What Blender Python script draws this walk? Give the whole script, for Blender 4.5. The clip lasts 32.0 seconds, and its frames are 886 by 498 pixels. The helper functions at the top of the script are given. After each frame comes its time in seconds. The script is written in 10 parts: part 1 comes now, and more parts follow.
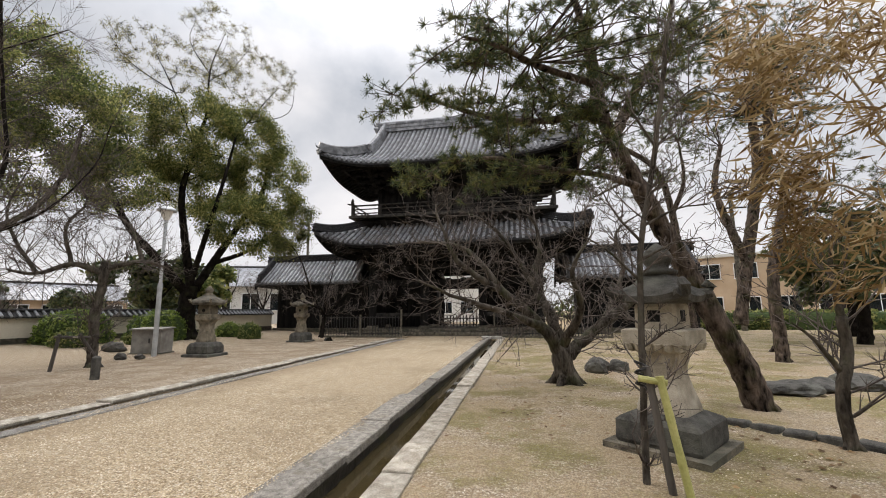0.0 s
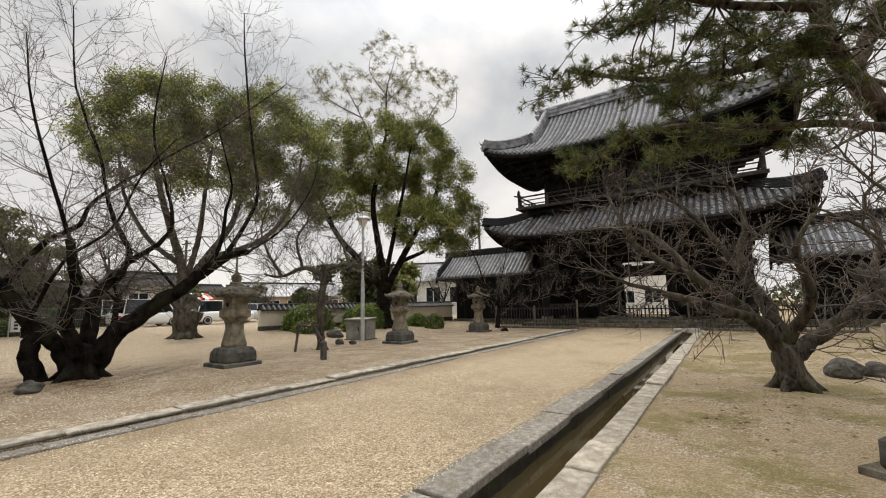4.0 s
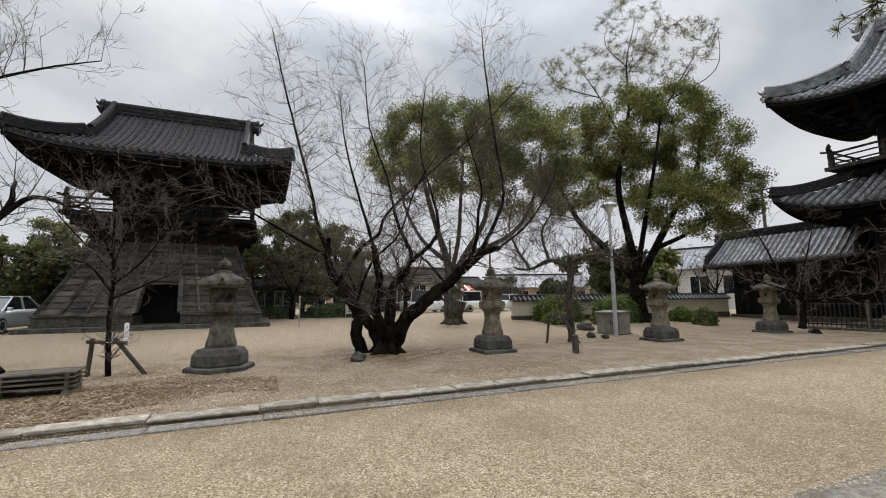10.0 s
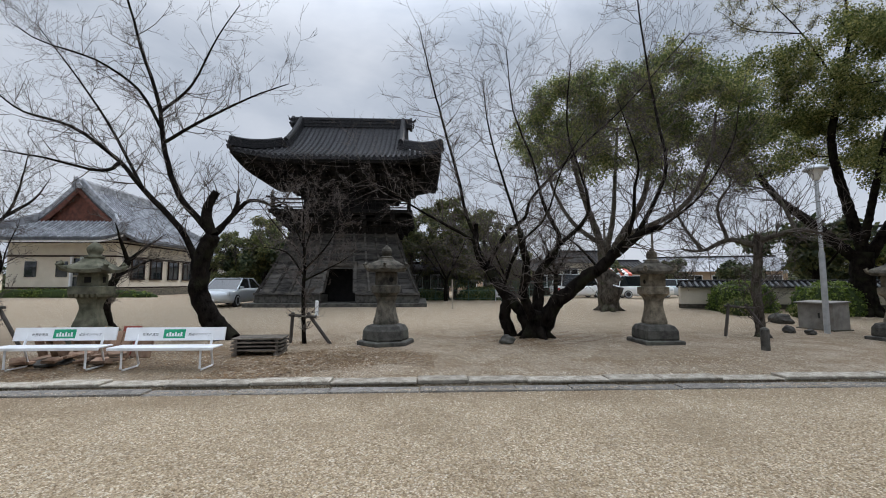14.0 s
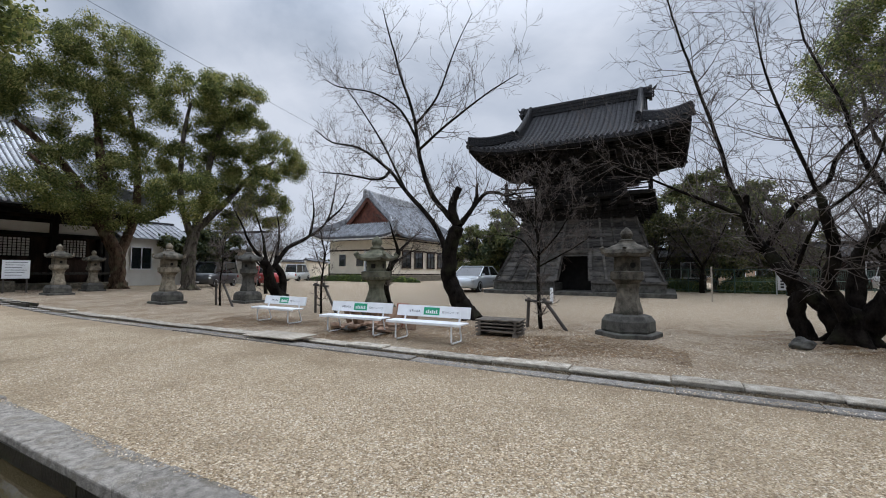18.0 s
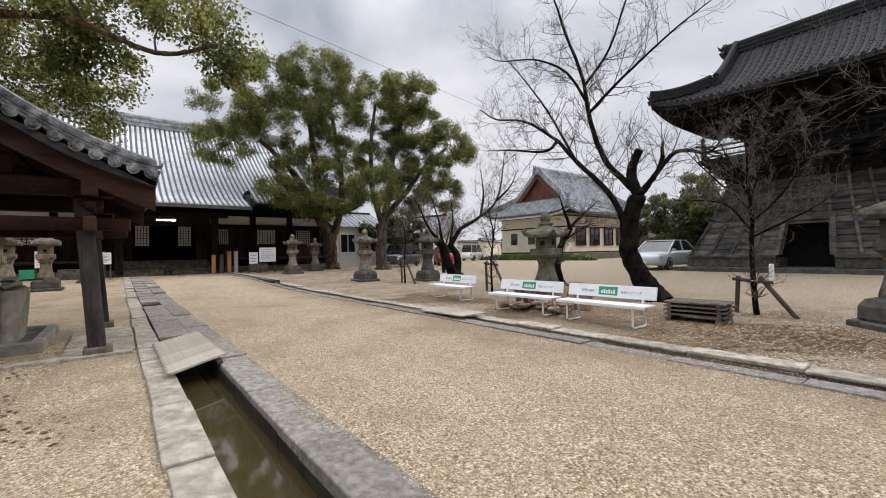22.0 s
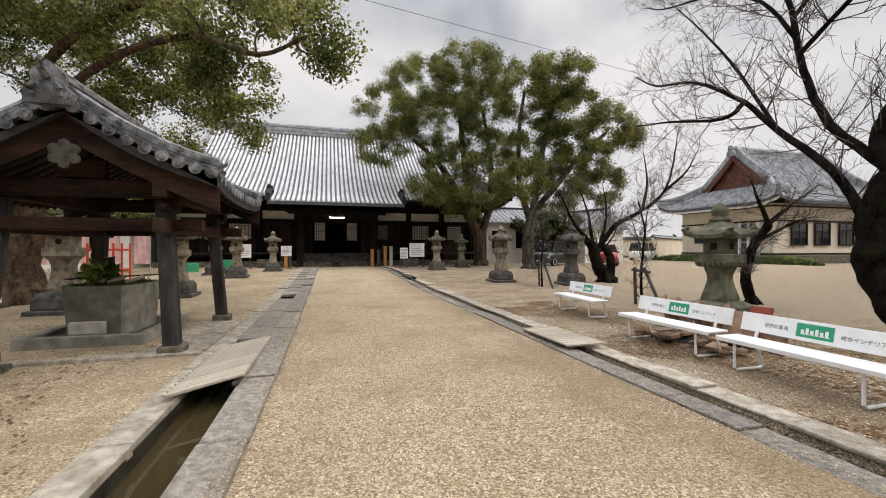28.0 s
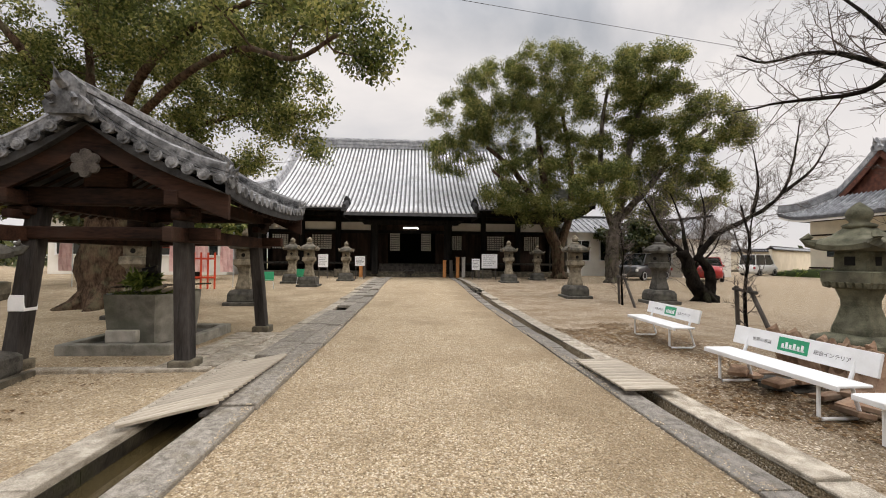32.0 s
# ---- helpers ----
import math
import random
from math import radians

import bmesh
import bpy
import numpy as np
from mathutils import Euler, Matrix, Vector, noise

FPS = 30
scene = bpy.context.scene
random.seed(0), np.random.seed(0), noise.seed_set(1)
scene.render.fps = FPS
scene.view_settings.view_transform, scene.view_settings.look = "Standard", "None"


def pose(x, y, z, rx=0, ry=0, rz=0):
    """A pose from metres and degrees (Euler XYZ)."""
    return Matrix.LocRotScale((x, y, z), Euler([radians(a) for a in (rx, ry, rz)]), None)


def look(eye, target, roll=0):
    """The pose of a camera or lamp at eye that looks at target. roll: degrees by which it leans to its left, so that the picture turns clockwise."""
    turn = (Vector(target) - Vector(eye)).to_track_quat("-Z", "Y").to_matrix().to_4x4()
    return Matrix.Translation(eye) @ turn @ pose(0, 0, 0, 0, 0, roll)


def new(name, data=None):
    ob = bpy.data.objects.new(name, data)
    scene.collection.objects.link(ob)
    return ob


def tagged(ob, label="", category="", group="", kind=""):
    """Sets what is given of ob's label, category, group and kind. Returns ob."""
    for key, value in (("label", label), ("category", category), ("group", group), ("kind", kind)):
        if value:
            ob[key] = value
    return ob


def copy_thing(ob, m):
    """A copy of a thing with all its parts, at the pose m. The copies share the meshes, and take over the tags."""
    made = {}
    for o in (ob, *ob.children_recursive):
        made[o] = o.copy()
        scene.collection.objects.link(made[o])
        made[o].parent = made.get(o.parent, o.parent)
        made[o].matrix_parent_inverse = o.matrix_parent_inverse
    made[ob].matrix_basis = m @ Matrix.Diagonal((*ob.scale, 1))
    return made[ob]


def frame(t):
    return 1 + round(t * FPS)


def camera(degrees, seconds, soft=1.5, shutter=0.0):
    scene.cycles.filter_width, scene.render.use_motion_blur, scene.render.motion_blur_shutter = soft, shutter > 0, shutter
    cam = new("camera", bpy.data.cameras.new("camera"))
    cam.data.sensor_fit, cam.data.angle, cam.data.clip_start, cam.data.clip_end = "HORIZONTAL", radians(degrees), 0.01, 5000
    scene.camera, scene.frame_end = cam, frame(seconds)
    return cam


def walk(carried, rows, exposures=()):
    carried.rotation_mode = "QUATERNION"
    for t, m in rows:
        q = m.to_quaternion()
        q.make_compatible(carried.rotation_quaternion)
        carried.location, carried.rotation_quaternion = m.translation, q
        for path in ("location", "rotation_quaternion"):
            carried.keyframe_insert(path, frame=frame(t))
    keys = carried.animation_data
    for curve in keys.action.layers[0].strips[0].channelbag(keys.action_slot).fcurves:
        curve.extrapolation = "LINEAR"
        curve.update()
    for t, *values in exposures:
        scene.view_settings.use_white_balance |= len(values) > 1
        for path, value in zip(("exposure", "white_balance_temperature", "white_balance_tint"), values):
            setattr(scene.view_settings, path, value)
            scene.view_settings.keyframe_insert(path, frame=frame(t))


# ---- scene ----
cam = camera(93.5, 32.0, 1.0)
PATH = [
    (0, (0.31, 0.139, 1.397), (-0.058, 2.083, 1.691), -0.5),
    (0.5, (0.368, 0.153, 1.401), (-0.097, 2.077, 1.692), -1.3),
    (1, (0.365, 0.167, 1.413), (-0.195, 2.066, 1.698), -1.7),
    (1.5, (0.391, 0.184, 1.402), (-0.262, 2.053, 1.689), -2.1),
    (2, (0.342, 0.192, 1.406), (-0.398, 2.029, 1.69), -2.1),
    (2.5, (0.388, 0.195, 1.414), (-0.449, 1.99, 1.694), -2.1),
    (4.5, (0.269, 0.096, 1.413), (-0.922, 1.683, 1.667), -0.7),
    (5, (0.194, 0.006, 1.426), (-1.08, 1.528, 1.673), -0.3),
    (5.5, (0.142, 0.01, 1.415), (-1.224, 1.45, 1.662), -0.3),
    (6, (0.109, 0.056, 1.419), (-1.343, 1.409, 1.666), -0.5),
    (6.5, (0.099, 0.083, 1.413), (-1.43, 1.348, 1.664), -0.7),
    (7, (0.07, 0.075, 1.413), (-1.517, 1.265, 1.67), -0.8),
    (7.5, (0.056, 0.062, 1.411), (-1.575, 1.19, 1.672), -0.8),
    (8, (0.091, 0.169, 1.376), (-1.591, 1.217, 1.646), -0.7),
    (8.5, (0.157, 0.217, 1.45), (-1.568, 1.197, 1.709), -0.4),
    (9, (0.19, 0.187, 1.469), (-1.568, 1.107, 1.719), -0.6),
    (9.5, (0.177, 0.208, 1.479), (-1.616, 1.06, 1.722), -0.6),
    (10, (0.179, 0.22, 1.481), (-1.648, 1.001, 1.715), -0.6),
    (10.5, (0.218, 0.299, 1.509), (-1.646, 0.99, 1.728), -0.6),
    (11, (0.193, 0.3, 1.509), (-1.7, 0.913, 1.717), -0.6),
    (11.5, (0.189, 0.32, 1.494), (-1.729, 0.85, 1.695), -0.6),
    (12, (0.175, 0.311, 1.495), (-1.765, 0.758, 1.688), -0.7),
    (12.5, (0.183, 0.325, 1.486), (-1.776, 0.683, 1.677), -0.7),
    (13, (0.206, 0.271, 1.504), (-1.766, 0.553, 1.685), -0.8),
    (13.5, (0.183, 0.322, 1.504), (-1.801, 0.507, 1.676), -0.4),
    (14, (0.169, 0.295, 1.479), (-1.822, 0.391, 1.641), 0.0),
    (14.5, (0.123, 0.225, 1.463), (-1.871, 0.224, 1.612), 0.3),
    (16.5, (-0.048, 0.234, 1.409), (-1.966, -0.315, 1.544), 0.0),
    (17, (-0.043, 0.242, 1.406), (-1.916, -0.446, 1.538), 0.1),
    (17.5, (-0.049, 0.251, 1.397), (-1.867, -0.575, 1.521), 0.2),
    (18, (-0.049, 0.228, 1.393), (-1.804, -0.725, 1.502), 0.3),
    (18.5, (-0.077, 0.195, 1.377), (-1.77, -0.865, 1.469), 0.5),
    (19, (-0.095, 0.113, 1.362), (-1.736, -1.028, 1.441), 0.4),
    (19.5, (-0.127, 0.07, 1.377), (-1.718, -1.141, 1.448), 0.3),
    (20, (-0.145, 0.055, 1.364), (-1.679, -1.226, 1.434), 0.1),
    (20.5, (-0.227, 0.069, 1.377), (-1.691, -1.292, 1.44), -0.4),
    (21, (-0.326, 0.119, 1.385), (-1.704, -1.331, 1.434), -0.8),
    (21.5, (-0.375, 0.139, 1.377), (-1.672, -1.382, 1.408), -1.1),
    (22, (-0.433, 0.083, 1.354), (-1.665, -1.492, 1.368), -1.1),
    (22.5, (-0.541, 0.001, 1.34), (-1.713, -1.619, 1.338), -0.9),
    (23, (-0.639, -0.06, 1.347), (-1.752, -1.722, 1.327), -0.9),
    (23.5, (-0.79, -0.058, 1.345), (-1.837, -1.761, 1.31), -1.1),
    (24, (-0.883, -0.158, 1.338), (-1.86, -1.902, 1.294), -1.2),
    (24.5, (-1.008, -0.268, 1.328), (-1.916, -2.05, 1.282), -1.3),
    (25, (-1.317, -0.295, 1.339), (-2.126, -2.124, 1.31), -0.6),
    (25.5, (-1.558, -0.372, 1.435), (-2.273, -2.24, 1.426), 0.6),
    (27.5, (-2.221, -0.618, 1.496), (-2.827, -2.524, 1.489), -0.1),
    (28, (-2.35, -0.745, 1.508), (-2.881, -2.674, 1.505), -0.0),
    (28.5, (-2.506, -0.832, 1.506), (-2.941, -2.784, 1.513), 0.1),
    (29, (-2.707, -0.879, 1.529), (-3.032, -2.853, 1.543), 0.2),
    (29.5, (-2.804, -0.974, 1.522), (-3.018, -2.963, 1.544), 0.1),
    (30, (-2.856, -1.144, 1.529), (-3.016, -3.137, 1.567), 0.2),
    (30.5, (-2.958, -1.214, 1.534), (-3.089, -3.209, 1.583), 0.3),
    (31, (-3.171, -1.26, 1.545), (-3.296, -3.255, 1.592), 0.4),
    (31.5, (-3.267, -1.344, 1.548), (-3.394, -3.34, 1.593), 0.5),
    (32, (-3.347, -1.552, 1.532), (-3.476, -3.548, 1.579), 0.5),
]
# the clip's camera warms its picture at both ends of the turn
TINT = [(0, 0.37, 6950, 14), (5, 0.30, 7400, 12), (9, 0.12, 6900, 12), (13, -0.10, 6200, 11), (18, -0.08, 6000, 12), (20, 0.05, 6050, 12), (23, 0.17, 6850, 15), (26, 0.15, 6950, 14), (32, 0.19, 7250, 15)]
walk(cam, [(r[0], look(*r[1:])) for r in PATH], TINT)

# ---- light ----
world = bpy.data.worlds.new("overcast")
scene.world = world
world.use_nodes = True
SUN_AZ, SUN_EL = 64.0, 34.0     # degrees left of +y, degrees up


def make_sky():
    nt = world.node_tree
    nt.nodes.clear()
    out = nt.nodes.new("ShaderNodeOutputWorld")
    bg = nt.nodes.new("ShaderNodeBackground")
    tc = nt.nodes.new("ShaderNodeTexCoord")
    sky = nt.nodes.new("ShaderNodeTexSky")
    sky.sky_type = "NISHITA"
    sky.sun_disc = False
    sky.sun_elevation = radians(SUN_EL)
    sky.sun_rotation = radians(-SUN_AZ)
    sc = nt.nodes.new("ShaderNodeVectorMath")
    sc.operation = "SCALE"
    sc.inputs["Scale"].default_value = 0.09
    nt.links.new(sky.outputs[0], sc.inputs[0])
    mp = nt.nodes.new("ShaderNodeMapping")
    mp.inputs["Scale"].default_value = (1.0, 1.0, 1.9)
    nt.links.new(tc.outputs["Generated"], mp.inputs[0])
    n1 = nt.nodes.new("ShaderNodeTexNoise")
    n1.inputs["Scale"].default_value = 2.1
    n1.inputs["Detail"].default_value = 7
    n1.inputs["Roughness"].default_value = 0.52
    n1.inputs["Distortion"].default_value = 0.35
    nt.links.new(mp.outputs[0], n1.inputs["Vector"])
    cr = nt.nodes.new("ShaderNodeValToRGB")
    e = cr.color_ramp.elements
    e[0].position, e[0].color = 0.34, (0.37, 0.42, 0.485, 1)
    e[1].position, e[1].color = 0.66, (0.74, 0.765, 0.80, 1)
    m = e.new(0.5)
    m.color = (0.565, 0.605, 0.66, 1)
    nt.links.new(n1.outputs["Fac"], cr.inputs[0])
    # a paler band low over the horizon
    sep = nt.nodes.new("ShaderNodeSeparateXYZ")
    nt.links.new(tc.outputs["Generated"], sep.inputs[0])
    mr = nt.nodes.new("ShaderNodeMapRange")
    mr.inputs["From Min"].default_value, mr.inputs["From Max"].default_value = 0.0, 0.42
    mr.inputs["To Min"].default_value, mr.inputs["To Max"].default_value = 0.75, 0.0
    nt.links.new(sep.outputs["Z"], mr.inputs["Value"])
    mx = nt.nodes.new("ShaderNodeMix")
    mx.data_type = "RGBA"
    nt.links.new(mr.outputs[0], mx.inputs["Factor"])
    nt.links.new(cr.outputs[0], mx.inputs["A"])
    mx.inputs["B"].default_value = (0.655, 0.685, 0.73, 1)
    m2 = nt.nodes.new("ShaderNodeMix")
    m2.data_type = "RGBA"
    m2.inputs["Factor"].default_value = 0.975
    nt.links.new(sc.outputs[0], m2.inputs["A"])
    nt.links.new(mx.outputs["Result"], m2.inputs["B"])
    zen = nt.nodes.new("ShaderNodeMapRange")
    zen.interpolation_type = "SMOOTHSTEP"
    zen.inputs["From Min"].default_value, zen.inputs["From Max"].default_value = 0.45, 1.0
    zen.inputs["To Min"].default_value, zen.inputs["To Max"].default_value = 1.0, 4.2
    nt.links.new(sep.outputs["Z"], zen.inputs["Value"])
    br = nt.nodes.new("ShaderNodeVectorMath")
    br.operation = "SCALE"
    nt.links.new(m2.outputs["Result"], br.inputs[0])
    nt.links.new(zen.outputs[0], br.inputs["Scale"])
    nt.links.new(br.outputs[0], bg.inputs["Color"])
    bg.inputs["Strength"].default_value = 1.0
    nt.links.new(bg.outputs[0], out.inputs[0])


make_sky()
sun = new("sun", bpy.data.lights.new("sun", "SUN"))
sun.data.energy, sun.data.angle, sun.data.color = 1.4, radians(30), (1.0, 0.96, 0.9)
_d = Vector((-math.sin(radians(SUN_AZ)) * math.cos(radians(SUN_EL)), math.cos(radians(SUN_AZ)) * math.cos(radians(SUN_EL)), math.sin(radians(SUN_EL))))
sun.matrix_world = look(_d * 60, (0, 0, 0))


# ---- materials ----
def mat(name, c1, c2, scale=4.0, rough=0.8, bump=0.3, fine=40.0, c3=None, stain=0.6, metal=0.0, stretch=(1, 1, 1), vary=0.0, spec=0.3, island=False, deep=0.02, speck=0.0):
    """A surface with two colours mixed at two scales, stains, fine relief and a shift from piece to piece."""
    m = bpy.data.materials.new(name)
    m.use_nodes = True
    nt = m.node_tree
    bs = nt.nodes["Principled BSDF"]
    tc = nt.nodes.new("ShaderNodeTexCoord")
    mp = nt.nodes.new("ShaderNodeMapping")
    mp.inputs["Scale"].default_value = stretch
    nt.links.new(tc.outputs["Object"], mp.inputs[0])
    n1 = nt.nodes.new("ShaderNodeTexNoise")
    n1.inputs["Scale"].default_value, n1.inputs["Detail"].default_value = scale, 6
    n2 = nt.nodes.new("ShaderNodeTexNoise")
    n2.inputs["Scale"].default_value, n2.inputs["Detail"].default_value = fine, 4
    for n in (n1, n2):
        nt.links.new(mp.outputs[0], n.inputs["Vector"])
    mul = nt.nodes.new("ShaderNodeMath")
    mul.operation = "MULTIPLY_ADD"
    mul.inputs[1].default_value, mul.inputs[2].default_value = 0.45, -0.22
    nt.links.new(n2.outputs["Fac"], mul.inputs[0])
    add = nt.nodes.new("ShaderNodeMath")
    add.operation = "ADD"
    nt.links.new(n1.outputs["Fac"], add.inputs[0])
    nt.links.new(mul.outputs[0], add.inputs[1])
    cr = nt.nodes.new("ShaderNodeValToRGB")
    e = cr.color_ramp.elements
    e[0].position, e[0].color = 0.32, (*c1, 1)
    e[1].position, e[1].color = 0.68, (*c2, 1)
    nt.links.new(add.outputs[0], cr.inputs[0])
    col = cr.outputs[0]
    if c3:
        n3 = nt.nodes.new("ShaderNodeTexNoise")
        n3.inputs["Scale"].default_value, n3.inputs["Detail"].default_value = scale * 0.37, 5
        nt.links.new(tc.outputs["Object"], n3.inputs["Vector"])
        mr = nt.nodes.new("ShaderNodeMapRange")
        mr.inputs["From Min"].default_value, mr.inputs["From Max"].default_value = 0.52, 0.66
        mr.inputs["To Max"].default_value = stain
        nt.links.new(n3.outputs["Fac"], mr.inputs["Value"])
        mx = nt.nodes.new("ShaderNodeMix")
        mx.data_type = "RGBA"
        nt.links.new(mr.outputs[0], mx.inputs["Factor"])
        nt.links.new(col, mx.inputs["A"])
        mx.inputs["B"].default_value = (*c3, 1)
        col = mx.outputs["Result"]
    if speck:
        n4 = nt.nodes.new("ShaderNodeTexNoise")
        n4.inputs["Scale"].default_value, n4.inputs["Detail"].default_value = 170, 2
        nt.links.new(tc.outputs["Object"], n4.inputs["Vector"])
        for lo, hi, tone in ((0.48, 0.40, tuple(c * 0.35 for c in c1)), (0.56, 0.66, tuple(min(1, c * 1.7) for c in c2))):
            mr = nt.nodes.new("ShaderNodeMapRange")
            mr.inputs["From Min"].default_value, mr.inputs["From Max"].default_value = lo, hi
            mr.inputs["To Max"].default_value = speck
            nt.links.new(n4.outputs["Fac"], mr.inputs["Value"])
            mx = nt.nodes.new("ShaderNodeMix")
            mx.data_type = "RGBA"
            nt.links.new(mr.outputs[0], mx.inputs["Factor"])
            nt.links.new(col, mx.inputs["A"])
            mx.inputs["B"].default_value = (*tone, 1)
            col = mx.outputs["Result"]
    if vary:
        hs = nt.nodes.new("ShaderNodeHueSaturation")
        src = nt.nodes.new("ShaderNodeNewGeometry" if island else "ShaderNodeObjectInfo")
        mr = nt.nodes.new("ShaderNodeMapRange")
        mr.inputs["To Min"].default_value, mr.inputs["To Max"].default_value = 1 - vary, 1 + vary
        nt.links.new(src.outputs["Random Per Island" if island else "Random"], mr.inputs["Value"])
        nt.links.new(mr.outputs[0], hs.inputs["Value"])
        nt.links.new(col, hs.inputs["Color"])
        col = hs.outputs[0]
    nt.links.new(col, bs.inputs["Base Color"])
    bs.inputs["Roughness"].default_value, bs.inputs["Metallic"].default_value = rough, metal
    bs.inputs["Specular IOR Level"].default_value = spec
    if bump:
        bp = nt.nodes.new("ShaderNodeBump")
        bp.inputs["Strength"].default_value, bp.inputs["Distance"].default_value = bump, deep
        nt.links.new(add.outputs[0], bp.inputs["Height"])
        nt.links.new(bp.outputs[0], bs.inputs["Normal"])
    return m


def leaf_mat(name, c1, c2, c3, glow=0.4, drift=0.9):
    """Foliage: one colour a leaf, between three."""
    m = bpy.data.materials.new(name)
    m.use_nodes = True
    nt = m.node_tree
    bs = nt.nodes["Principled BSDF"]
    geo = nt.nodes.new("ShaderNodeNewGeometry")
    cr = nt.nodes.new("ShaderNodeValToRGB")
    e = cr.color_ramp.elements
    e[0].color, e[1].color = (*c1, 1), (*c3, 1)
    e.new(0.6).color = (*c2, 1)
    tc = nt.nodes.new("ShaderNodeTexCoord")
    ns = nt.nodes.new("ShaderNodeTexNoise")
    ns.inputs["Scale"].default_value, ns.inputs["Detail"].default_value = drift, 3
    nt.links.new(tc.outputs["Object"], ns.inputs["Vector"])
    md = nt.nodes.new("ShaderNodeMath")
    md.operation = "MULTIPLY_ADD"
    md.inputs[1].default_value, md.inputs[2].default_value = 1.6, -0.8
    nt.links.new(ns.outputs["Fac"], md.inputs[0])
    ad = nt.nodes.new("ShaderNodeMath")
    ad.use_clamp = True
    nt.links.new(geo.outputs["Random Per Island"], ad.inputs[0])
    nt.links.new(md.outputs[0], ad.inputs[1])
    nt.links.new(ad.outputs[0], cr.inputs[0])
    nt.links.new(cr.outputs[0], bs.inputs["Base Color"])
    bs.inputs["Roughness"].default_value = 0.5
    bs.inputs["Specular IOR Level"].default_value = 0.3
    if glow:
        tr = nt.nodes.new("ShaderNodeBsdfTranslucent")
        nt.links.new(cr.outputs[0], tr.inputs["Color"])
        ms = nt.nodes.new("ShaderNodeMixShader")
        ms.inputs[0].default_value = glow
        nt.links.new(bs.outputs[0], ms.inputs[1])
        nt.links.new(tr.outputs[0], ms.inputs[2])
        nt.links.new(ms.outputs[0], nt.nodes["Material Output"].inputs["Surface"])
    return m


STONE = mat("granite", (0.048, 0.042, 0.031), (0.185, 0.162, 0.122), 7, 0.9, 0.6, 90, (0.055, 0.056, 0.040), 0.75, vary=0.2)
STONE_AGED = mat("aged_lantern_stone", (0.030, 0.027, 0.021), (0.150, 0.134, 0.105), 6, 0.9, 0.7, 80, (0.040, 0.042, 0.030), 0.75, vary=0.25)
STONE_TAN = mat("tan_lantern_stone", (0.075, 0.063, 0.045), (0.27, 0.233, 0.172), 6, 0.9, 0.6, 80, (0.065, 0.062, 0.044), 0.65, vary=0.2)
STONE_PALE = mat("pale_granite", (0.34, 0.32, 0.28), (0.50, 0.47, 0.42), 8, 0.9, 0.4, 90, (0.20, 0.20, 0.15), 0.5)
STONE_DARK = mat("dark_stone", (0.035, 0.033, 0.029), (0.10, 0.095, 0.083), 7, 0.9, 0.8, 60, (0.16, 0.165, 0.13), 0.35)
KERB = mat("kerb_stone", (0.13, 0.117, 0.098), (0.33, 0.302, 0.26), 16, 0.88, 0.6, 130, (0.16, 0.135, 0.095), 0.6, vary=0.16, speck=0.5)
KERB_GREY = mat("speckled_kerb_stone", (0.10, 0.091, 0.078), (0.28, 0.258, 0.228), 16, 0.88, 0.6, 150, (0.17, 0.14, 0.10), 0.6, vary=0.16, speck=0.55)
KERB_PALE = mat("worn_kerb_stone", (0.20, 0.17, 0.13), (0.48, 0.435, 0.36), 9, 0.9, 0.6, 110, (0.19, 0.15, 0.10), 0.65, vary=0.16, speck=0.4)
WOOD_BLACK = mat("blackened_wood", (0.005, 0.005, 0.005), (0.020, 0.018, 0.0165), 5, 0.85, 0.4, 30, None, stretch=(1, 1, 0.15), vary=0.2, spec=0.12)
WOOD_GREY = mat("weathered_dark_board", (0.017, 0.016, 0.0155), (0.066, 0.061, 0.054), 5, 0.85, 0.5, 40, (0.10, 0.09, 0.072), 0.3, stretch=(1, 0.12, 1), vary=0.35, spec=0.12)
WOOD_TOWER = mat("weathered_tower_board", (0.020, 0.019, 0.018), (0.100, 0.094, 0.085), 6, 0.85, 0.6, 40, (0.15, 0.135, 0.11), 0.4, stretch=(0.15, 1, 1), vary=0.4, spec=0.12)
WOOD_RED = mat("reddish_temple_wood", (0.010, 0.005, 0.0035), (0.046, 0.021, 0.013), 5, 0.75, 0.4, 40, (0.038, 0.024, 0.018), 0.6, stretch=(1, 0.2, 1), vary=0.15, spec=0.15)
WOOD_BROWN = mat("brown_temple_wood", (0.010, 0.006, 0.0045), (0.036, 0.020, 0.014), 5, 0.75, 0.4, 40, (0.022, 0.015, 0.012), 0.6, stretch=(1, 1, 0.2), vary=0.15, spec=0.15)
WOOD_POST = mat("bleached_post_wood", (0.034, 0.029, 0.026), (0.105, 0.093, 0.082), 6, 0.85, 0.5, 50, (0.035, 0.031, 0.028), 0.5, stretch=(1, 1, 0.12))
PLANK = mat("bleached_plank", (0.26, 0.225, 0.175), (0.47, 0.42, 0.345), 5, 0.85, 0.5, 60, (0.24, 0.17, 0.10), 0.5, stretch=(0.2, 1, 1), vary=0.15)
TILE = mat("silver_roof_tile", (0.16, 0.168, 0.18), (0.40, 0.412, 0.432), 3, 0.42, 0.25, 25, (0.12, 0.12, 0.125), 0.5, vary=0.16)
TILE_GATE = mat("grey_gate_tile", (0.085, 0.088, 0.094), (0.27, 0.278, 0.292), 4, 0.42, 0.3, 25, (0.06, 0.06, 0.062), 0.6, vary=0.25)
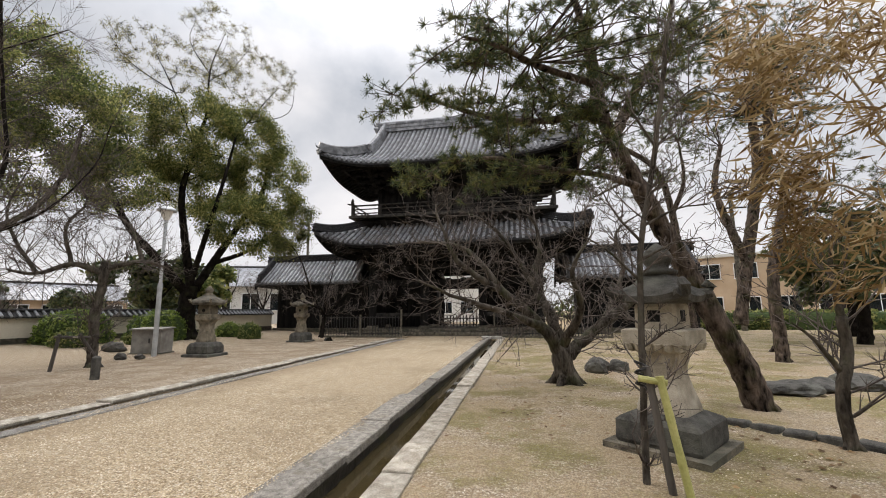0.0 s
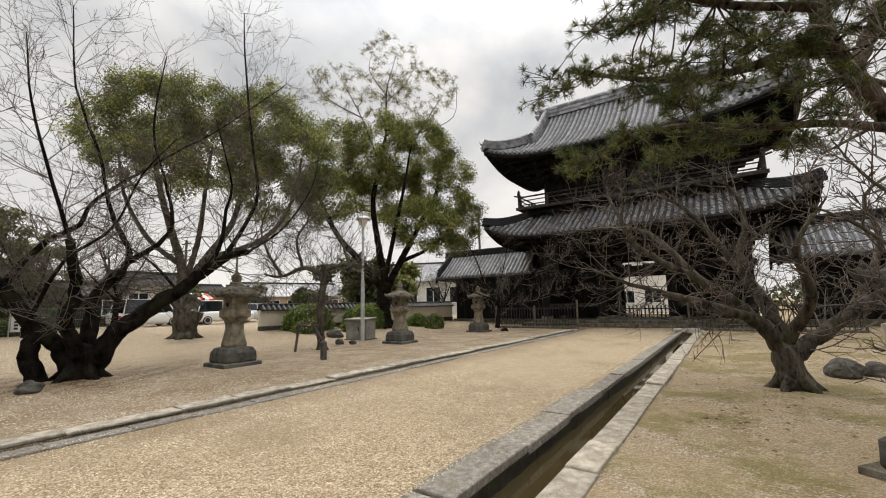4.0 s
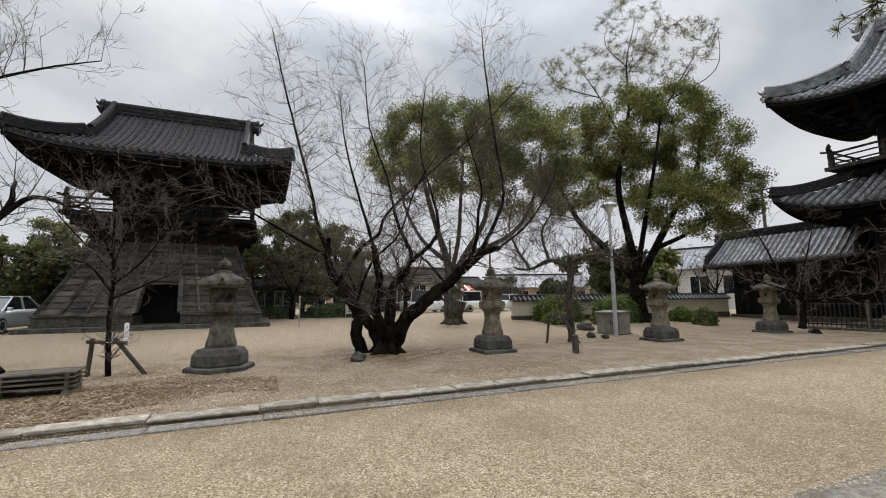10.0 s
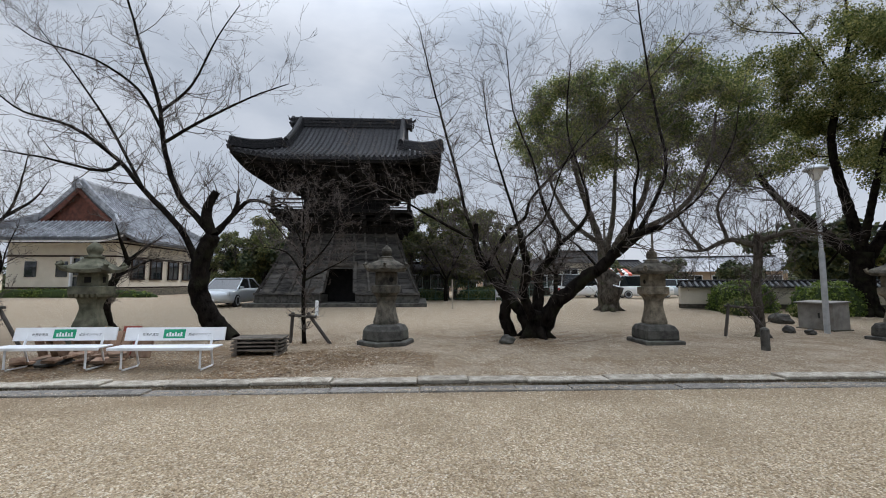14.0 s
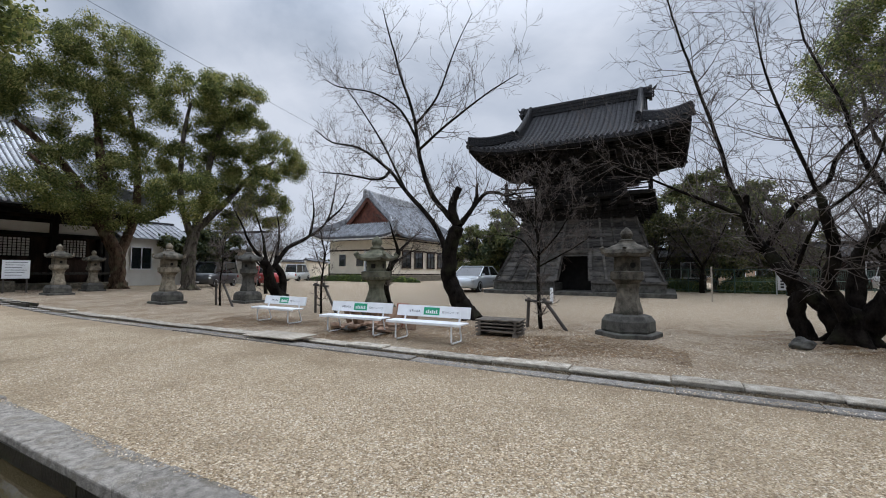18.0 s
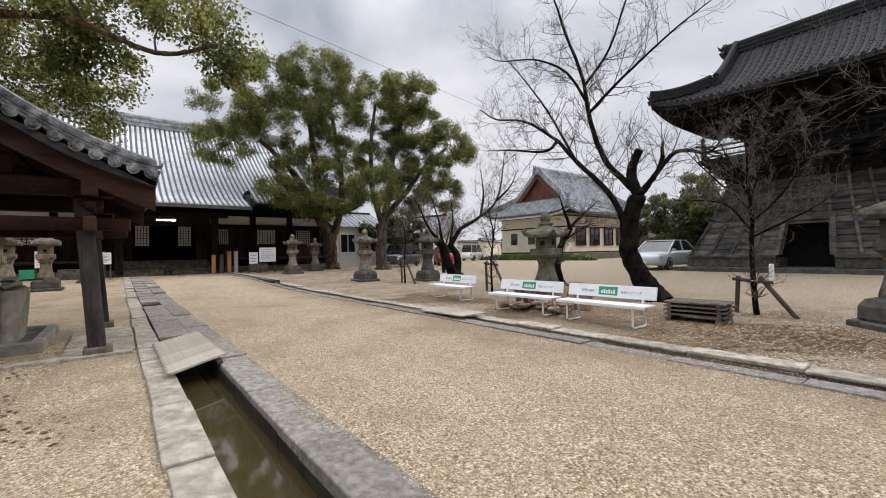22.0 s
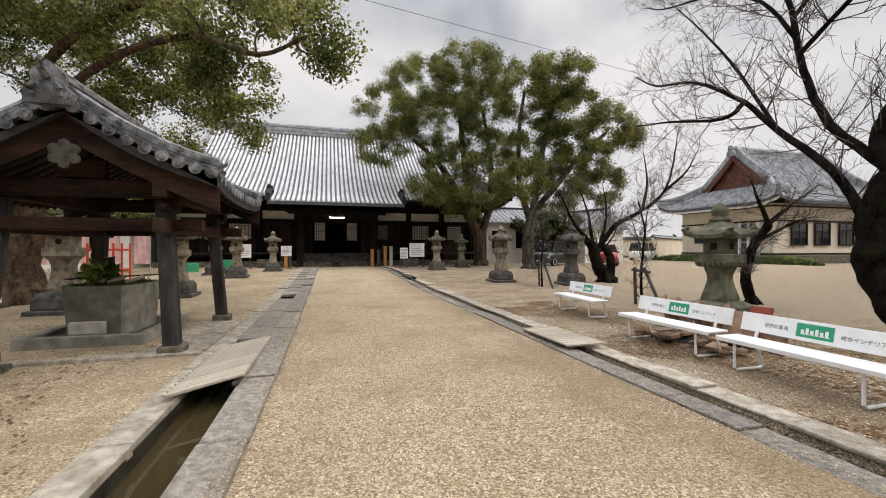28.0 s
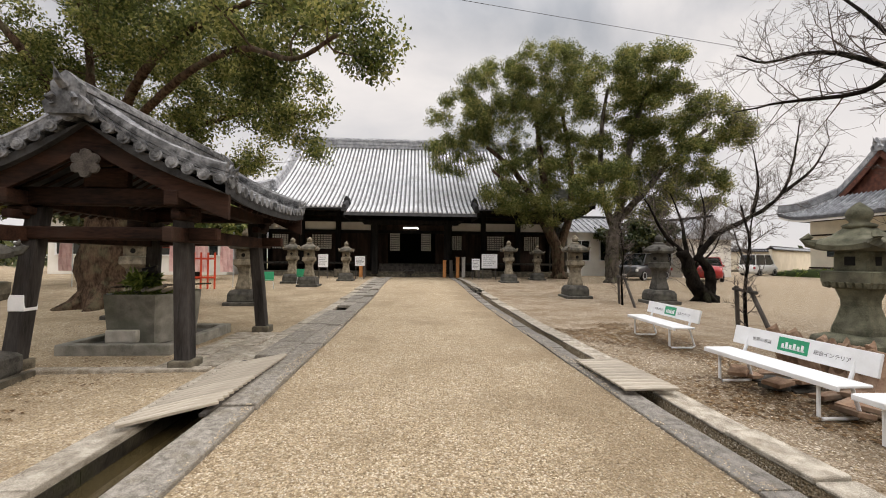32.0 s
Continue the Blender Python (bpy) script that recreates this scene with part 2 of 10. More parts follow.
# base colour raised in place of the sky's sheen on wet tiles
TILE_PALE = mat("sheen_pale_roof_tile", (0.62, 0.635, 0.66), (0.78, 0.795, 0.82), 3, 0.33, 0.2, 25, (0.33, 0.33, 0.34), 0.5, vary=0.06)
# besides stains, the wide tones carry highlights and dark sides of the rolls
TILE_WORN = mat("worn_highlit_roof_tile", (0.030, 0.031, 0.033), (0.27, 0.275, 0.285), 7, 0.32, 0.3, 30, (0.035, 0.035, 0.035), 0.6, vary=0.3)
# pan tiles in two tones, shade between the cover rolls put into the colour
TILE_PAN_DARK = mat("shaded_pan_tile", (0.016, 0.016, 0.017), (0.05, 0.05, 0.052), 5, 0.6, 0.3, 30)
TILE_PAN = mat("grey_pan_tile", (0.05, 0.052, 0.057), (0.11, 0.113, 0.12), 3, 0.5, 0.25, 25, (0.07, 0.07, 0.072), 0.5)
# fine mottle, its pale specks painted as glints on the tile laps
TILE_DARK = mat("dark_roof_tile", (0.003, 0.003, 0.0035), (0.055, 0.055, 0.058), 19, 0.65, 0.5, 30, (0.012, 0.012, 0.012), 0.5, vary=0.35, spec=0.12)
PLASTER = mat("white_plaster", (0.70, 0.68, 0.63), (0.80, 0.785, 0.74), 1.5, 0.9, 0.1, 20, (0.58, 0.55, 0.48), 0.35)
PLASTER_CREAM = mat("cream_plaster", (0.62, 0.56, 0.45), (0.72, 0.66, 0.54), 1.2, 0.9, 0.1, 20, (0.52, 0.47, 0.37), 0.4)
PAINT_WHITE = mat("white_bench_paint", (0.74, 0.75, 0.76), (0.82, 0.83, 0.84), 6, 0.4, 0.08, 60, (0.62, 0.62, 0.60), 0.4)
PAINT_GREEN = mat("green_paint", (0.02, 0.26, 0.13), (0.03, 0.33, 0.17), 6, 0.45, 0.05, 60)
PAINT_INK = mat("black_ink", (0.02, 0.02, 0.022), (0.035, 0.035, 0.04), 6, 0.5, 0.0, 60)
IRON = mat("dark_iron", (0.02, 0.02, 0.022), (0.06, 0.055, 0.05), 8, 0.55, 0.2, 60, metal=0.4)
STEEL = mat("galvanised_steel", (0.42, 0.44, 0.45), (0.58, 0.60, 0.61), 6, 0.45, 0.1, 60, (0.33, 0.34, 0.34), 0.4, metal=0.5)
BARK_DARK = mat("dark_cherry_bark", (0.0025, 0.002, 0.0017), (0.019, 0.0155, 0.0125), 6, 0.95, 1.0, 26, (0.032, 0.034, 0.017), 0.4, stretch=(1, 1, 0.6), spec=0.06, deep=0.07)
BARK_GREY = mat("grey_bark", (0.024, 0.020, 0.016), (0.125, 0.108, 0.088), 7, 0.95, 1.0, 30, (0.06, 0.07, 0.03), 0.5, stretch=(1, 1, 0.4), spec=0.08, deep=0.06)
BARK_PINE = mat("cracked_pine_bark", (0.007, 0.0055, 0.0045), (0.145, 0.112, 0.090), 10, 0.95, 1.0, 22, (0.055, 0.058, 0.022), 0.5, stretch=(1, 1, 0.4), spec=0.08, deep=0.08)
BARK_CAMPHOR = mat("brown_camphor_bark", (0.028, 0.018, 0.012), (0.125, 0.083, 0.056), 7, 0.95, 1.0, 28, (0.16, 0.16, 0.10), 0.4, stretch=(1, 1, 0.3), spec=0.08, deep=0.06)
TWIG = mat("twig_bark", (0.055, 0.045, 0.040), (0.165, 0.140, 0.122), 6, 0.95, 0.3, 30, spec=0.1)
LEAF = leaf_mat("evergreen_leaf", (0.052, 0.074, 0.021), (0.165, 0.185, 0.050), (0.39, 0.365, 0.125), 0.55)
LEAF_DARK = leaf_mat("dark_evergreen_leaf", (0.058, 0.086, 0.028), (0.170, 0.200, 0.060), (0.40, 0.385, 0.14), 0.55)
LEAF_GARDEN = leaf_mat("garden_tree_leaf", (0.055, 0.074, 0.028), (0.135, 0.150, 0.055), (0.30, 0.285, 0.11), 0.45)
LEAF_FAR = leaf_mat("shaded_conifer_leaf", (0.026, 0.042, 0.018), (0.062, 0.078, 0.032), (0.15, 0.155, 0.06), 0.3)
LEAF_THIN = leaf_mat("thin_top_leaf", (0.14, 0.145, 0.055), (0.25, 0.235, 0.10), (0.36, 0.32, 0.17), 0.45)
LEAF_DRY = leaf_mat("dry_leaf", (0.15, 0.085, 0.03), (0.29, 0.19, 0.075), (0.45, 0.34, 0.18))
NEEDLE = leaf_mat("pine_needle", (0.030, 0.050, 0.020), (0.075, 0.098, 0.034), (0.22, 0.20, 0.06), 0.35, 1.6)
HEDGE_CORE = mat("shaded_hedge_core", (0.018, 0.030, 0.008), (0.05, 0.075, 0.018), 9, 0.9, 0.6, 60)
HEDGE = leaf_mat("clipped_hedge_leaf", (0.06, 0.105, 0.020), (0.18, 0.25, 0.048), (0.32, 0.38, 0.10))
RED = mat("vermilion_paint", (0.55, 0.06, 0.025), (0.68, 0.09, 0.04), 5, 0.5, 0.1, 40)
ORANGE = mat("orange_wood", (0.40, 0.16, 0.05), (0.55, 0.25, 0.09), 5, 0.6, 0.2, 40, stretch=(1, 1, 0.2))
# near-black that puts the shade of interiors and openings into the colour
INTERIOR_SHADE = mat("painted_interior_shade", (0.006, 0.006, 0.006), (0.014, 0.013, 0.012), 4, 0.9, 0.0, 20)


# ---- building blocks ----
def part(name, bm, material, parent=None, label="", smooth=False):
    me = bpy.data.meshes.new(name)
    bm.to_mesh(me)
    bm.free()
    me.materials.append(material)
    if smooth:
        me.polygons.foreach_set("use_smooth", [True] * len(me.polygons))
    ob = new(name, me)
    if parent:
        ob.parent = parent
    if label:
        ob["label"] = label
    return ob


def share(name, mesh, parent, m):
    """Another object on a mesh that exists already."""
    ob = new(name, mesh)
    ob.parent = parent
    ob.matrix_basis = m
    return ob


def thing(name, x, y, z, rz=0.0, label="", category="", group="", kind=""):
    e = new(name)
    e.matrix_basis = pose(x, y, z, 0, 0, rz)
    e.empty_display_size = 0.3
    return tagged(e, label, category, group, kind)


def box(bm, x0, x1, y0, y1, z0, z1, bevel=0.0, m=None):
    r = bmesh.ops.create_cube(bm, size=1)
    vs = r["verts"]
    bmesh.ops.scale(bm, vec=(abs(x1 - x0), abs(y1 - y0), abs(z1 - z0)), verts=vs)
    bmesh.ops.translate(bm, vec=((x0 + x1) / 2, (y0 + y1) / 2, (z0 + z1) / 2), verts=vs)
    if bevel:
        es = list({e for v in vs for e in v.link_edges})
        r2 = bmesh.ops.bevel(bm, geom=es, offset=bevel, segments=2, affect="EDGES", profile=0.5)
        vs = list({v for f in r2["faces"] for v in f.verts} | {v for v in vs if v.is_valid})
    if m is not None:
        bmesh.ops.transform(bm, matrix=m, verts=vs)
    return bm


def B():
    return bmesh.new()


def tube(bm, pts, radii, sides=6, cap=True):
    """A tapered tube along points."""
    pts = [Vector(p) for p in pts]
    rings = []
    n = len(pts)
    ref = Vector((0.31, 0.17, 0.93))
    for i, p in enumerate(pts):
        d = (pts[min(i + 1, n - 1)] - pts[max(i - 1, 0)])
        if d.length < 1e-6:
            d = Vector((0, 0, 1))
        d.normalize()
        if abs(d.dot(ref)) > 0.95:
            a = d.cross(Vector((1, 0, 0))).normalized()
        else:
            a = d.cross(ref).normalized()
        b = d.cross(a)
        r = radii[i] if hasattr(radii, "__len__") else radii
        rings.append([bm.verts.new(p + (a * math.cos(2 * math.pi * k / sides) + b * math.sin(2 * math.pi * k / sides)) * r) for k in range(sides)])
    for i in range(n - 1):
        for k in range(sides):
            bm.faces.new((rings[i][k], rings[i][(k + 1) % sides], rings[i + 1][(k + 1) % sides], rings[i + 1][k]))
    if cap and sides > 2:
        bm.faces.new(rings[0][::-1])
        bm.faces.new(rings[-1])
    return bm


def lathe(bm, profile, sides=24, turn=0.0, cx=0.0, cy=0.0):
    """A turned or many-sided solid from (radius, height) pairs."""
    rings = []
    for r, z in profile:
        rings.append([bm.verts.new((cx + r * math.cos(turn + 2 * math.pi * k / sides), cy + r * math.sin(turn + 2 * math.pi * k / sides), z)) for k in range(sides)])
    for i in range(len(rings) - 1):
        for k in range(sides):
            bm.faces.new((rings[i][k], rings[i][(k + 1) % sides], rings[i + 1][(k + 1) % sides], rings[i + 1][k]))
    bm.faces.new(rings[0][::-1])
    bm.faces.new(rings[-1])
    return bm


def ss(u):
    u = min(1.0, max(0.0, u))
    return u * u * (3 - 2 * u)


def gz(x, y):
    """The yard rises a little to the west and towards the main hall."""
    return max(0.28 * ss((-12 - x) / 10), 0.25 * ss((-14 - y) / 12))


# ---- ground ----
CH_L0, CH_L1, CH_R0, CH_R1 = -1.76, -1.39, -0.94, -0.66      # kerbs of the channel
GU_N0, GU_N1, GU_F0, GU_F1 = -5.60, -5.88, -6.07, -6.38      # kerbs of the gutter


def ground_material():
    m = bpy.data.materials.new("gravel_and_earth")
    m.use_nodes = True
    nt = m.node_tree
    bs = nt.nodes["Principled BSDF"]
    tc = nt.nodes.new("ShaderNodeTexCoord")
    pos = tc.outputs["Object"]

    def noise_(scale, detail=5, rough=0.6):
        n = nt.nodes.new("ShaderNodeTexNoise")
        n.inputs["Scale"].default_value, n.inputs["Detail"].default_value, n.inputs["Roughness"].default_value = scale, detail, rough
        nt.links.new(pos, n.inputs["Vector"])
        return n.outputs["Fac"]

    def ramp(v, stops):
        c = nt.nodes.new("ShaderNodeValToRGB")
        e = c.color_ramp.elements
        e[0].position, e[0].color = stops[0][0], (*stops[0][1], 1)
        e[1].position, e[1].color = stops[-1][0], (*stops[-1][1], 1)
        for p, q in stops[1:-1]:
            e.new(p).color = (*q, 1)
        nt.links.new(v, c.inputs[0])
        return c.outputs[0]

    def mix(f, a, b, blend="MIX"):
        x = nt.nodes.new("ShaderNodeMix")
        x.data_type, x.blend_type = "RGBA", blend
        if hasattr(f, "node"):
            nt.links.new(f, x.inputs["Factor"])
        else:
            x.inputs["Factor"].default_value = f
        nt.links.new(a, x.inputs["A"])
        if hasattr(b, "node"):
            nt.links.new(b, x.inputs["B"])
        else:
            x.inputs["B"].default_value = (*b, 1)
        return x.outputs["Result"]

    def rng(v, a, b, lo=0.0, hi=1.0):
        r = nt.nodes.new("ShaderNodeMapRange")
        r.inputs["From Min"].default_value, r.inputs["From Max"].default_value = a, b
        r.inputs["To Min"].default_value, r.inputs["To Max"].default_value = lo, hi
        nt.links.new(v, r.inputs["Value"])
        return r.outputs[0]

    vo = nt.nodes.new("ShaderNodeTexVoronoi")
    vo.inputs["Scale"].default_value = 58
    nt.links.new(pos, vo.inputs["Vector"])
    sepc = nt.nodes.new("ShaderNodeSeparateColor")
    nt.links.new(vo.outputs["Color"], sepc.inputs[0])
    grain = sepc.outputs[0]
    tan = ramp(grain, ((0.0, (0.21, 0.145, 0.08)), (0.35, (0.52, 0.40, 0.25)), (0.75, (0.68, 0.55, 0.375)), (1.0, (0.88, 0.79, 0.63))))
    grey = ramp(grain, ((0.0, (0.15, 0.105, 0.07)), (0.4, (0.345, 0.27, 0.19)), (0.8, (0.52, 0.43, 0.32)), (1.0, (0.84, 0.78, 0.67))))
    earth = ramp(noise_(26, 6, 0.7), ((0.3, (0.27, 0.195, 0.115)), (0.55, (0.44, 0.345, 0.22)), (0.75, (0.58, 0.49, 0.35))))
    sep = nt.nodes.new("ShaderNodeSeparateXYZ")
    nt.links.new(pos, sep.inputs[0])
    wob = nt.nodes.new("ShaderNodeMath")
    wob.operation = "MULTIPLY_ADD"
    wob.inputs[1].default_value = 1.6
    nt.links.new(noise_(0.8, 4), wob.inputs[0])
    nt.links.new(sep.outputs["X"], wob.inputs[2])
    west = rng(sep.outputs["X"], -6.05, -6.15)
    far_west = rng(wob.outputs[0], -10.5, -14.0)
    east = rng(sep.outputs["X"], -0.95, -0.85)
    north = rng(sep.outputs["Y"], -1.0, 1.2)
    col = mix(rng(noise_(0.55, 6, 0.7), 0.50, 0.66, 0, 0.7), tan, (0.31, 0.235, 0.145))
    litter = mix(rng(noise_(1.1, 7, 0.75), 0.43, 0.60, 0, 0.85), grey, (0.20, 0.135, 0.075))
    wcol = mix(far_west, litter, mix(0.45, grey, tan))
    col = mix(west, col, wcol)
    em = nt.nodes.new("ShaderNodeMath")
    em.operation = "MULTIPLY"
    nt.links.new(east, em.inputs[0])
    nt.links.new(north, em.inputs[1])
    worn = nt.nodes.new("ShaderNodeMath")
    worn.operation = "MULTIPLY_ADD"
    worn.inputs[1].default_value = 2.2
    nt.links.new(noise_(0.9, 6, 0.7), worn.inputs[0])
    nt.links.new(sep.outputs["X"], worn.inputs[2])
    edge = nt.nodes.new("ShaderNodeMath")
    edge.operation = "MULTIPLY"
    nt.links.new(rng(worn.outputs[0], -3.55, -4.5, 0.0, 0.8), edge.inputs[0])
    nt.links.new(rng(sep.outputs["X"], -5.95, -5.85), edge.inputs[1])
    col = mix(edge.outputs[0], col, mix(0.6, earth, (0.22, 0.155, 0.09)))
    dirt = mix(rng(noise_(1.3, 4, 0.6), 0.44, 0.60, 0, 0.9), earth, grey)
    dirt = mix(rng(noise_(0.62, 6, 0.7), 0.47, 0.57, 0, 0.85), dirt, mix(rng(noise_(14, 4), 0.35, 0.65), ramp(grain, ((0.0, (0.10, 0.09, 0.02)), (1.0, (0.27, 0.235, 0.06)))), (0.15, 0.15, 0.022)))
    yard = mix(rng(noise_(0.7, 6, 0.7), 0.42, 0.62, 0, 0.8), tan, mix(0.5, earth, (0.17, 0.115, 0.06)))
    col = mix(east, col, yard)
    col = mix(em.outputs[0], col, dirt)
    col = mix(rng(noise_(7, 7, 0.8), 0.34, 0.72, 0.0, 0.5), col, (0.27, 0.20, 0.12))
    col = mix(rng(noise_(18, 8, 0.85), 0.50, 0.62, 0.0, 0.55), col, (0.21, 0.165, 0.115))
    col = mix(rng(noise_(30, 8, 0.85), 0.53, 0.66, 0.0, 0.5), col, (0.80, 0.735, 0.61))
    # gaps between the chips darkened, their shade put into the colour
    col = mix(rng(vo.outputs["Distance"], 0.35, 0.75, 0.0, 0.5), col, (0.15, 0.11, 0.07))
    nt.links.new(col, bs.inputs["Base Color"])
    bs.inputs["Roughness"].default_value = 0.95
    bs.inputs["Specular IOR Level"].default_value = 0.2
    bp = nt.nodes.new("ShaderNodeBump")
    bp.inputs["Strength"].default_value, bp.inputs["Distance"].default_value = 1.0, 0.016
    nt.links.new(vo.outputs["Distance"], bp.inputs["Height"])
    bp.invert = True
    b2 = nt.nodes.new("ShaderNodeBump")
    b2.inputs["Strength"].default_value, b2.inputs["Distance"].default_value = 0.5, 0.05
    nt.links.new(noise_(3.0, 6), b2.inputs["Height"])
    nt.links.new(bp.outputs[0], b2.inputs["Normal"])
    nt.links.new(b2.outputs[0], bs.inputs["Normal"])
    return m


GROUND = ground_material()


def build_ground():
    xs = [-900, -300, -120, -80, -60, -45, -35] + [-30 + i for i in range(24)]
    xs += [GU_F1 + 0.01, GU_F0 - 0.02, GU_F0 - 0.01, GU_N1 + 0.01, GU_N1 + 0.02, -5.5, -5, -4.5, -4, -3.5, -3, -2.5, -2]
    xs += [CH_L1 - 0.02, CH_L1 - 0.01, CH_R0 + 0.01, CH_R0 + 0.02, -0.5, 0, 0.5, 1, 1.5, 2, 2.5, 3, 3.5, 4, 5, 6, 8, 10, 14, 20, 30, 50, 100, 300, 900]
    ys = [-900, -300, -120, -70, -50] + [-40 + i for i in range(80)] + [41, 45, 60, 90, 300, 900]
    bm = B()
    grid = []
    for y in ys:
        row = []
        for x in xs:
            z = gz(x, y) + 0.03 * noise.noise((x * 0.35, y * 0.35, 0)) * (0 if -7 < x < -0.5 else 1)
            if -29.5 < y < 23.5:
                if GU_F0 - 0.015 <= x <= GU_N1 + 0.015:
                    z -= 0.18
                if CH_L1 - 0.015 <= x <= CH_R0 + 0.015:
                    z -= 0.42
            row.append(bm.verts.new((x, y, z)))
        grid.append(row)
    for j in range(len(ys) - 1):
        for i in range(len(xs) - 1):
            bm.faces.new((grid[j][i], grid[j][i + 1], grid[j + 1][i + 1], grid[j + 1][i]))
    tagged(part("ground", bm, GROUND), "tan gravel yard with brown earth and moss", "ground", kind="structure")


build_ground()


# ---- roofs of fired tile ----
class Roof:
    """A tiled hip or hip-and-gable roof. a, b: half sizes at the eaves; r: half length of the ridge; z0: eave height; h: rise;
    sag: how hollow the slope is; lift: how far the corners turn up."""

    def __init__(self, parent, a, b, r, z0, h, sag=0.35, lift=0.5, reach=3.0, pitch=0.3, roll=0.075, roll_mat=None, pan_mat=None, gable=True, top=None):
        self.p, self.a, self.b, self.r, self.z0, self.h = parent, a, b, r, z0, h
        self.sag, self.lift, self.reach, self.pitch, self.roll = sag, lift, reach, pitch, roll
        self.rm, self.pm = roll_mat or TILE, pan_mat or TILE_PAN
        self.gable = gable
        self.top = b if top is None else top    # how far in the tiles run (a skirt roof stops early)

    def z(self, d, c):
        u = d / self.b
        up = self.lift * max(0.0, 1 - c / self.reach) ** 2.2
        return self.z0 + self.h * ((1 - self.sag) * u + self.sag * u * u) + up * (1 - min(1, u)) ** 1.5

    def dmax(self, s, side):
        half = self.b if side else self.a
        lim = min(self.top, (self.a - self.r) if (side and self.gable) else self.top)
        if not side and self.gable and abs(s) <= self.r + 1e-6:
            return self.top
        return max(0.02, min(lim, half - abs(s)))

    def point(self, s, d, face):
        """face 0: -y, 1: +x, 2: +y, 3: -x."""
        side = face in (1, 3)
        half = self.b if side else self.a
        z = self.z(d, half - abs(s))
        if face == 0:
            return Vector((s, -self.b + d, z))
        if face == 1:
            return Vector((self.a - d, s, z))
        if face == 2:
            return Vector((-s, self.b - d, z))
        return Vector((-self.a + d, -s, z))

    def build(self, faces=(0, 1, 2, 3), tiled=(0, 1, 2, 3), steps=9, caps=True):
        for face in faces:
            side = face in (1, 3)
            half = self.b if side else self.a
            n = max(8, int(round(2 * half / 0.6)))
            ss_ = [-half + 2 * half * i / n for i in range(n + 1)]
            if not side and self.gable:
                ss_ = sorted(set(ss_ + [-self.r, self.r, -self.r - 0.01, self.r + 0.01]))
            bm = B()
            up, dn = [], []
            for s in ss_:
                dm = self.dmax(s, side)
                cu, cd = [], []
                for j in range(steps + 1):
                    q = self.point(s, dm * j / steps, face)
                    cu.append(bm.verts.new(q))
                    cd.append(bm.verts.new(q - Vector((0, 0, 0.16))))
                up.append(cu)
                dn.append(cd)
            for i in range(len(ss_) - 1):
                for j in range(steps):
                    bm.faces.new((up[i][j], up[i + 1][j], up[i + 1][j + 1], up[i][j + 1]))
                    bm.faces.new((dn[i][j], dn[i][j + 1], dn[i + 1][j + 1], dn[i + 1][j]))
                bm.faces.new((dn[i][0], dn[i + 1][0], up[i + 1][0], up[i][0]))
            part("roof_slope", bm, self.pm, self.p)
            if face in tiled:
                k = int(half / self.pitch)
                for i in range(-k, k + 1):
                    s = i * self.pitch
                    dm = self.dmax(s, side)
                    if dm < 0.25:
                        continue
                    self.row(s, dm, face, caps)

    def row(self, s, dm, face, caps):
        """One row of round cover tiles, lapped course by course, with a round end disc."""
        bm = B()
        m = max(2, int(dm / 0.34))
        side = face in (1, 3)
        ax = Vector((0, 1, 0)) if side else Vector((1, 0, 0))
        prev = None
        for j in range(m + 1):
            for lap in ((0.92, 1.2) if 0 < j < m else (1.0,)):
                q = self.point(s, dm * j / m, face)
                rr = self.roll * lap
                ring = [bm.verts.new(q + ax * (rr * math.cos(t)) + Vector((0, 0, rr * 1.15 * math.sin(t)))) for t in (0.0, 0.8, 1.57, 2.34, 3.1416)]
                if prev:
                    for t in range(4):
                        bm.faces.new((prev[t], prev[t + 1], ring[t + 1], ring[t]))
                prev = ring
        if caps:
            q = self.point(s, 0, face) + Vector((0, 0, 0.01))
            n = Vector(((0, -1, 0), (1, 0, 0), (0, 1, 0), (-1, 0, 0))[face])
            bm2 = [bm.verts.new(q + n * 0.03 + ax * (self.roll * 1.15 * math.cos(t * math.pi / 4)) + Vector((0, 0, self.roll * 1.15 * math.sin(t * math.pi / 4)))) for t in range(8)]
            bm3 = [bm.verts.new(v.co - n * 0.06) for v in bm2]
            bm.faces.new(bm2)
            for t in range(8):
                bm.faces.new((bm2[t], bm3[t], bm3[(t + 1) % 8], bm2[(t + 1) % 8]))
        part("cover_tile", bm, self.rm, self.p)

    def ridges(self, size=0.35, height=0.55, hip=True, descending=True, ornaments=True, mm=None):
        mm = mm or TILE_DARK
        zt = self.z(self.b, 99)
        L = self.r + 0.15
        bm = B()
        for i in range(5):
            w = size * (0.62 - 0.07 * (i % 2))
            box(bm, -L, L, -w, w, zt - 0.1 + i * height / 5, zt - 0.1 + (i + 1) * height / 5 - 0.012)
        tube(bm, [(-L, 0, zt - 0.08 + height), (L, 0, zt - 0.08 + height)], size * 0.38, 8)
        part("ridge", bm, mm, self.p)
        if ornaments:
            for sg in (-1, 1):
                self.ogre(sg * (L + 0.08), 0, zt - 0.15, (sg, 0), height * 1.55, mm)
        if descending and self.gable:
            dg = self.a - self.r
            for sg in (-1, 1):
                for face, fs in ((0, 1), (2, -1)):
                    pts = [self.point(sg * fs * (self.r - 0.25), self.b + (dg * 0.92 - self.b) * k / 8, face) + Vector((0, 0, 0.16)) for k in range(9)]
                    self.capped(pts, size * 0.55, mm)
                    q, q2 = pts[-1], pts[-2]
                    d = (q - q2).normalized()
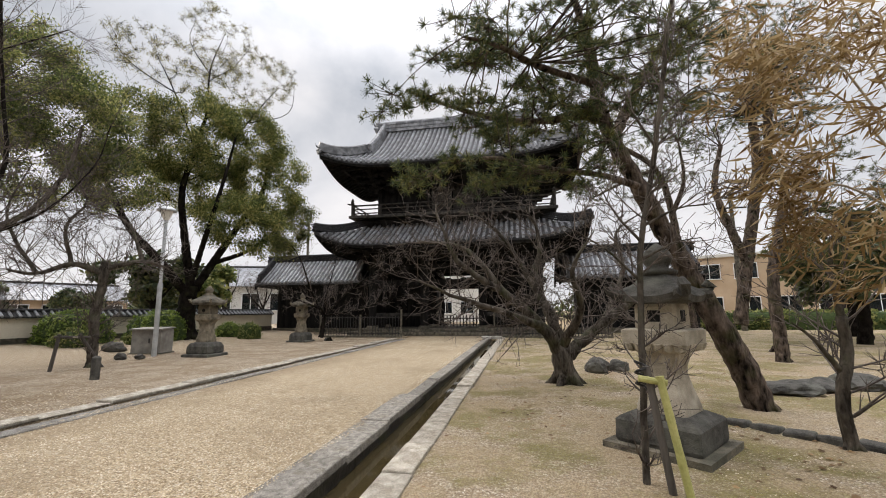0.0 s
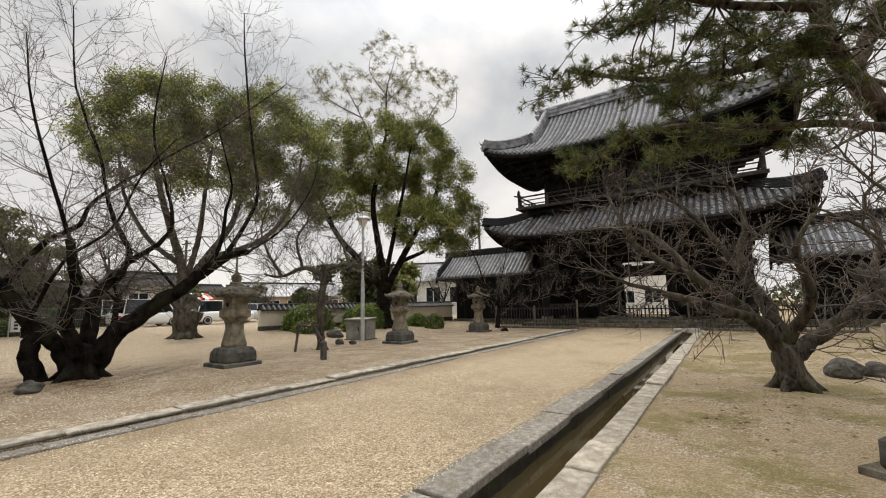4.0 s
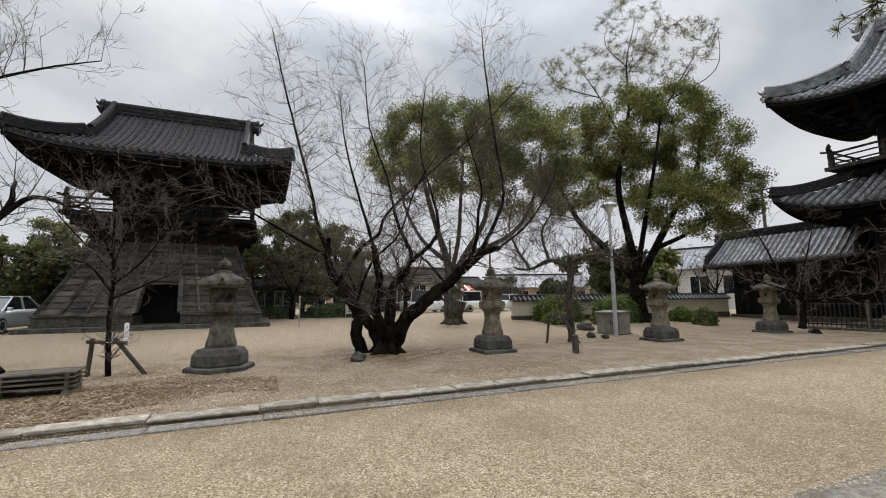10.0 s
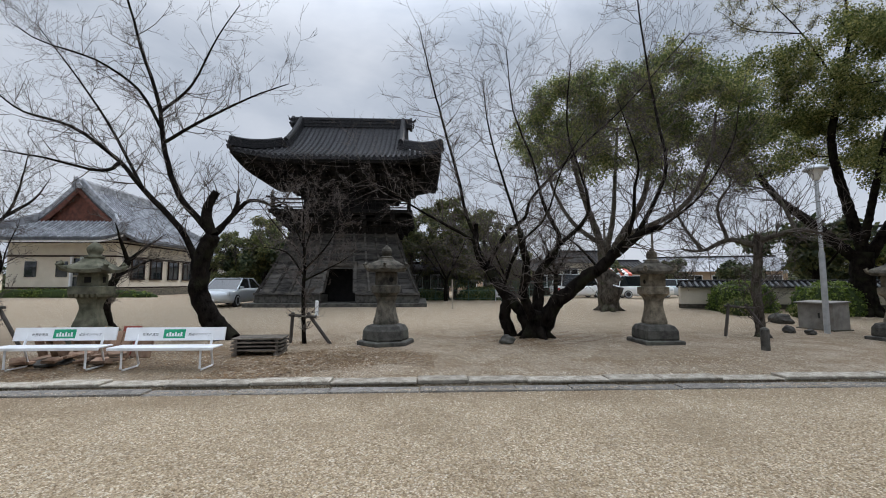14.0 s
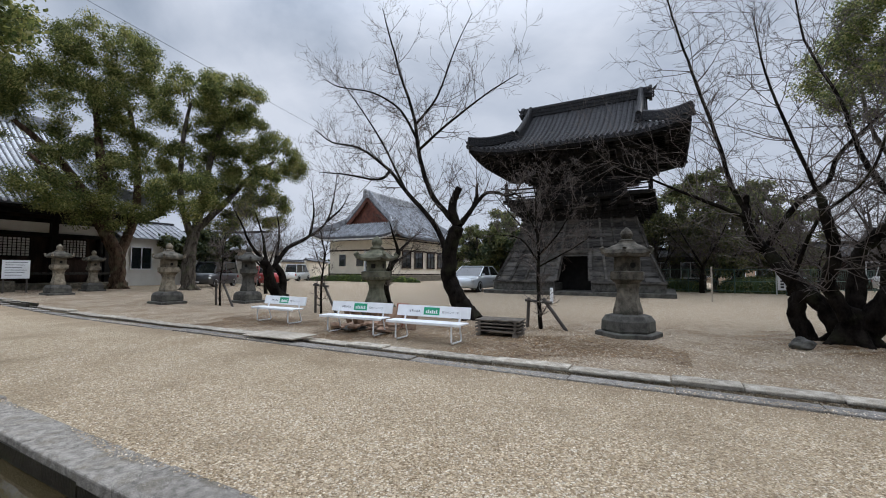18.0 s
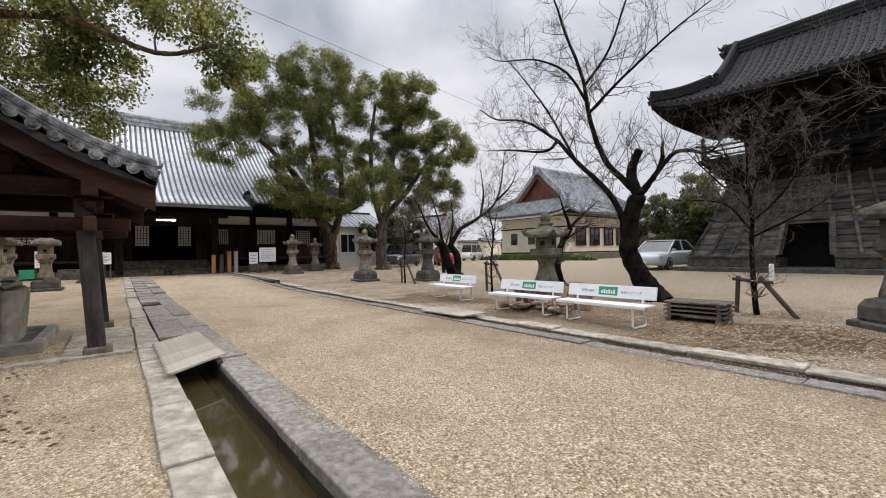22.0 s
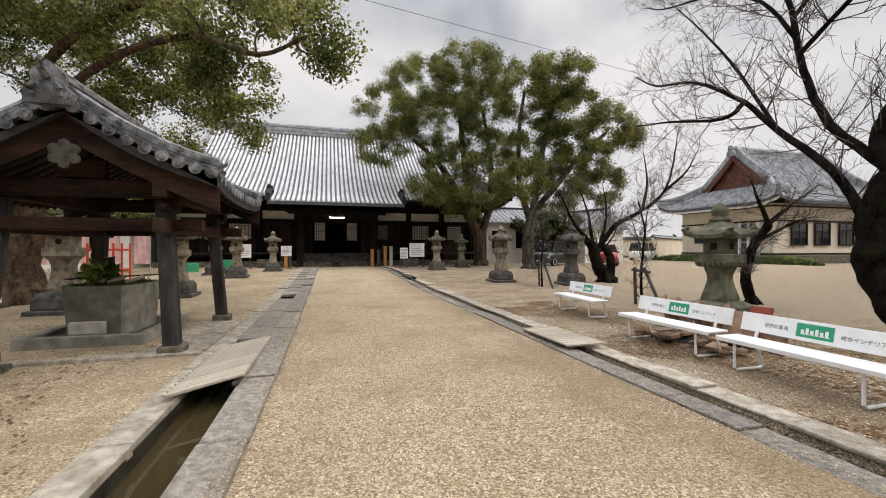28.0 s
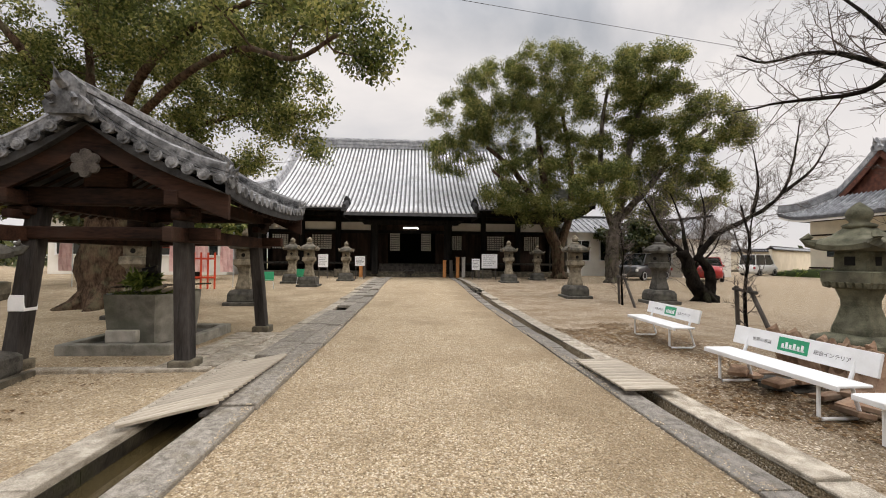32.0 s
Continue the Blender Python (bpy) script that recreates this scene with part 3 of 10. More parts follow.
                    self.ogre(q.x, q.y, q.z - 0.2, (d.x, d.y), height * 0.9, mm)
        if hip:
            dm = min(self.top, (self.a - self.r) if self.gable else self.top)
            for sx in (-1, 1):
                for sy in (-1, 1):
                    pts = []
                    for k in range(9):
                        d = dm * (1 - k / 8)
                        pts.append(Vector((sx * (self.a - d), sy * (self.b - d), self.z(d, d) + 0.14)))
                    self.capped(pts, size * 0.5, mm)
                    self.ogre(pts[-1].x, pts[-1].y, pts[-1].z - 0.22, (sx * 0.7, sy * 0.7), height * 0.85, mm)

    def capped(self, pts, w, mm):
        """A stacked ridge that runs down the roof: two courses of flat tiles under a round cap."""
        bm = B()
        for k in range(3):
            prev = None
            ww = w * (1.0 - 0.12 * k)
            for i, q in enumerate(pts):
                d = (pts[min(i + 1, len(pts) - 1)] - pts[max(i - 1, 0)]).normalized()
                a = d.cross(Vector((0, 0, 1))).normalized() * ww
                lo, hi = Vector((0, 0, w * 0.7 * k - w * 0.5)), Vector((0, 0, w * 0.7 * (k + 1) - w * 0.5 - 0.01))
                ring = [bm.verts.new(q + t) for t in (a + lo, a + hi, hi - a, lo - a)]
                if prev:
                    for t in range(4):
                        bm.faces.new((prev[t], prev[(t + 1) % 4], ring[(t + 1) % 4], ring[t]))
                prev = ring
            bm.faces.new(prev)
        tube(bm, [q + Vector((0, 0, w * 1.75)) for q in pts], w * 0.75, 7)
        part("hip_ridge", bm, mm, self.p)

    def ogre(self, x, y, z, d, s, mm):
        """An end tile: a thick shield with scrolls and a horn."""
        a = math.atan2(d[1], d[0])
        M = Matrix.Translation((x, y, z)) @ Matrix.Rotation(a, 4, "Z")
        bm = B()
        prof = ((-0.42, 0), (-0.5, 0.25), (-0.3, 0.45), (-0.33, 0.7), (-0.16, 0.88), (0, 1.0), (0.16, 0.88), (0.33, 0.7), (0.3, 0.45), (0.5, 0.25), (0.42, 0))
        f = [bm.verts.new((0.1 * s, p * s, q * s)) for p, q in prof]
        k = [bm.verts.new((-0.1 * s, p * s, q * s)) for p, q in prof]
        bm.faces.new(f)
        bm.faces.new(k[::-1])
        for i in range(len(prof)):
            j = (i + 1) % len(prof)
            bm.faces.new((f[i], k[i], k[j], f[j]))
        for sg in (-1, 1):
            tube(bm, [(0.14 * s, sg * 0.25 * s, 0.2 * s), (0.2 * s, sg * 0.3 * s, 0.32 * s), (0.16 * s, sg * 0.2 * s, 0.42 * s)], 0.07 * s, 6)
        tube(bm, [(0.12 * s, 0, 0.62 * s), (0.3 * s, 0, 0.75 * s), (0.45 * s, 0, 1.02 * s)], [0.11 * s, 0.09 * s, 0.03 * s], 6)
        bmesh.ops.transform(bm, matrix=M, verts=bm.verts)
        part("end_tile", bm, mm, self.p)

    def gables(self, mm, z_in=0.3):
        """Gable walls and barge boards at both ends of the ridge."""
        dg = self.a - self.r
        for sg in (-1, 1):
            bm = B()
            n = 10
            xin = sg * (self.r - 0.3)
            lo = self.z(dg, 99) - 0.1
            vs = [bm.verts.new((xin, -self.b + dg + (2 * (self.b - dg)) * i / n, max(lo, self.z(self.b - abs(-self.b + dg + (2 * (self.b - dg)) * i / n), 99) - 0.1))) for i in range(n + 1)]
            vb = [bm.verts.new((xin, v.co.y, lo - 0.2)) for v in vs]
            for i in range(n):
                bm.faces.new((vs[i], vs[i + 1], vb[i + 1], vb[i]))
            part("gable_wall", bm, mm, self.p)
            for fs in (-1, 1):
                pts = [Vector((sg * self.r, fs * (self.b - d), self.z(d, 99) - 0.22)) for d in [dg + (self.b - dg) * k / 8 for k in range(9)]]
                bm = B()
                prev = None
                for q in pts:
                    ring = [bm.verts.new(q + Vector((ux, 0, uz))) for ux, uz in ((0.06, 0.16), (0.06, -0.22), (-0.06, -0.22), (-0.06, 0.16))]
                    if prev:
                        for t in range(4):
                            bm.faces.new((prev[t], prev[(t + 1) % 4], ring[(t + 1) % 4], ring[t]))
                    prev = ring
                part("barge_board", bm, mm, self.p)

    def eaves(self, inset, drop, wood, faces=(0, 1, 3), spacing=0.42):
        """Rafters under the eaves, from the wall plate out to the edge, and the eave boards."""
        for face in faces:
            side = face in (1, 3)
            half = self.b if side else self.a
            k = int((half - 0.15) / spacing)
            for i in range(-k, k + 1):
                bm = B()
                s = i * spacing
                dm = min(inset, max(0.35, half - abs(s)))
                o = self.point(s, 0.12, face) - Vector((0, 0, 0.24))
                e = self.point(s, dm, face) - Vector((0, 0, 0.30 + drop * dm / inset))
                d = e - o
                a = (Vector((0, 1, 0)) if side else Vector((1, 0, 0))) * 0.05
                u = Vector((0, 0, 0.06))
                f = [bm.verts.new(o + t) for t in (a + u, a - u, -a - u, u - a)]
                g = [bm.verts.new(e + t) for t in (a + u, a - u, -a - u, u - a)]
                bm.faces.new(f)
                for t in range(4):
                    bm.faces.new((f[t], g[t], g[(t + 1) % 4], f[(t + 1) % 4]))
                part("rafter", bm, wood, self.p)
            bm = B()
            n = 24
            prev = None
            for i in range(n + 1):
                s = -half + 2 * half * i / n
                q = self.point(s, 0.06, face) - Vector((0, 0, 0.2))
                dn = self.point(s, 0.06, face) - Vector((0, 0, 0.32))
                inn = self.point(s, min(inset, max(0.1, half - abs(s))), face) - Vector((0, 0, 0.24 + drop * 0.8))
                cur = (bm.verts.new(q), bm.verts.new(dn), bm.verts.new(inn))
                if prev:
                    bm.faces.new((prev[0], prev[1], cur[1], cur[0]))
                    bm.faces.new((prev[0], cur[0], cur[2], prev[2]))
                prev = cur
            part("eave_board", bm, wood, self.p)


# ---- the two-storey gate ----
def bracket_rows(parent, hx, hy, z, wood, tiers=3, step=0.32, faces=(0, 1, 3), spacing=0.9):
    """Stepped bracket arms that carry an eave."""
    for face in faces:
        half = hx if face == 0 else hy
        n = int(2 * half / spacing)
        for i in range(n + 1):
            br = None
            s = -half + 2 * half * i / n
            for k in range(tiers):
                o = step * k
                w, h = 0.13, 0.2
                if face == 0:
                    arm = (s - w, s + w, -hy - o - step, -hy - o + 0.1)
                    tie = (s - 0.4, s + 0.4, -hy - o - step, -hy - o - step + 0.14)
                else:
                    sg = 1 if face == 1 else -1
                    xa, xb = sg * (hx + o - 0.1), sg * (hx + o + step)
                    arm = (min(xa, xb), max(xa, xb), s - w, s + w)
                    tie = (xb - 0.07, xb + 0.07, s - 0.4, s + 0.4)
                ob = part("bracket_arm" if br else "bracket", box(B(), *arm, z + k * 0.3, z + k * 0.3 + h), wood, br or parent)
                br = br or ob
                part("bearing_bar", box(B(), *tie, z + k * 0.3 + h, z + k * 0.3 + h + 0.1), wood, br)
    for k in range(tiers):
        bm = B()
        o = step * (k + 1)
        box(bm, -hx - o, hx + o, -hy - o - 0.02, -hy - o + 0.16, z + k * 0.3 + 0.3, z + k * 0.3 + 0.42)
        for sg in (-1, 1):
            box(bm, sg * (hx + o) - 0.09, sg * (hx + o) + 0.09, -hy - o, hy + o, z + k * 0.3 + 0.305, z + k * 0.3 + 0.415)
        part("bracket_beam", bm, wood, parent)


def balcony(parent, hx, hy, z, wood, h=0.62, tip=0.35):
    bm = B()
    box(bm, -hx, hx, -hy, hy, z - 0.12, z, 0.01)
    part("balcony_floor", bm, wood, parent)
    bm = B()
    box(bm, -hx - 0.12, hx + 0.12, -hy - 0.12, -hy + 0.02, z - 0.2, z - 0.04)
    for sg in (-1, 1):
        box(bm, sg * hx - 0.07, sg * hx + 0.07, -hy, hy, z - 0.2, z - 0.045)
    part("balcony_edge", bm, wood, parent)
    for k, rr in ((h, 0.05), (h * 0.62, 0.035), (h * 0.2, 0.035)):
        bm = B()
        e = 0.3 if k == h else 0.0
        u = tip * 0.4 if k == h else 0.0
        y = -hy + 0.12
        tube(bm, [(-hx - e, y, z + k + u), (-hx + 0.3, y, z + k), (hx - 0.3, y, z + k), (hx + e, y, z + k + u)], rr, 6)
        for sg in (-1, 1):
            x = sg * (hx - 0.12)
            tube(bm, [(x, -hy - e, z + k + u), (x, -hy + 0.3, z + k), (x, hy - 0.3, z + k), (x, hy, z + k)], rr, 6)
        part("rail", bm, wood, parent)
    n = max(2, int(2 * hx / 1.6))
    for i in range(n + 1):
        x = -hx + 0.12 + (2 * hx - 0.24) * i / n
        part("baluster", box(B(), x - 0.05, x + 0.05, -hy + 0.07, -hy + 0.17, z, z + h), wood, parent)
    m = max(2, int(2 * hy / 1.6))
    for sg in (-1, 1):
        for i in range(1, m + 1):
            y = -hy + 0.12 + (2 * hy - 0.24) * i / m
            part("baluster", box(B(), sg * (hx - 0.12) - 0.05, sg * (hx - 0.12) + 0.05, y - 0.05, y + 0.05, z, z + h), wood, parent)
    for sg in (-1, 1):
        bm = B()
        lathe(bm, ((0.09, z), (0.09, z + h + 0.1), (0.12, z + h + 0.14), (0.05, z + h + 0.2), (0.10, z + h + 0.3), (0.02, z + h + 0.45)), 8, 0, sg * (hx - 0.05), -hy + 0.05)
        part("corner_post", bm, wood, parent)


def column(parent, x, y, z0, z1, r, wood, base=True):
    bm = B()
    lathe(bm, ((r * 0.96, z0), (r, z0 + 0.3), (r, z1 - 0.2), (r * 0.9, z1)), 14, 0, x, y)
    part("column", bm, wood, parent)
    if base:
        bm = B()
        lathe(bm, ((r * 1.6, z0 - 0.22), (r * 1.6, z0 - 0.1), (r * 1.25, z0)), 14, 0, x, y)
        part("column_base", bm, STONE, parent)


def temple_gate():
    g = thing("temple_gate", -3.75, 27.3, 0, 0, "two-storey black timber temple gate with grey tiled roofs", "gate")
    bm = B()
    box(bm, -6.2, 6.2, -3.6, 3.6, 0, 0.22, 0.03)
    box(bm, -5.6, 5.6, -3.2, 3.2, 0.22, 0.38, 0.03)
    part("stone_plinth", bm, STONE, g)
    for y in (-2.6, 0.0, 2.6):
        for x in (-5.0, -1.75, 1.75, 5.0):
            column(g, x, y, 0.55, 5.0, 0.24, WOOD_BLACK)
    for y in (-2.6, 0, 2.6):
        for z in (2.95, 3.9, 4.7):
            bm = B()
            box(bm, -5.4, 5.4, y - 0.12, y + 0.12, z, z + 0.32, 0.02)
            part("tie_beam", bm, WOOD_BLACK, g)
    for sg in (-1, 1):
        bm = B()
        box(bm, sg * 5.0 - 0.07, sg * 5.0 + 0.07, -2.6, 2.6, 0.38, 5.2)
        part("side_wall", bm, WOOD_BLACK, g)
        for k in range(2):
            bm = B()
            y = 0.0 if k == 0 else 2.6
            box(bm, min(sg * 1.75, sg * 5.0), max(sg * 1.75, sg * 5.0), y - 0.05, y + 0.05, 0.38, 3.9)
            part("panel_wall", bm, WOOD_BLACK, g)
        bm = B()
        box(bm, min(sg * 1.75, sg * 4.9), max(sg * 1.75, sg * 4.9), -2.66, -2.56, 1.1, 1.3)
        part("cross_rail", bm, WOOD_GREY, g)
        # open door leaf, folded back
        bm = B()
        box(bm, sg * 1.62 - 0.05, sg * 1.62 + 0.05, 0.1, 1.75, 0.45, 2.9)
        for z in (0.6, 1.4, 2.2):
            box(bm, sg * 1.62 - 0.08, sg * 1.62 + 0.08, 0.1, 1.75, z, z + 0.14)
        part("door_leaf", bm, WOOD_BLACK, g)
    bm = B()
    box(bm, -5.4, 5.4, -3.0, 3.0, 5.0, 5.15)
    part("ceiling_boards", bm, WOOD_BLACK, g)
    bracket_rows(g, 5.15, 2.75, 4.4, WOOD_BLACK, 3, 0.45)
    low = Roof(g, 7.65, 5.3, 7.0, 5.22, 3.6, 0.2, 0.8, 3.4, 0.3, 0.08, TILE_GATE, TILE_PAN_DARK, gable=False, top=2.4)
    low.build((0, 1, 2, 3), (0, 1, 3))
    dm = 2.4
    for sx in (-1, 1):
        for sy in (-1, 1):
            pts = [Vector((sx * (7.65 - dm * (1 - k / 8)), sy * (5.3 - dm * (1 - k / 8)), low.z(dm * (1 - k / 8), dm * (1 - k / 8)) + 0.12)) for k in range(9)]
            low.capped(pts, 0.16, TILE_DARK)
            low.ogre(pts[-1].x, pts[-1].y, pts[-1].z - 0.15, (sx * 0.7, sy * 0.7), 0.42, TILE_DARK)
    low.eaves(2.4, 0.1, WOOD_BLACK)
    bm = B()
    box(bm, -5.3, 5.3, -2.95, 2.95, 6.45, 6.95)
    part("upper_sill", bm, WOOD_BLACK, g)
    bracket_rows(g, 5.0, 2.7, 6.2, WOOD_BLACK, 2, 0.3)
    balcony(g, 6.05, 3.75, 7.2, WOOD_GREY, 0.62)
    bm = B()
    box(bm, -4.65, 4.65, -2.35, 2.35, 7.1, 9.9)
    part("upper_wall", bm, WOOD_BLACK, g)
    for x in (-4.65, -1.6, 1.6, 4.65):
        column(g, x, -2.4, 7.2, 9.6, 0.17, WOOD_BLACK, False)
    for x0, x1 in ((-1.3, -0.04), (0.04, 1.3)):
        bm = B()
        box(bm, x0, x1, -2.46, -2.38, 7.3, 9.1)
        for z in (7.3, 8.0, 9.0):
            box(bm, x0, x1, -2.49, -2.36, z, z + 0.1)
        part("shutter", bm, WOOD_GREY, g)
    for z in (7.3, 9.15):
        bm = B()
        box(bm, -4.8, 4.8, -2.52, -2.3, z, z + 0.2)
        part("tie_beam", bm, WOOD_BLACK, g)
    bracket_rows(g, 4.8, 2.5, 8.75, WOOD_BLACK, 4, 0.42)
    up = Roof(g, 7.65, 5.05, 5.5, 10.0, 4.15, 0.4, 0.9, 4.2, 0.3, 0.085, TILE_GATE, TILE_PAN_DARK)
    up.build((0, 1, 2, 3), (0, 1, 3))
    up.ridges(0.42, 0.65, mm=TILE_GATE)
    up.gables(WOOD_BLACK)
    up.eaves(2.6, 0.25, WOOD_BLACK)
    # side house that joins the gate
    for sg in (-1, 1):
        h = thing("gate_side_house", -3.75 + sg * 10.3, 28.4, 0, 0, "low black timber wing with a grey tiled gable roof", "building", "wings of the gate")
        bm = B()
        box(bm, -2.9, 4.0, -0.9, 0.9, 0, 3.4)
        part("wall", bm, WOOD_BLACK, h)
        bm = B()
        box(bm, -3.1, 4.1, -1.1, 1.1, 0, 0.3, 0.02)
        part("stone_sill", bm, STONE, h)
        rr = Roof(h, 4.0, 2.0, 4.0, 3.42, 1.75, 0.15, 0.1, 1.5, 0.3, 0.075)
        rr.build((0, 2), (0,))
        rr.ridges(0.3, 0.4, hip=False, descending=True)
        rr.eaves(1.0, 0.1, WOOD_BLACK, (0,))
        rr.gables(WOOD_BLACK)


def iron_fence(x0, x1, y, h, label):
    f = thing("iron_fence", x0, y, 0, 0, label, "fence", "fences before the gate")
    L = x1 - x0
    bm = B()
    box(bm, 0, L, -0.12, 0.12, 0, 0.1, 0.02)
    part("stone_base", bm, STONE, f)
    for z in (0.2, h - 0.1):
        bm = B()
        box(bm, 0, L, -0.025, 0.025, z, z + 0.05)
        part("rail", bm, IRON, f)
    bm = B()
    tube(bm, [(0, 0, 0.1), (0, 0, h)], 0.018, 6)
    me = None
    n = int(L / 0.16)
    for i in range(n + 1):
        if me is None:
            ob = part("bar", bm, IRON, f)
            me = ob.data
        else:
            share("bar", me, f, pose(L * i / n, 0, 0))
    for i in range(3):
        bm = B()
        box(bm, L * i / 2 - 0.04, L * i / 2 + 0.04, -0.04, 0.04, 0, h + (0.35 if i == 2 else 0.08))
        part("post", bm, STONE, f)


temple_gate()
iron_fence(-10.9, -6.2, 22.2, 1.15, "dark iron bar fence on a stone sill before the gate")
iron_fence(-1.2, 4.6, 22.4, 1.15, "dark iron bar fence on a stone sill before the gate")


def low_picket():
    f = thing("picket_gate", -3.75, 27.4, 0.38, 0, "low black wooden picket barrier closing the gate passage", "fence")
    for z in (0.12, 0.5):
        bm = B()
        box(bm, -1.55, 1.55, -0.03, 0.03, z, z + 0.07)
        part("rail", bm, WOOD_BLACK, f)
    for i in range(15):
        bm = B()
        x = -1.5 + 3.0 * i / 14
        box(bm, x - 0.035, x + 0.035, -0.06, -0.03, 0.02, 0.72)
        part("picket", bm, WOOD_BLACK, f)


low_picket()


# ---- the bell tower ----
def bell_tower():
    t = thing("bell_tower", -25.0, -4.05, 0.28, 90, "black boarded bell tower with flared skirt and dark tiled roof", "bell tower")
    bm = B()
    box(bm, -4.55, 4.55, -4.1, 4.1, -0.3, 0.18, 0.03)
    part("stone_step", bm, STONE_DARK, t)
    for x0, x1 in ((-4.15, -0.85), (0.9, 4.15)):
        part("stone_base", box(B(), x0, x1, -3.6, 3.6, 0.18, 0.58, 0.03), STONE_DARK, t)
    for x0, x1 in ((-4.2, -0.85), (0.9, 4.2)):
        part("sill_beam", box(B(), x0, x1, -3.66, -3.3, 0.58, 0.7, 0.01), WOOD_TOWER, t)
    # flared skirt, four sides of lapped boards, with a doorway in the front one
    zb, zt, hb, ht, db, dt = 0.7, 3.95, 3.95, 2.75, 3.45, 2.1

    def prof(u):
        return (1 - u) ** 1.25

    def sk(face, s, u, out=0.0):
        k = prof(u)
        hx, hy = ht + (hb - ht) * k + out, dt + (db - dt) * k + out
        z = zb + (zt - zb) * u
        if face == 0:
            return Vector((s * hx, -hy, z))
        if face == 1:
            return Vector((hx, s * hy, z))
        if face == 2:
            return Vector((-s * hx, hy, z))
        return Vector((-hx, -s * hy, z))

    nb = 13
    for face in range(4):
        for j in range(nb):
            u0, u1 = j / nb, (j + 1) / nb
            spans = [(-1, 1)]
            if face == 0 and u1 <= 0.46:
                spans = [(-1, -0.2), (0.22, 1)]
            for a, b in spans:
                bm = B()
                pts = [sk(face, a, u0, 0.05), sk(face, b, u0, 0.05), sk(face, b, u1, 0.0), sk(face, a, u1, 0.0)]
                inn = [sk(face, a, u0, -0.04), sk(face, b, u0, -0.04), sk(face, b, u1, -0.06), sk(face, a, u1, -0.06)]
                f = [bm.verts.new(p) for p in pts]
                g = [bm.verts.new(p) for p in inn]
                bm.faces.new(f)
                bm.faces.new(g[::-1])
                for i in range(4):
                    bm.faces.new((f[i], g[i], g[(i + 1) % 4], f[(i + 1) % 4]))
                part("board", bm, WOOD_TOWER, t)
        for i in range(11):
            s = -1 + 2 * i / 10
            lo = 0.46 if (face == 0 and abs(s) < 0.19) else 0.0
            bm = B()
            prev = None
            for k in range(7):
                u = lo + (1 - lo) * k / 6
                c = sk(face, s, u, 0.07)
                n = (Vector((1, 0, 0)) if face in (0, 2) else Vector((0, 1, 0))) * 0.05
                ou = sk(face, s, u, 0.13)
                ring = [bm.verts.new(p) for p in (c - n, ou - n, ou + n, c + n)]
                if prev:
                    for q in range(4):
                        bm.faces.new((prev[q], prev[(q + 1) % 4], ring[(q + 1) % 4], ring[q]))
                prev = ring
            part("batten", bm, WOOD_TOWER, t)
    for s in (-0.2, 0.22):
        bm = B()
        prev = None
        for u in (0.0, 0.15, 0.3, 0.46):
            c, o = sk(0, s, u, -0.1), sk(0, s, u, 0.2)
            n = Vector((0.07, 0, 0))
            ring = [bm.verts.new(p) for p in (c - n, o - n, o + n, c + n)]
            if prev:
                for q in range(4):
                    bm.faces.new((prev[q], prev[(q + 1) % 4], ring[(q + 1) % 4], ring[q]))
            prev = ring
        part("door_jamb", bm, WOOD_TOWER, t)
    bm = B()
    a, b = sk(0, -0.24, 0.46), sk(0, 0.26, 0.46)
    box(bm, a.x, b.x, a.y - 0.2, a.y + 0.1, a.z - 0.1, a.z + 0.14)
    part("door_lintel", bm, WOOD_TOWER, t)
    # dark box behind the doorway, painted as the shade inside
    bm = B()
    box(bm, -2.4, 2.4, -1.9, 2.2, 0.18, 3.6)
    part("inner_dark_box", bm, INTERIOR_SHADE, t)
    bm = B()
    box(bm, -2.85, 2.85, -2.2, 2.2, 3.9, 4.25)
    part("girdle_beam", bm, WOOD_BLACK, t)
    bracket_rows(t, 2.7, 2.1, 4.0, WOOD_BLACK, 3, 0.33, (0, 1, 3), 0.7)
    balcony(t, 3.65, 3.1, 5.1, WOOD_BLACK, 0.55)
    bm = B()
    box(bm, -2.2, 2.2, -1.75, 1.75, 5.0, 7.3)
    part("upper_wall", bm, WOOD_BLACK, t)
    for x in (-2.2, -0.75, 0.75, 2.2):
        column(t, x, -1.78, 5.1, 7.2, 0.13, WOOD_BLACK, False)
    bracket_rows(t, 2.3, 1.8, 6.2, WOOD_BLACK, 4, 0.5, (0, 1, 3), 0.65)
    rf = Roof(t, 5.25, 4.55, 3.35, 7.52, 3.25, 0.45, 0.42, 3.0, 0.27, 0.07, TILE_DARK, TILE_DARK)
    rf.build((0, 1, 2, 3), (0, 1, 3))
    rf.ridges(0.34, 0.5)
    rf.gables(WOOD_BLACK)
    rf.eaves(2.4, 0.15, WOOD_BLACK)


bell_tower()


# ---- the main hall ----
WOOD_HALL = mat("dark_brown_hall_board", (0.014, 0.009, 0.007), (0.050, 0.031, 0.023), 4, 0.8, 0.4, 40, (0.018, 0.013, 0.011), 0.5, stretch=(1, 1, 0.2), spec=0.15)


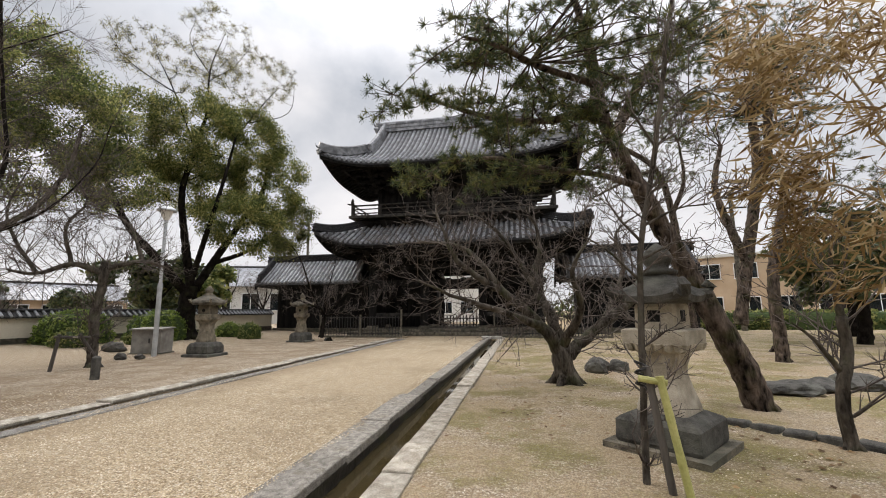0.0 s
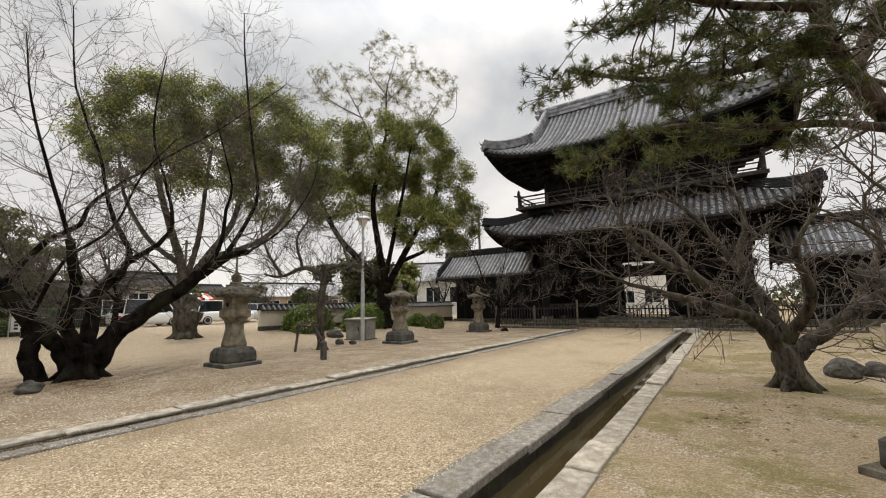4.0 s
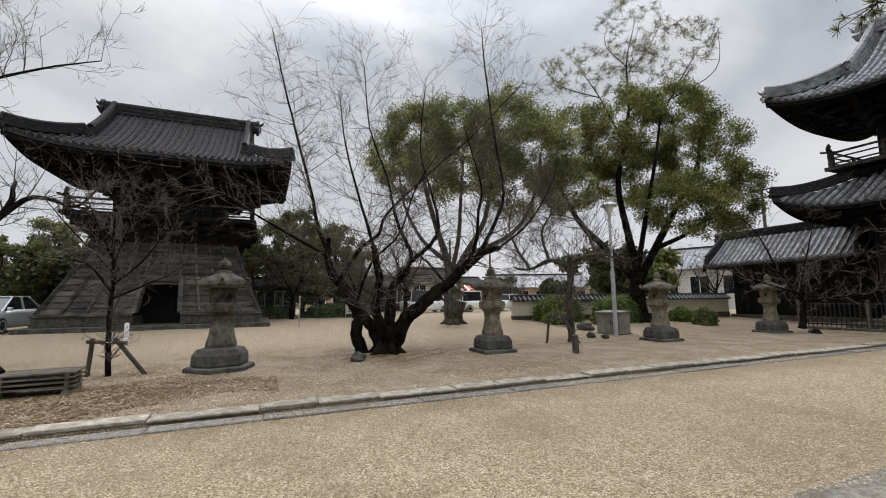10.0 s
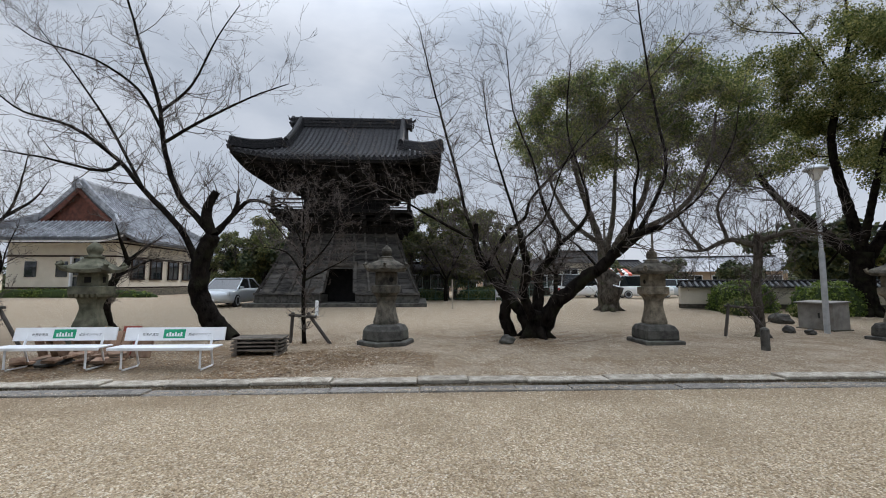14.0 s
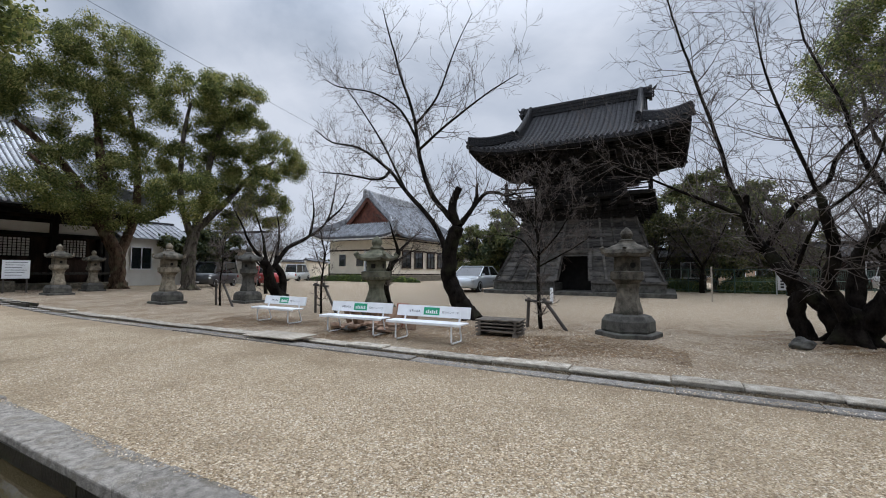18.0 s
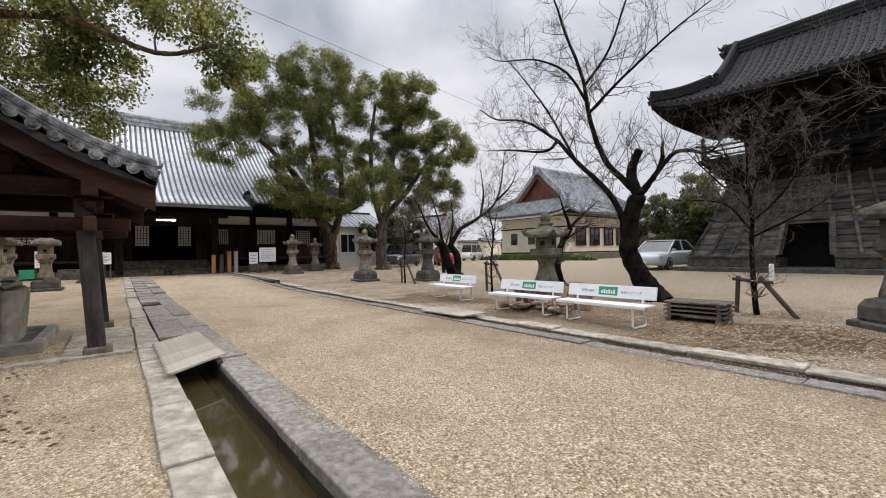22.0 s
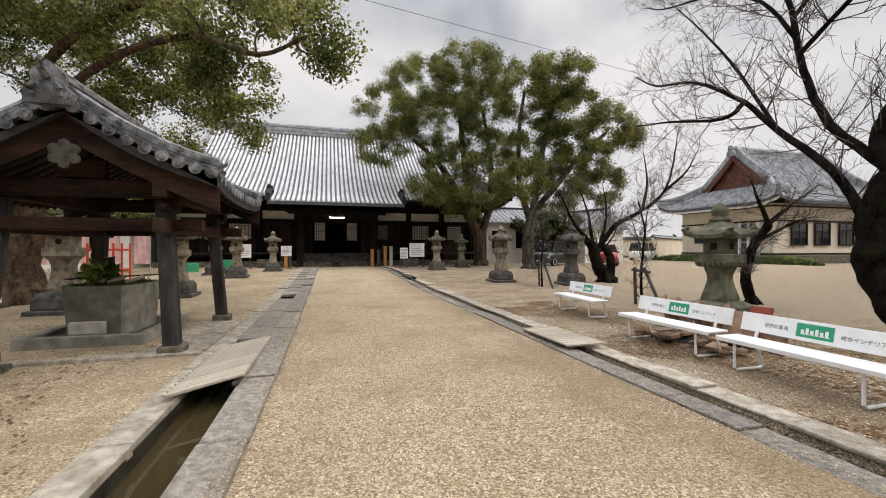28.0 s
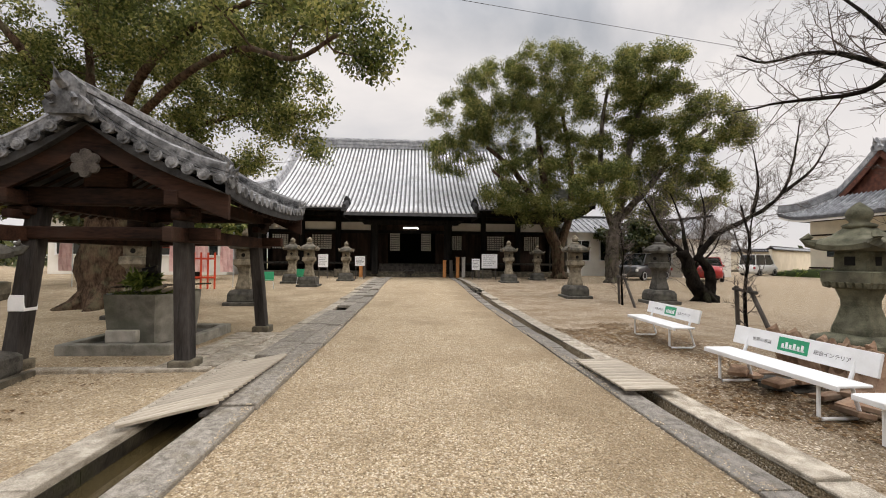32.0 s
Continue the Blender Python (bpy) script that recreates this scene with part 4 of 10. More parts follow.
def lattice(parent, x0, x1, y, z0, z1, n=7, m=7):
    bm = B()
    box(bm, x0, x1, y, y + 0.03, z0, z1)
    part("paper_pane", bm, PLASTER, parent)
    bm = B()
    for i in range(n + 1):
        x = x0 + (x1 - x0) * i / n
        box(bm, x - 0.016, x + 0.016, y - 0.05, y - 0.005, z0, z1)
    for i in range(m + 1):
        z = z0 + (z1 - z0) * i / m
        box(bm, x0, x1, y - 0.045, y - 0.01, z - 0.015, z + 0.015)
    part("lattice", bm, WOOD_BLACK, parent)


def main_hall():
    h = thing("main_hall", -3.0, -39.2, 0.25, 180, "large dark timber temple hall with a pale grey tiled roof", "temple hall")
    bm = B()
    box(bm, -11.6, 11.6, -7.6, 6, -0.4, 0.35, 0.04)
    part("stone_base", bm, STONE, h)
    # veranda and steps
    bm = B()
    box(bm, -11.2, -3.2, -7.2, -6.0, 0.85, 0.98)
    box(bm, 3.2, 11.2, -7.2, -6.0, 0.85, 0.98)
    part("veranda", bm, WOOD_GREY, h)
    for i in range(5):
        bm = B()
        box(bm, -2.3, 2.3, -8.75 + 0.36 * i, -7.0, 0.0 + 0.18 * i, 0.18 + 0.18 * i, 0.015)
        part("step", bm, WOOD_POST if i > 1 else STONE, h)
    bm = B()
    box(bm, -12.2, 12.2, -9.1, -8.0, -0.4, -0.06, 0.03)
    part("front_kerb", bm, STONE, h)
    # walls
    bm = B()
    box(bm, -10.6, -1.8, -5.6, -5.3, 0.3, 4.9)
    box(bm, 1.8, 10.6, -5.6, -5.3, 0.3, 4.9)
    box(bm, -1.8, 1.8, -5.6, -5.3, 3.3, 4.9)
    part("front_wall", bm, WOOD_HALL, h)
    bm = B()
    for sg in (-1, 1):
        box(bm, sg * 10.6 - 0.15, sg * 10.6 + 0.15, -5.6, 6.0, 0.3, 4.9)
    box(bm, -10.6, 10.6, 5.8, 6.0, 0.3, 4.9)
    part("back_wall", bm, WOOD_BLACK, h)
    # floor and added backing sheet, the hall's inner shade put into their colour
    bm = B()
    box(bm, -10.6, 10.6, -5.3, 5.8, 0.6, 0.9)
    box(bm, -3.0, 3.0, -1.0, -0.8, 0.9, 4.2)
    part("dark_floor_and_backing", bm, INTERIOR_SHADE, h)
    for x in (-11.0, -8.2, -5.5, -2.9, 2.9, 5.5, 8.2, 11.0):
        bm = B()
        box(bm, x - 0.17, x + 0.17, -6.05, -5.7, 0.3, 4.9, 0.02)
        part("column", bm, WOOD_BLACK, h)
    for x0, x1 in ((-10.8, -8.4), (-8.0, -5.7), (-5.3, -2.7), (2.7, 5.3), (5.7, 8.0), (8.4, 10.8)):
        bm = B()
        box(bm, x0, x1, -5.75, -5.62, 3.42, 4.02)
        part("plaster_panel", bm, PLASTER, h)
    for x0, x1 in ((-7.5, -6.0), (2.9, 3.85), (5.8, 7.15), (-10.4, -9.2), (8.7, 9.9)):
        lattice(h, x0, x1, -5.72, 1.95, 3.05)
    for x0, x1 in ((-1.65, -0.88), (0.71, 1.49)):
        lattice(h, x0, x1, -5.78, 1.85, 3.2, 5, 8)
    for z in (3.18, 4.04, 4.5):
        bm = B()
        box(bm, -11.2, 11.2, -5.9, -5.64, z, z + 0.22)
        part("tie_beam", bm, WOOD_BLACK, h)
    # porch
    for x in (-2.5, 2.5):
        bm = B()
        box(bm, x - 0.2, x + 0.2, -8.7, -8.3, 0.2, 3.8, 0.03)
        part("porch_column", bm, WOOD_BLACK, h)
    bm = B()
    box(bm, -3.3, 3.3, -8.65, -8.35, 3.62, 3.95, 0.03)
    part("porch_beam", bm, WOOD_BLACK, h)
    bm = B()
    box(bm, -3.7, 3.7, -8.4, -5.6, 3.95, 4.05)
    part("porch_ceiling", bm, WOOD_BLACK, h)
    for sg in (-1, 1):
        bm = B()
        box(bm, sg * 3.15 - 0.09, sg * 3.15 + 0.09, -8.8, -8.62, 0.0, 1.5)
        part("notice_post", bm, WOOD_POST, h)
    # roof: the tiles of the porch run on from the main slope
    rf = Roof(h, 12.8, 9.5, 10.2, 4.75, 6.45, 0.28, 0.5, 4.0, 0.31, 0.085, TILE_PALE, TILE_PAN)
    rf.build((0, 1, 2, 3), (0, 1, 3), caps=True)
    rf.ridges(0.5, 0.75, mm=TILE)
    rf.gables(WOOD_BLACK)
    rf.eaves(3.4, 0.3, WOOD_BLACK)
    pw = 4.25
    bm = B()
    q0, q1 = Vector((0, -9.45, 4.78)), Vector((0, -10.95, 4.2))
    vs = [bm.verts.new(v) for v in ((-pw, q0.y, q0.z), (pw, q0.y, q0.z), (pw, q1.y, q1.z), (-pw, q1.y, q1.z), (-pw, q0.y, q0.z - 0.2), (pw, q0.y, q0.z - 0.2), (pw, q1.y, q1.z - 0.2), (-pw, q1.y, q1.z - 0.2))]
    for f in ((0, 3, 2, 1), (4, 5, 6, 7), (2, 3, 7, 6), (0, 4, 7, 3), (1, 2, 6, 5)):
        bm.faces.new([vs[i] for i in f])
    part("porch_roof", bm, TILE_PAN, h)
    k = int(pw / 0.31)
    for i in range(-k, k + 1):
        bm = B()
        tube(bm, [(i * 0.31, q0.y + 0.1, q0.z + 0.03), (i * 0.31, q1.y, q1.z + 0.01)], 0.095, 7)
        part("cover_tile", bm, TILE_PALE, h)
    for sg in (-1, 1):
        rf.capped([Vector((sg * pw, q0.y + 0.5, q0.z + 0.15)), Vector((sg * pw, -10.2, 4.6)), Vector((sg * pw, q1.y, q1.z + 0.12))], 0.16, TILE_DARK)
        rf.ogre(sg * (pw + 0.05), q0.y - 0.1, q0.z + 0.05, (sg * 0.4, -1), 0.6, TILE_DARK)
        bm = B()
        box(bm, sg * pw - 0.06, sg * pw + 0.06, -10.9, -8.3, 3.9, 4.1)
        part("porch_verge", bm, WOOD_BLACK, h)
    # strip light over the doors
    bm = B()
    box(bm, -0.6, 0.5, -7.2, -7.08, 3.53, 3.6)
    tube(bm, [(-0.4, -7.14, 3.6), (-0.4, -7.14, 3.96)], 0.012, 5)
    tube(bm, [(0.3, -7.14, 3.6), (0.3, -7.14, 3.96)], 0.012, 5)
    part("lamp_body", bm, PAINT_WHITE, h)
    m = bpy.data.materials.new("lit_tube")
    m.use_nodes = True
    b = m.node_tree.nodes["Principled BSDF"]
    b.inputs["Emission Color"].default_value = (0.95, 1, 0.95, 1)
    b.inputs["Emission Strength"].default_value = 6
    bm = B()
    tube(bm, [(-0.58, -7.14, 3.49), (0.48, -7.14, 3.49)], 0.04, 8)
    part("light_tube", bm, m, h)


main_hall()


# ---- the water pavilion ----
WOOD_PAV = mat("dark_grey_post", (0.022, 0.019, 0.018), (0.068, 0.062, 0.058), 6, 0.85, 0.5, 50, (0.028, 0.022, 0.018), 0.6, stretch=(1, 1, 0.12), spec=0.15)


def water_pavilion():
    p = thing("water_pavilion", 0.9, -8.95, 0, 90, "open timber water pavilion with a curved grey tiled gable roof", "pavilion")
    hx, hy = 1.38, 1.05
    GA = 1.85
    for sx in (-1, 1):
        for sy in (-1, 1):
            bm = B()
            lean = 0.07
            M = Matrix.Shear("XY", 4, (-lean * sx, -lean * sy))
            box(bm, -0.1, 0.1, -0.1, 0.1, 0.12, 2.2, 0.015, Matrix.Translation((sx * (hx + 0.06), sy * (hy + 0.06), 0)) @ M)
            part("post", bm, WOOD_PAV, p)
            bm = B()
            box(bm, sx * (hx + 0.06) - 0.16, sx * (hx + 0.06) + 0.16, sy * (hy + 0.06) - 0.16, sy * (hy + 0.06) + 0.16, -0.03, 0.13, 0.02)
            part("post_base", bm, STONE, p)
    for sy in (-1, 1):
        bm = B()
        box(bm, -hx - 0.45, hx + 0.45, sy * hy - 0.07, sy * hy + 0.07, 1.72, 1.92, 0.02)
        part("tie_beam", bm, WOOD_RED, p)
        bm = B()
        box(bm, -hx - 0.4, hx + 0.4, sy * hy - 0.09, sy * hy + 0.09, 2.2, 2.4, 0.02)
        part("purlin", bm, WOOD_RED, p)
    for sx in (-1, 1):
        bm = B()
        box(bm, sx * hx - 0.07, sx * hx + 0.07, -hy - 0.45, hy + 0.45, 1.75, 1.93, 0.03)
        part("tie_beam", bm, WOOD_RED, p)
        bm = B()
        box(bm, sx * hx - 0.09, sx * hx + 0.09, -hy - 0.25, hy + 0.25, 2.22, 2.46, 0.03)
        part("rainbow_beam", bm, WOOD_RED, p)
        bm = B()
        box(bm, sx * hx - 0.07, sx * hx + 0.07, -0.3, 0.3, 2.46, 2.75, 0.05)
        box(bm, sx * hx - 0.06, sx * hx + 0.06, -0.1, 0.1, 2.75, 3.1, 0.02)
        part("king_strut", bm, WOOD_RED, p)
        for sy in (-1, 1):
            bm = B()
            box(bm, sx * hx - 0.14, sx * hx + 0.14, sy * hy - 0.14, sy * hy + 0.14, 2.08, 2.2, 0.03)
            box(bm, sx * hx - 0.3, sx * hx + 0.3, sy * hy - 0.06, sy * hy + 0.06, 2.02, 2.14, 0.03)
            part("bracket", bm, WOOD_RED, p)
    bm = B()
    box(bm, -1.75, 1.75, -0.08, 0.08, 3.02, 3.2, 0.02)
    part("ridge_beam", bm, WOOD_RED, p)
    rf = Roof(p, GA, 1.78, GA, 2.4, 1.0, 0.42, 0.12, 1.6, 0.215, 0.066, TILE_WORN, TILE_PAN_DARK)
    rf.build((0, 2), (0, 2), steps=10)
    rf.ridges(0.24, 0.34, hip=False, descending=False, mm=TILE_WORN)
    for sg in (-1, 1):
        for fs in (0, 2):
            for off in (0.04, 0.3):
                f = 1 if fs == 0 else -1
                pts = [rf.point(sg * f * (GA - off), 1.78 * (1 - k / 10), fs) + Vector((0, 0, 0.06)) for k in range(11)]
                rf.capped(pts, 0.075, TILE_WORN)
            # verge tiles with round faces along the gable edge
            for k in range(9):
                q = rf.point(sg * f * GA, 1.78 * (k + 0.3) / 9, fs)
                bm = B()
                z = q.z + 0.005
                tube(bm, [(q.x - 0.24 * sg, q.y, z + 0.05), (q.x - 0.02 * sg, q.y, z), (q.x + 0.035 * sg, q.y, z), (q.x + 0.037 * sg, q.y, z), (q.x + 0.06 * sg, q.y, z)], [0.066, 0.066, 0.066, 0.08, 0.08], 12)
                tube(bm, [(q.x + 0.06 * sg, q.y, z), (q.x + 0.072 * sg, q.y, z)], [0.052, 0.045], 10)
                part("verge_tile", bm, TILE_WORN, p)
            e = rf.point(sg * f * (GA - 0.15), 0.0, fs)
            rf.ogre(e.x, e.y, e.z, (0, -1 if fs == 0 else 1), 0.26, TILE_WORN)
            bm = B()
            prev = None
            for k in range(11):
                q = rf.point(sg * f * (GA - 0.12), 1.78 * k / 10, fs) - Vector((0, 0, 0.14))
                dp = 0.34 - 0.08 * math.sin(k / 10 * math.pi)
                ring = [bm.verts.new(q + Vector((ux, 0, uz))) for ux, uz in ((0.03, 0.0), (0.03, -dp), (-0.03, -dp), (-0.03, 0.0))]
                if prev:
                    for t in range(4):
                        bm.faces.new((prev[t], prev[(t + 1) % 4], ring[(t + 1) % 4], ring[t]))
                else:
                    bm.faces.new(ring)
                prev = ring
            part("barge_board", bm, WOOD_RED, p)
        # carved pendant with scrolled lobes
        x = sg * (GA - 0.06)
        pend = part("carved_pendant", lathe(B(), ((0.02, -0.03), (0.09, -0.02), (0.10, 0.02), (0.02, 0.03)), 10), WOOD_POST, p)
        pend.matrix_basis = Matrix.Translation((x, 0, 2.72)) @ Matrix.Rotation(math.pi / 2, 4, "Y")
        for a in range(6):
            part("lobe", lathe(B(), ((0.03, -0.025), (0.07, -0.02), (0.07, 0.02), (0.03, 0.025)), 8, 0, 0.12 * math.cos(a * 1.047), 0.12 * math.sin(a * 1.047)), WOOD_POST, pend)
    for fs in (0, 2):
        for i in range(17):
            bm = B()
            s = -1.7 + 3.4 * i / 16
            a, b = rf.point(s, 0.05, fs) - Vector((0, 0, 0.2)), rf.point(s, 1.7, fs) - Vector((0, 0, 0.2))
            tube(bm, [a, (a + b) / 2 - Vector((0, 0, 0.06)), b], 0.03, 4)
            part("rafter", bm, WOOD_RED, p)
    bm = B()
    box(bm, -0.106, 0.106, -0.106, 0.106, 0, 0.22, 0.01, Matrix.Shear("XY", 4, (-0.07, -0.07)))
    ob = part("paper_notice", bm, PAINT_WHITE, p, "white paper wrapped round the post")
    ob.location = (hx + 0.005, -hy - 0.005, 0.78)
    # basin in its stone tray
    t = thing("water_basin", 1.28, -9.35, 0, 0, "grey stone water basin with cut branches and moss on top", "basin")
    bm = B()
    ring = []
    for sc, z in ((0.9, 0.1), (1.0, 0.86), (1.0, 0.9), (0.86, 0.9), (0.82, 0.66)):
        ring.append([bm.verts.new((u * sc, v * sc, z)) for u, v in ((-0.56, -0.42), (-0.4, -0.72), (0.4, -0.72), (0.56, -0.42), (0.56, 0.42), (0.4, 0.72), (-0.4, 0.72), (-0.56, 0.42))])
    for i in range(4):
        for k in range(8):
            bm.faces.new((ring[i][k], ring[i][(k + 1) % 8], ring[i + 1][(k + 1) % 8], ring[i + 1][k]))
    bm.faces.new(ring[-1])
    bm.faces.new(ring[0][::-1])
    part("basin", bm, STONE_MID, t)
    for x0, x1, y0, y1 in ((-0.85, 0.85, 0.92, 1.07), (-0.85, 0.85, -1.07, -0.92), (0.7, 0.85, -0.92, 0.92), (-0.85, -0.7, -0.92, 0.92)):
        bm = B()
        box(bm, x0, x1, y0, y1, -0.02, 0.17, 0.02)
        part("tray_kerb", bm, STONE_MID, t)
    bm = B()
    box(bm, -0.7, 0.7, -0.92, 0.92, -0.02, 0.09)
    part("tray_floor", bm, STONE_DARK, t)
    bm = B()
    box(bm, -0.24, 0.24, 0.8, 0.9, 0.16, 0.36, 0.02)
    part("lettered_stone", bm, STONE_PALE, t)
    rnd = random.Random(5)
    leaves("moss", rnd, [(Vector((rnd.uniform(-0.42, 0.42), rnd.uniform(-0.55, 0.55), 0.9)), 0.12) for i in range(24)], 2600, 0.016, MOSS_LEAF, t, flat=0.4)
    leaves("fern_fronds", rnd, [(Vector((rnd.uniform(-0.1, 0.4), rnd.uniform(-0.2, 0.5), 1.02 + rnd.uniform(0, 0.16))), 0.13) for i in range(10)], 700, 0.045, HEDGE, t, flat=0.9, long=3.0)
    for i in range(7):
        x, y = rnd.uniform(-0.4, 0.2), rnd.uniform(-0.4, 0.5)
        bm = B()
        tube(bm, [(x, y, 0.94), (x + rnd.uniform(-0.5, 0.1), y + rnd.uniform(-0.3, 0.3), 1.0 + rnd.uniform(0, 0.05))], 0.03, 8)
        part("cut_bamboo", bm, PLANK, t)
    bm = B()
    tube(bm, [(0.2, 0.1, 0.85), (0.22, 0.12, 1.1), (0.14, 0.1, 1.26), (0.0, 0.06, 1.28), (-0.06, 0.04, 1.18)], [0.09, 0.075, 0.085, 0.1, 0.05], 10)
    part("dragon_spout", bm, IRON, t)
    bm = B()
    tube(bm, [(-0.7, -0.5, 1.02), (0.55, 0.35, 1.0)], 0.016, 6)
    part("ladle_rail", bm, BARK_GREY, t)


MOSS_LEAF = leaf_mat("moss_leaf", (0.05, 0.08, 0.012), (0.11, 0.15, 0.025), (0.2, 0.22, 0.06))
STONE_MID = mat("damp_grey_stone", (0.13, 0.125, 0.105), (0.27, 0.26, 0.225), 5, 0.9, 0.5, 70, (0.10, 0.11, 0.075), 0.6)
# ---- stone lanterns ----
def lantern(x, y, style=0, s=1.0, rz=0.0, label="", z=None):
    """A stone lantern: stepped base, waisted shaft, platform, fire box with windows, broad cap with scrolls, and finial."""
    mm = (STONE_AGED, STONE_TAN, STONE_PALE, STONE_DARK)[style]
    mb = STONE_DARK
    L = thing("stone_lantern", x, y, gz(x, y) - 0.01 if z is None else z, rz, label or "weathered grey stone lantern on a dark stepped base", "stone lantern", "stone lanterns of the yard")
    n = 6 if style in (0, 3) else 4
    t = math.pi / 4 if n == 4 else 0.0

    def seg(name, prof, sides, m_, turn=t, lab=""):
        bm = B()
        lathe(bm, [(r * s, h * s) for r, h in prof], sides, turn)
        es = [e for e in bm.edges if e.calc_face_angle(0) > 0.6]
        bmesh.ops.bevel(bm, geom=es, offset=0.012 * s, segments=1, affect="EDGES")
        part(name, bm, m_, L, lab)

    seg("footing", ((0.68, 0), (0.68, 0.09), (0.65, 0.11)), 6 if style == 0 else 4, mb, math.pi / 4)
    seg("base", ((0.53, 0.11), (0.55, 0.15), (0.54, 0.34), (0.46, 0.45), (0.34, 0.48)), 6 if style == 0 else 4, mb, math.pi / 4)
    seg("shaft", ((0.30, 0.48), (0.305, 0.54), (0.25, 0.74), (0.22, 0.92), (0.225, 1.03), (0.26, 1.12)), 6 if style == 0 else 4, mm, math.pi / 4)
    seg("platform", ((0.25, 1.12), (0.34, 1.2), (0.375, 1.22), (0.375, 1.38), (0.33, 1.40)), n, mm)
    seg("fire_box", ((0.29, 1.40), (0.295, 1.43), (0.295, 1.66), (0.28, 1.70)), n, mm)
    for k in range(n):
        a = t + 2 * math.pi * (k + 0.5) / n
        if k % 2 == 0:
            # dark disc on the solid fire box, painted as a shaded opening
            bm = B()
            apo = 0.295 * math.cos(math.pi / n) * s
            tube(bm, [(math.cos(a) * (apo - 0.03), math.sin(a) * (apo - 0.03), 1.52 * s), (math.cos(a) * (apo + 0.004), math.sin(a) * (apo + 0.004), 1.52 * s)], 0.06 * s, 10)
            part("dark_window_patch", bm, INTERIOR_SHADE, L)
    # cap, concave, with upturned corners
    bm = B()
    m = 24
    rings = []
    for r, h, up in ((0.29, 1.70, 0.0), (0.45, 1.71, 0.02), (0.475, 1.77, 0.04), (0.44, 1.85, 0.02), (0.32, 1.94, 0.0), (0.2, 1.99, 0.0), (0.17, 2.03, 0.0)):
        ring = []
        for k in range(m):
            a = 2 * math.pi * k / m
            c = abs(math.cos(n * (a - t) / 2))
            rr = r * (1 + (0.10 * c ** 6 - 0.04 * (1 - c)) * (1 if up else 0.3))
            ring.append(bm.verts.new((rr * s * math.cos(a), rr * s * math.sin(a), (h + up * c ** 5) * s)))
        rings.append(ring)
    for i in range(len(rings) - 1):
        for k in range(m):
            bm.faces.new((rings[i][k], rings[i][(k + 1) % m], rings[i + 1][(k + 1) % m], rings[i + 1][k]))
    bm.faces.new(rings[0][::-1])
    bm.faces.new(rings[-1])
    part("cap", bm, STONE_AGED if style == 1 else mm, L)
    for k in range(n):
        a = t + 2 * math.pi * k / n
        bm = B()
        c, q = math.cos(a) * s, math.sin(a) * s
        tube(bm, [(0.44 * c, 0.44 * q, 1.79 * s), (0.53 * c, 0.53 * q, 1.82 * s), (0.56 * c, 0.56 * q, 1.88 * s), (0.51 * c, 0.51 * q, 1.91 * s)], [0.06 * s, 0.055 * s, 0.045 * s, 0.03 * s], 6)
        part("scroll", bm, mm, L)
    seg("finial", ((0.15, 2.02), (0.16, 2.06), (0.09, 2.09), (0.12, 2.14), (0.13, 2.2), (0.105, 2.26), (0.04, 2.33), (0.01, 2.35)), 14, mm)
    return L


lantern(-10.2, -0.6, 0, 1.03)
lantern(-10.05, 6.05, 1, 1.0)
lantern(-9.95, 12.4, 1, 0.98)
lantern(-10.05, 18.6, 1, 0.98)


STONE_BUFF = mat("buff_sandstone", (0.25, 0.215, 0.165), (0.46, 0.41, 0.33), 5, 0.9, 0.5, 80, (0.12, 0.115, 0.085), 0.6)
STONE_OLIVE = mat("olive_lichen_stone", (0.060, 0.062, 0.040), (0.185, 0.180, 0.125), 5, 0.9, 0.7, 70, (0.055, 0.05, 0.042), 0.6)


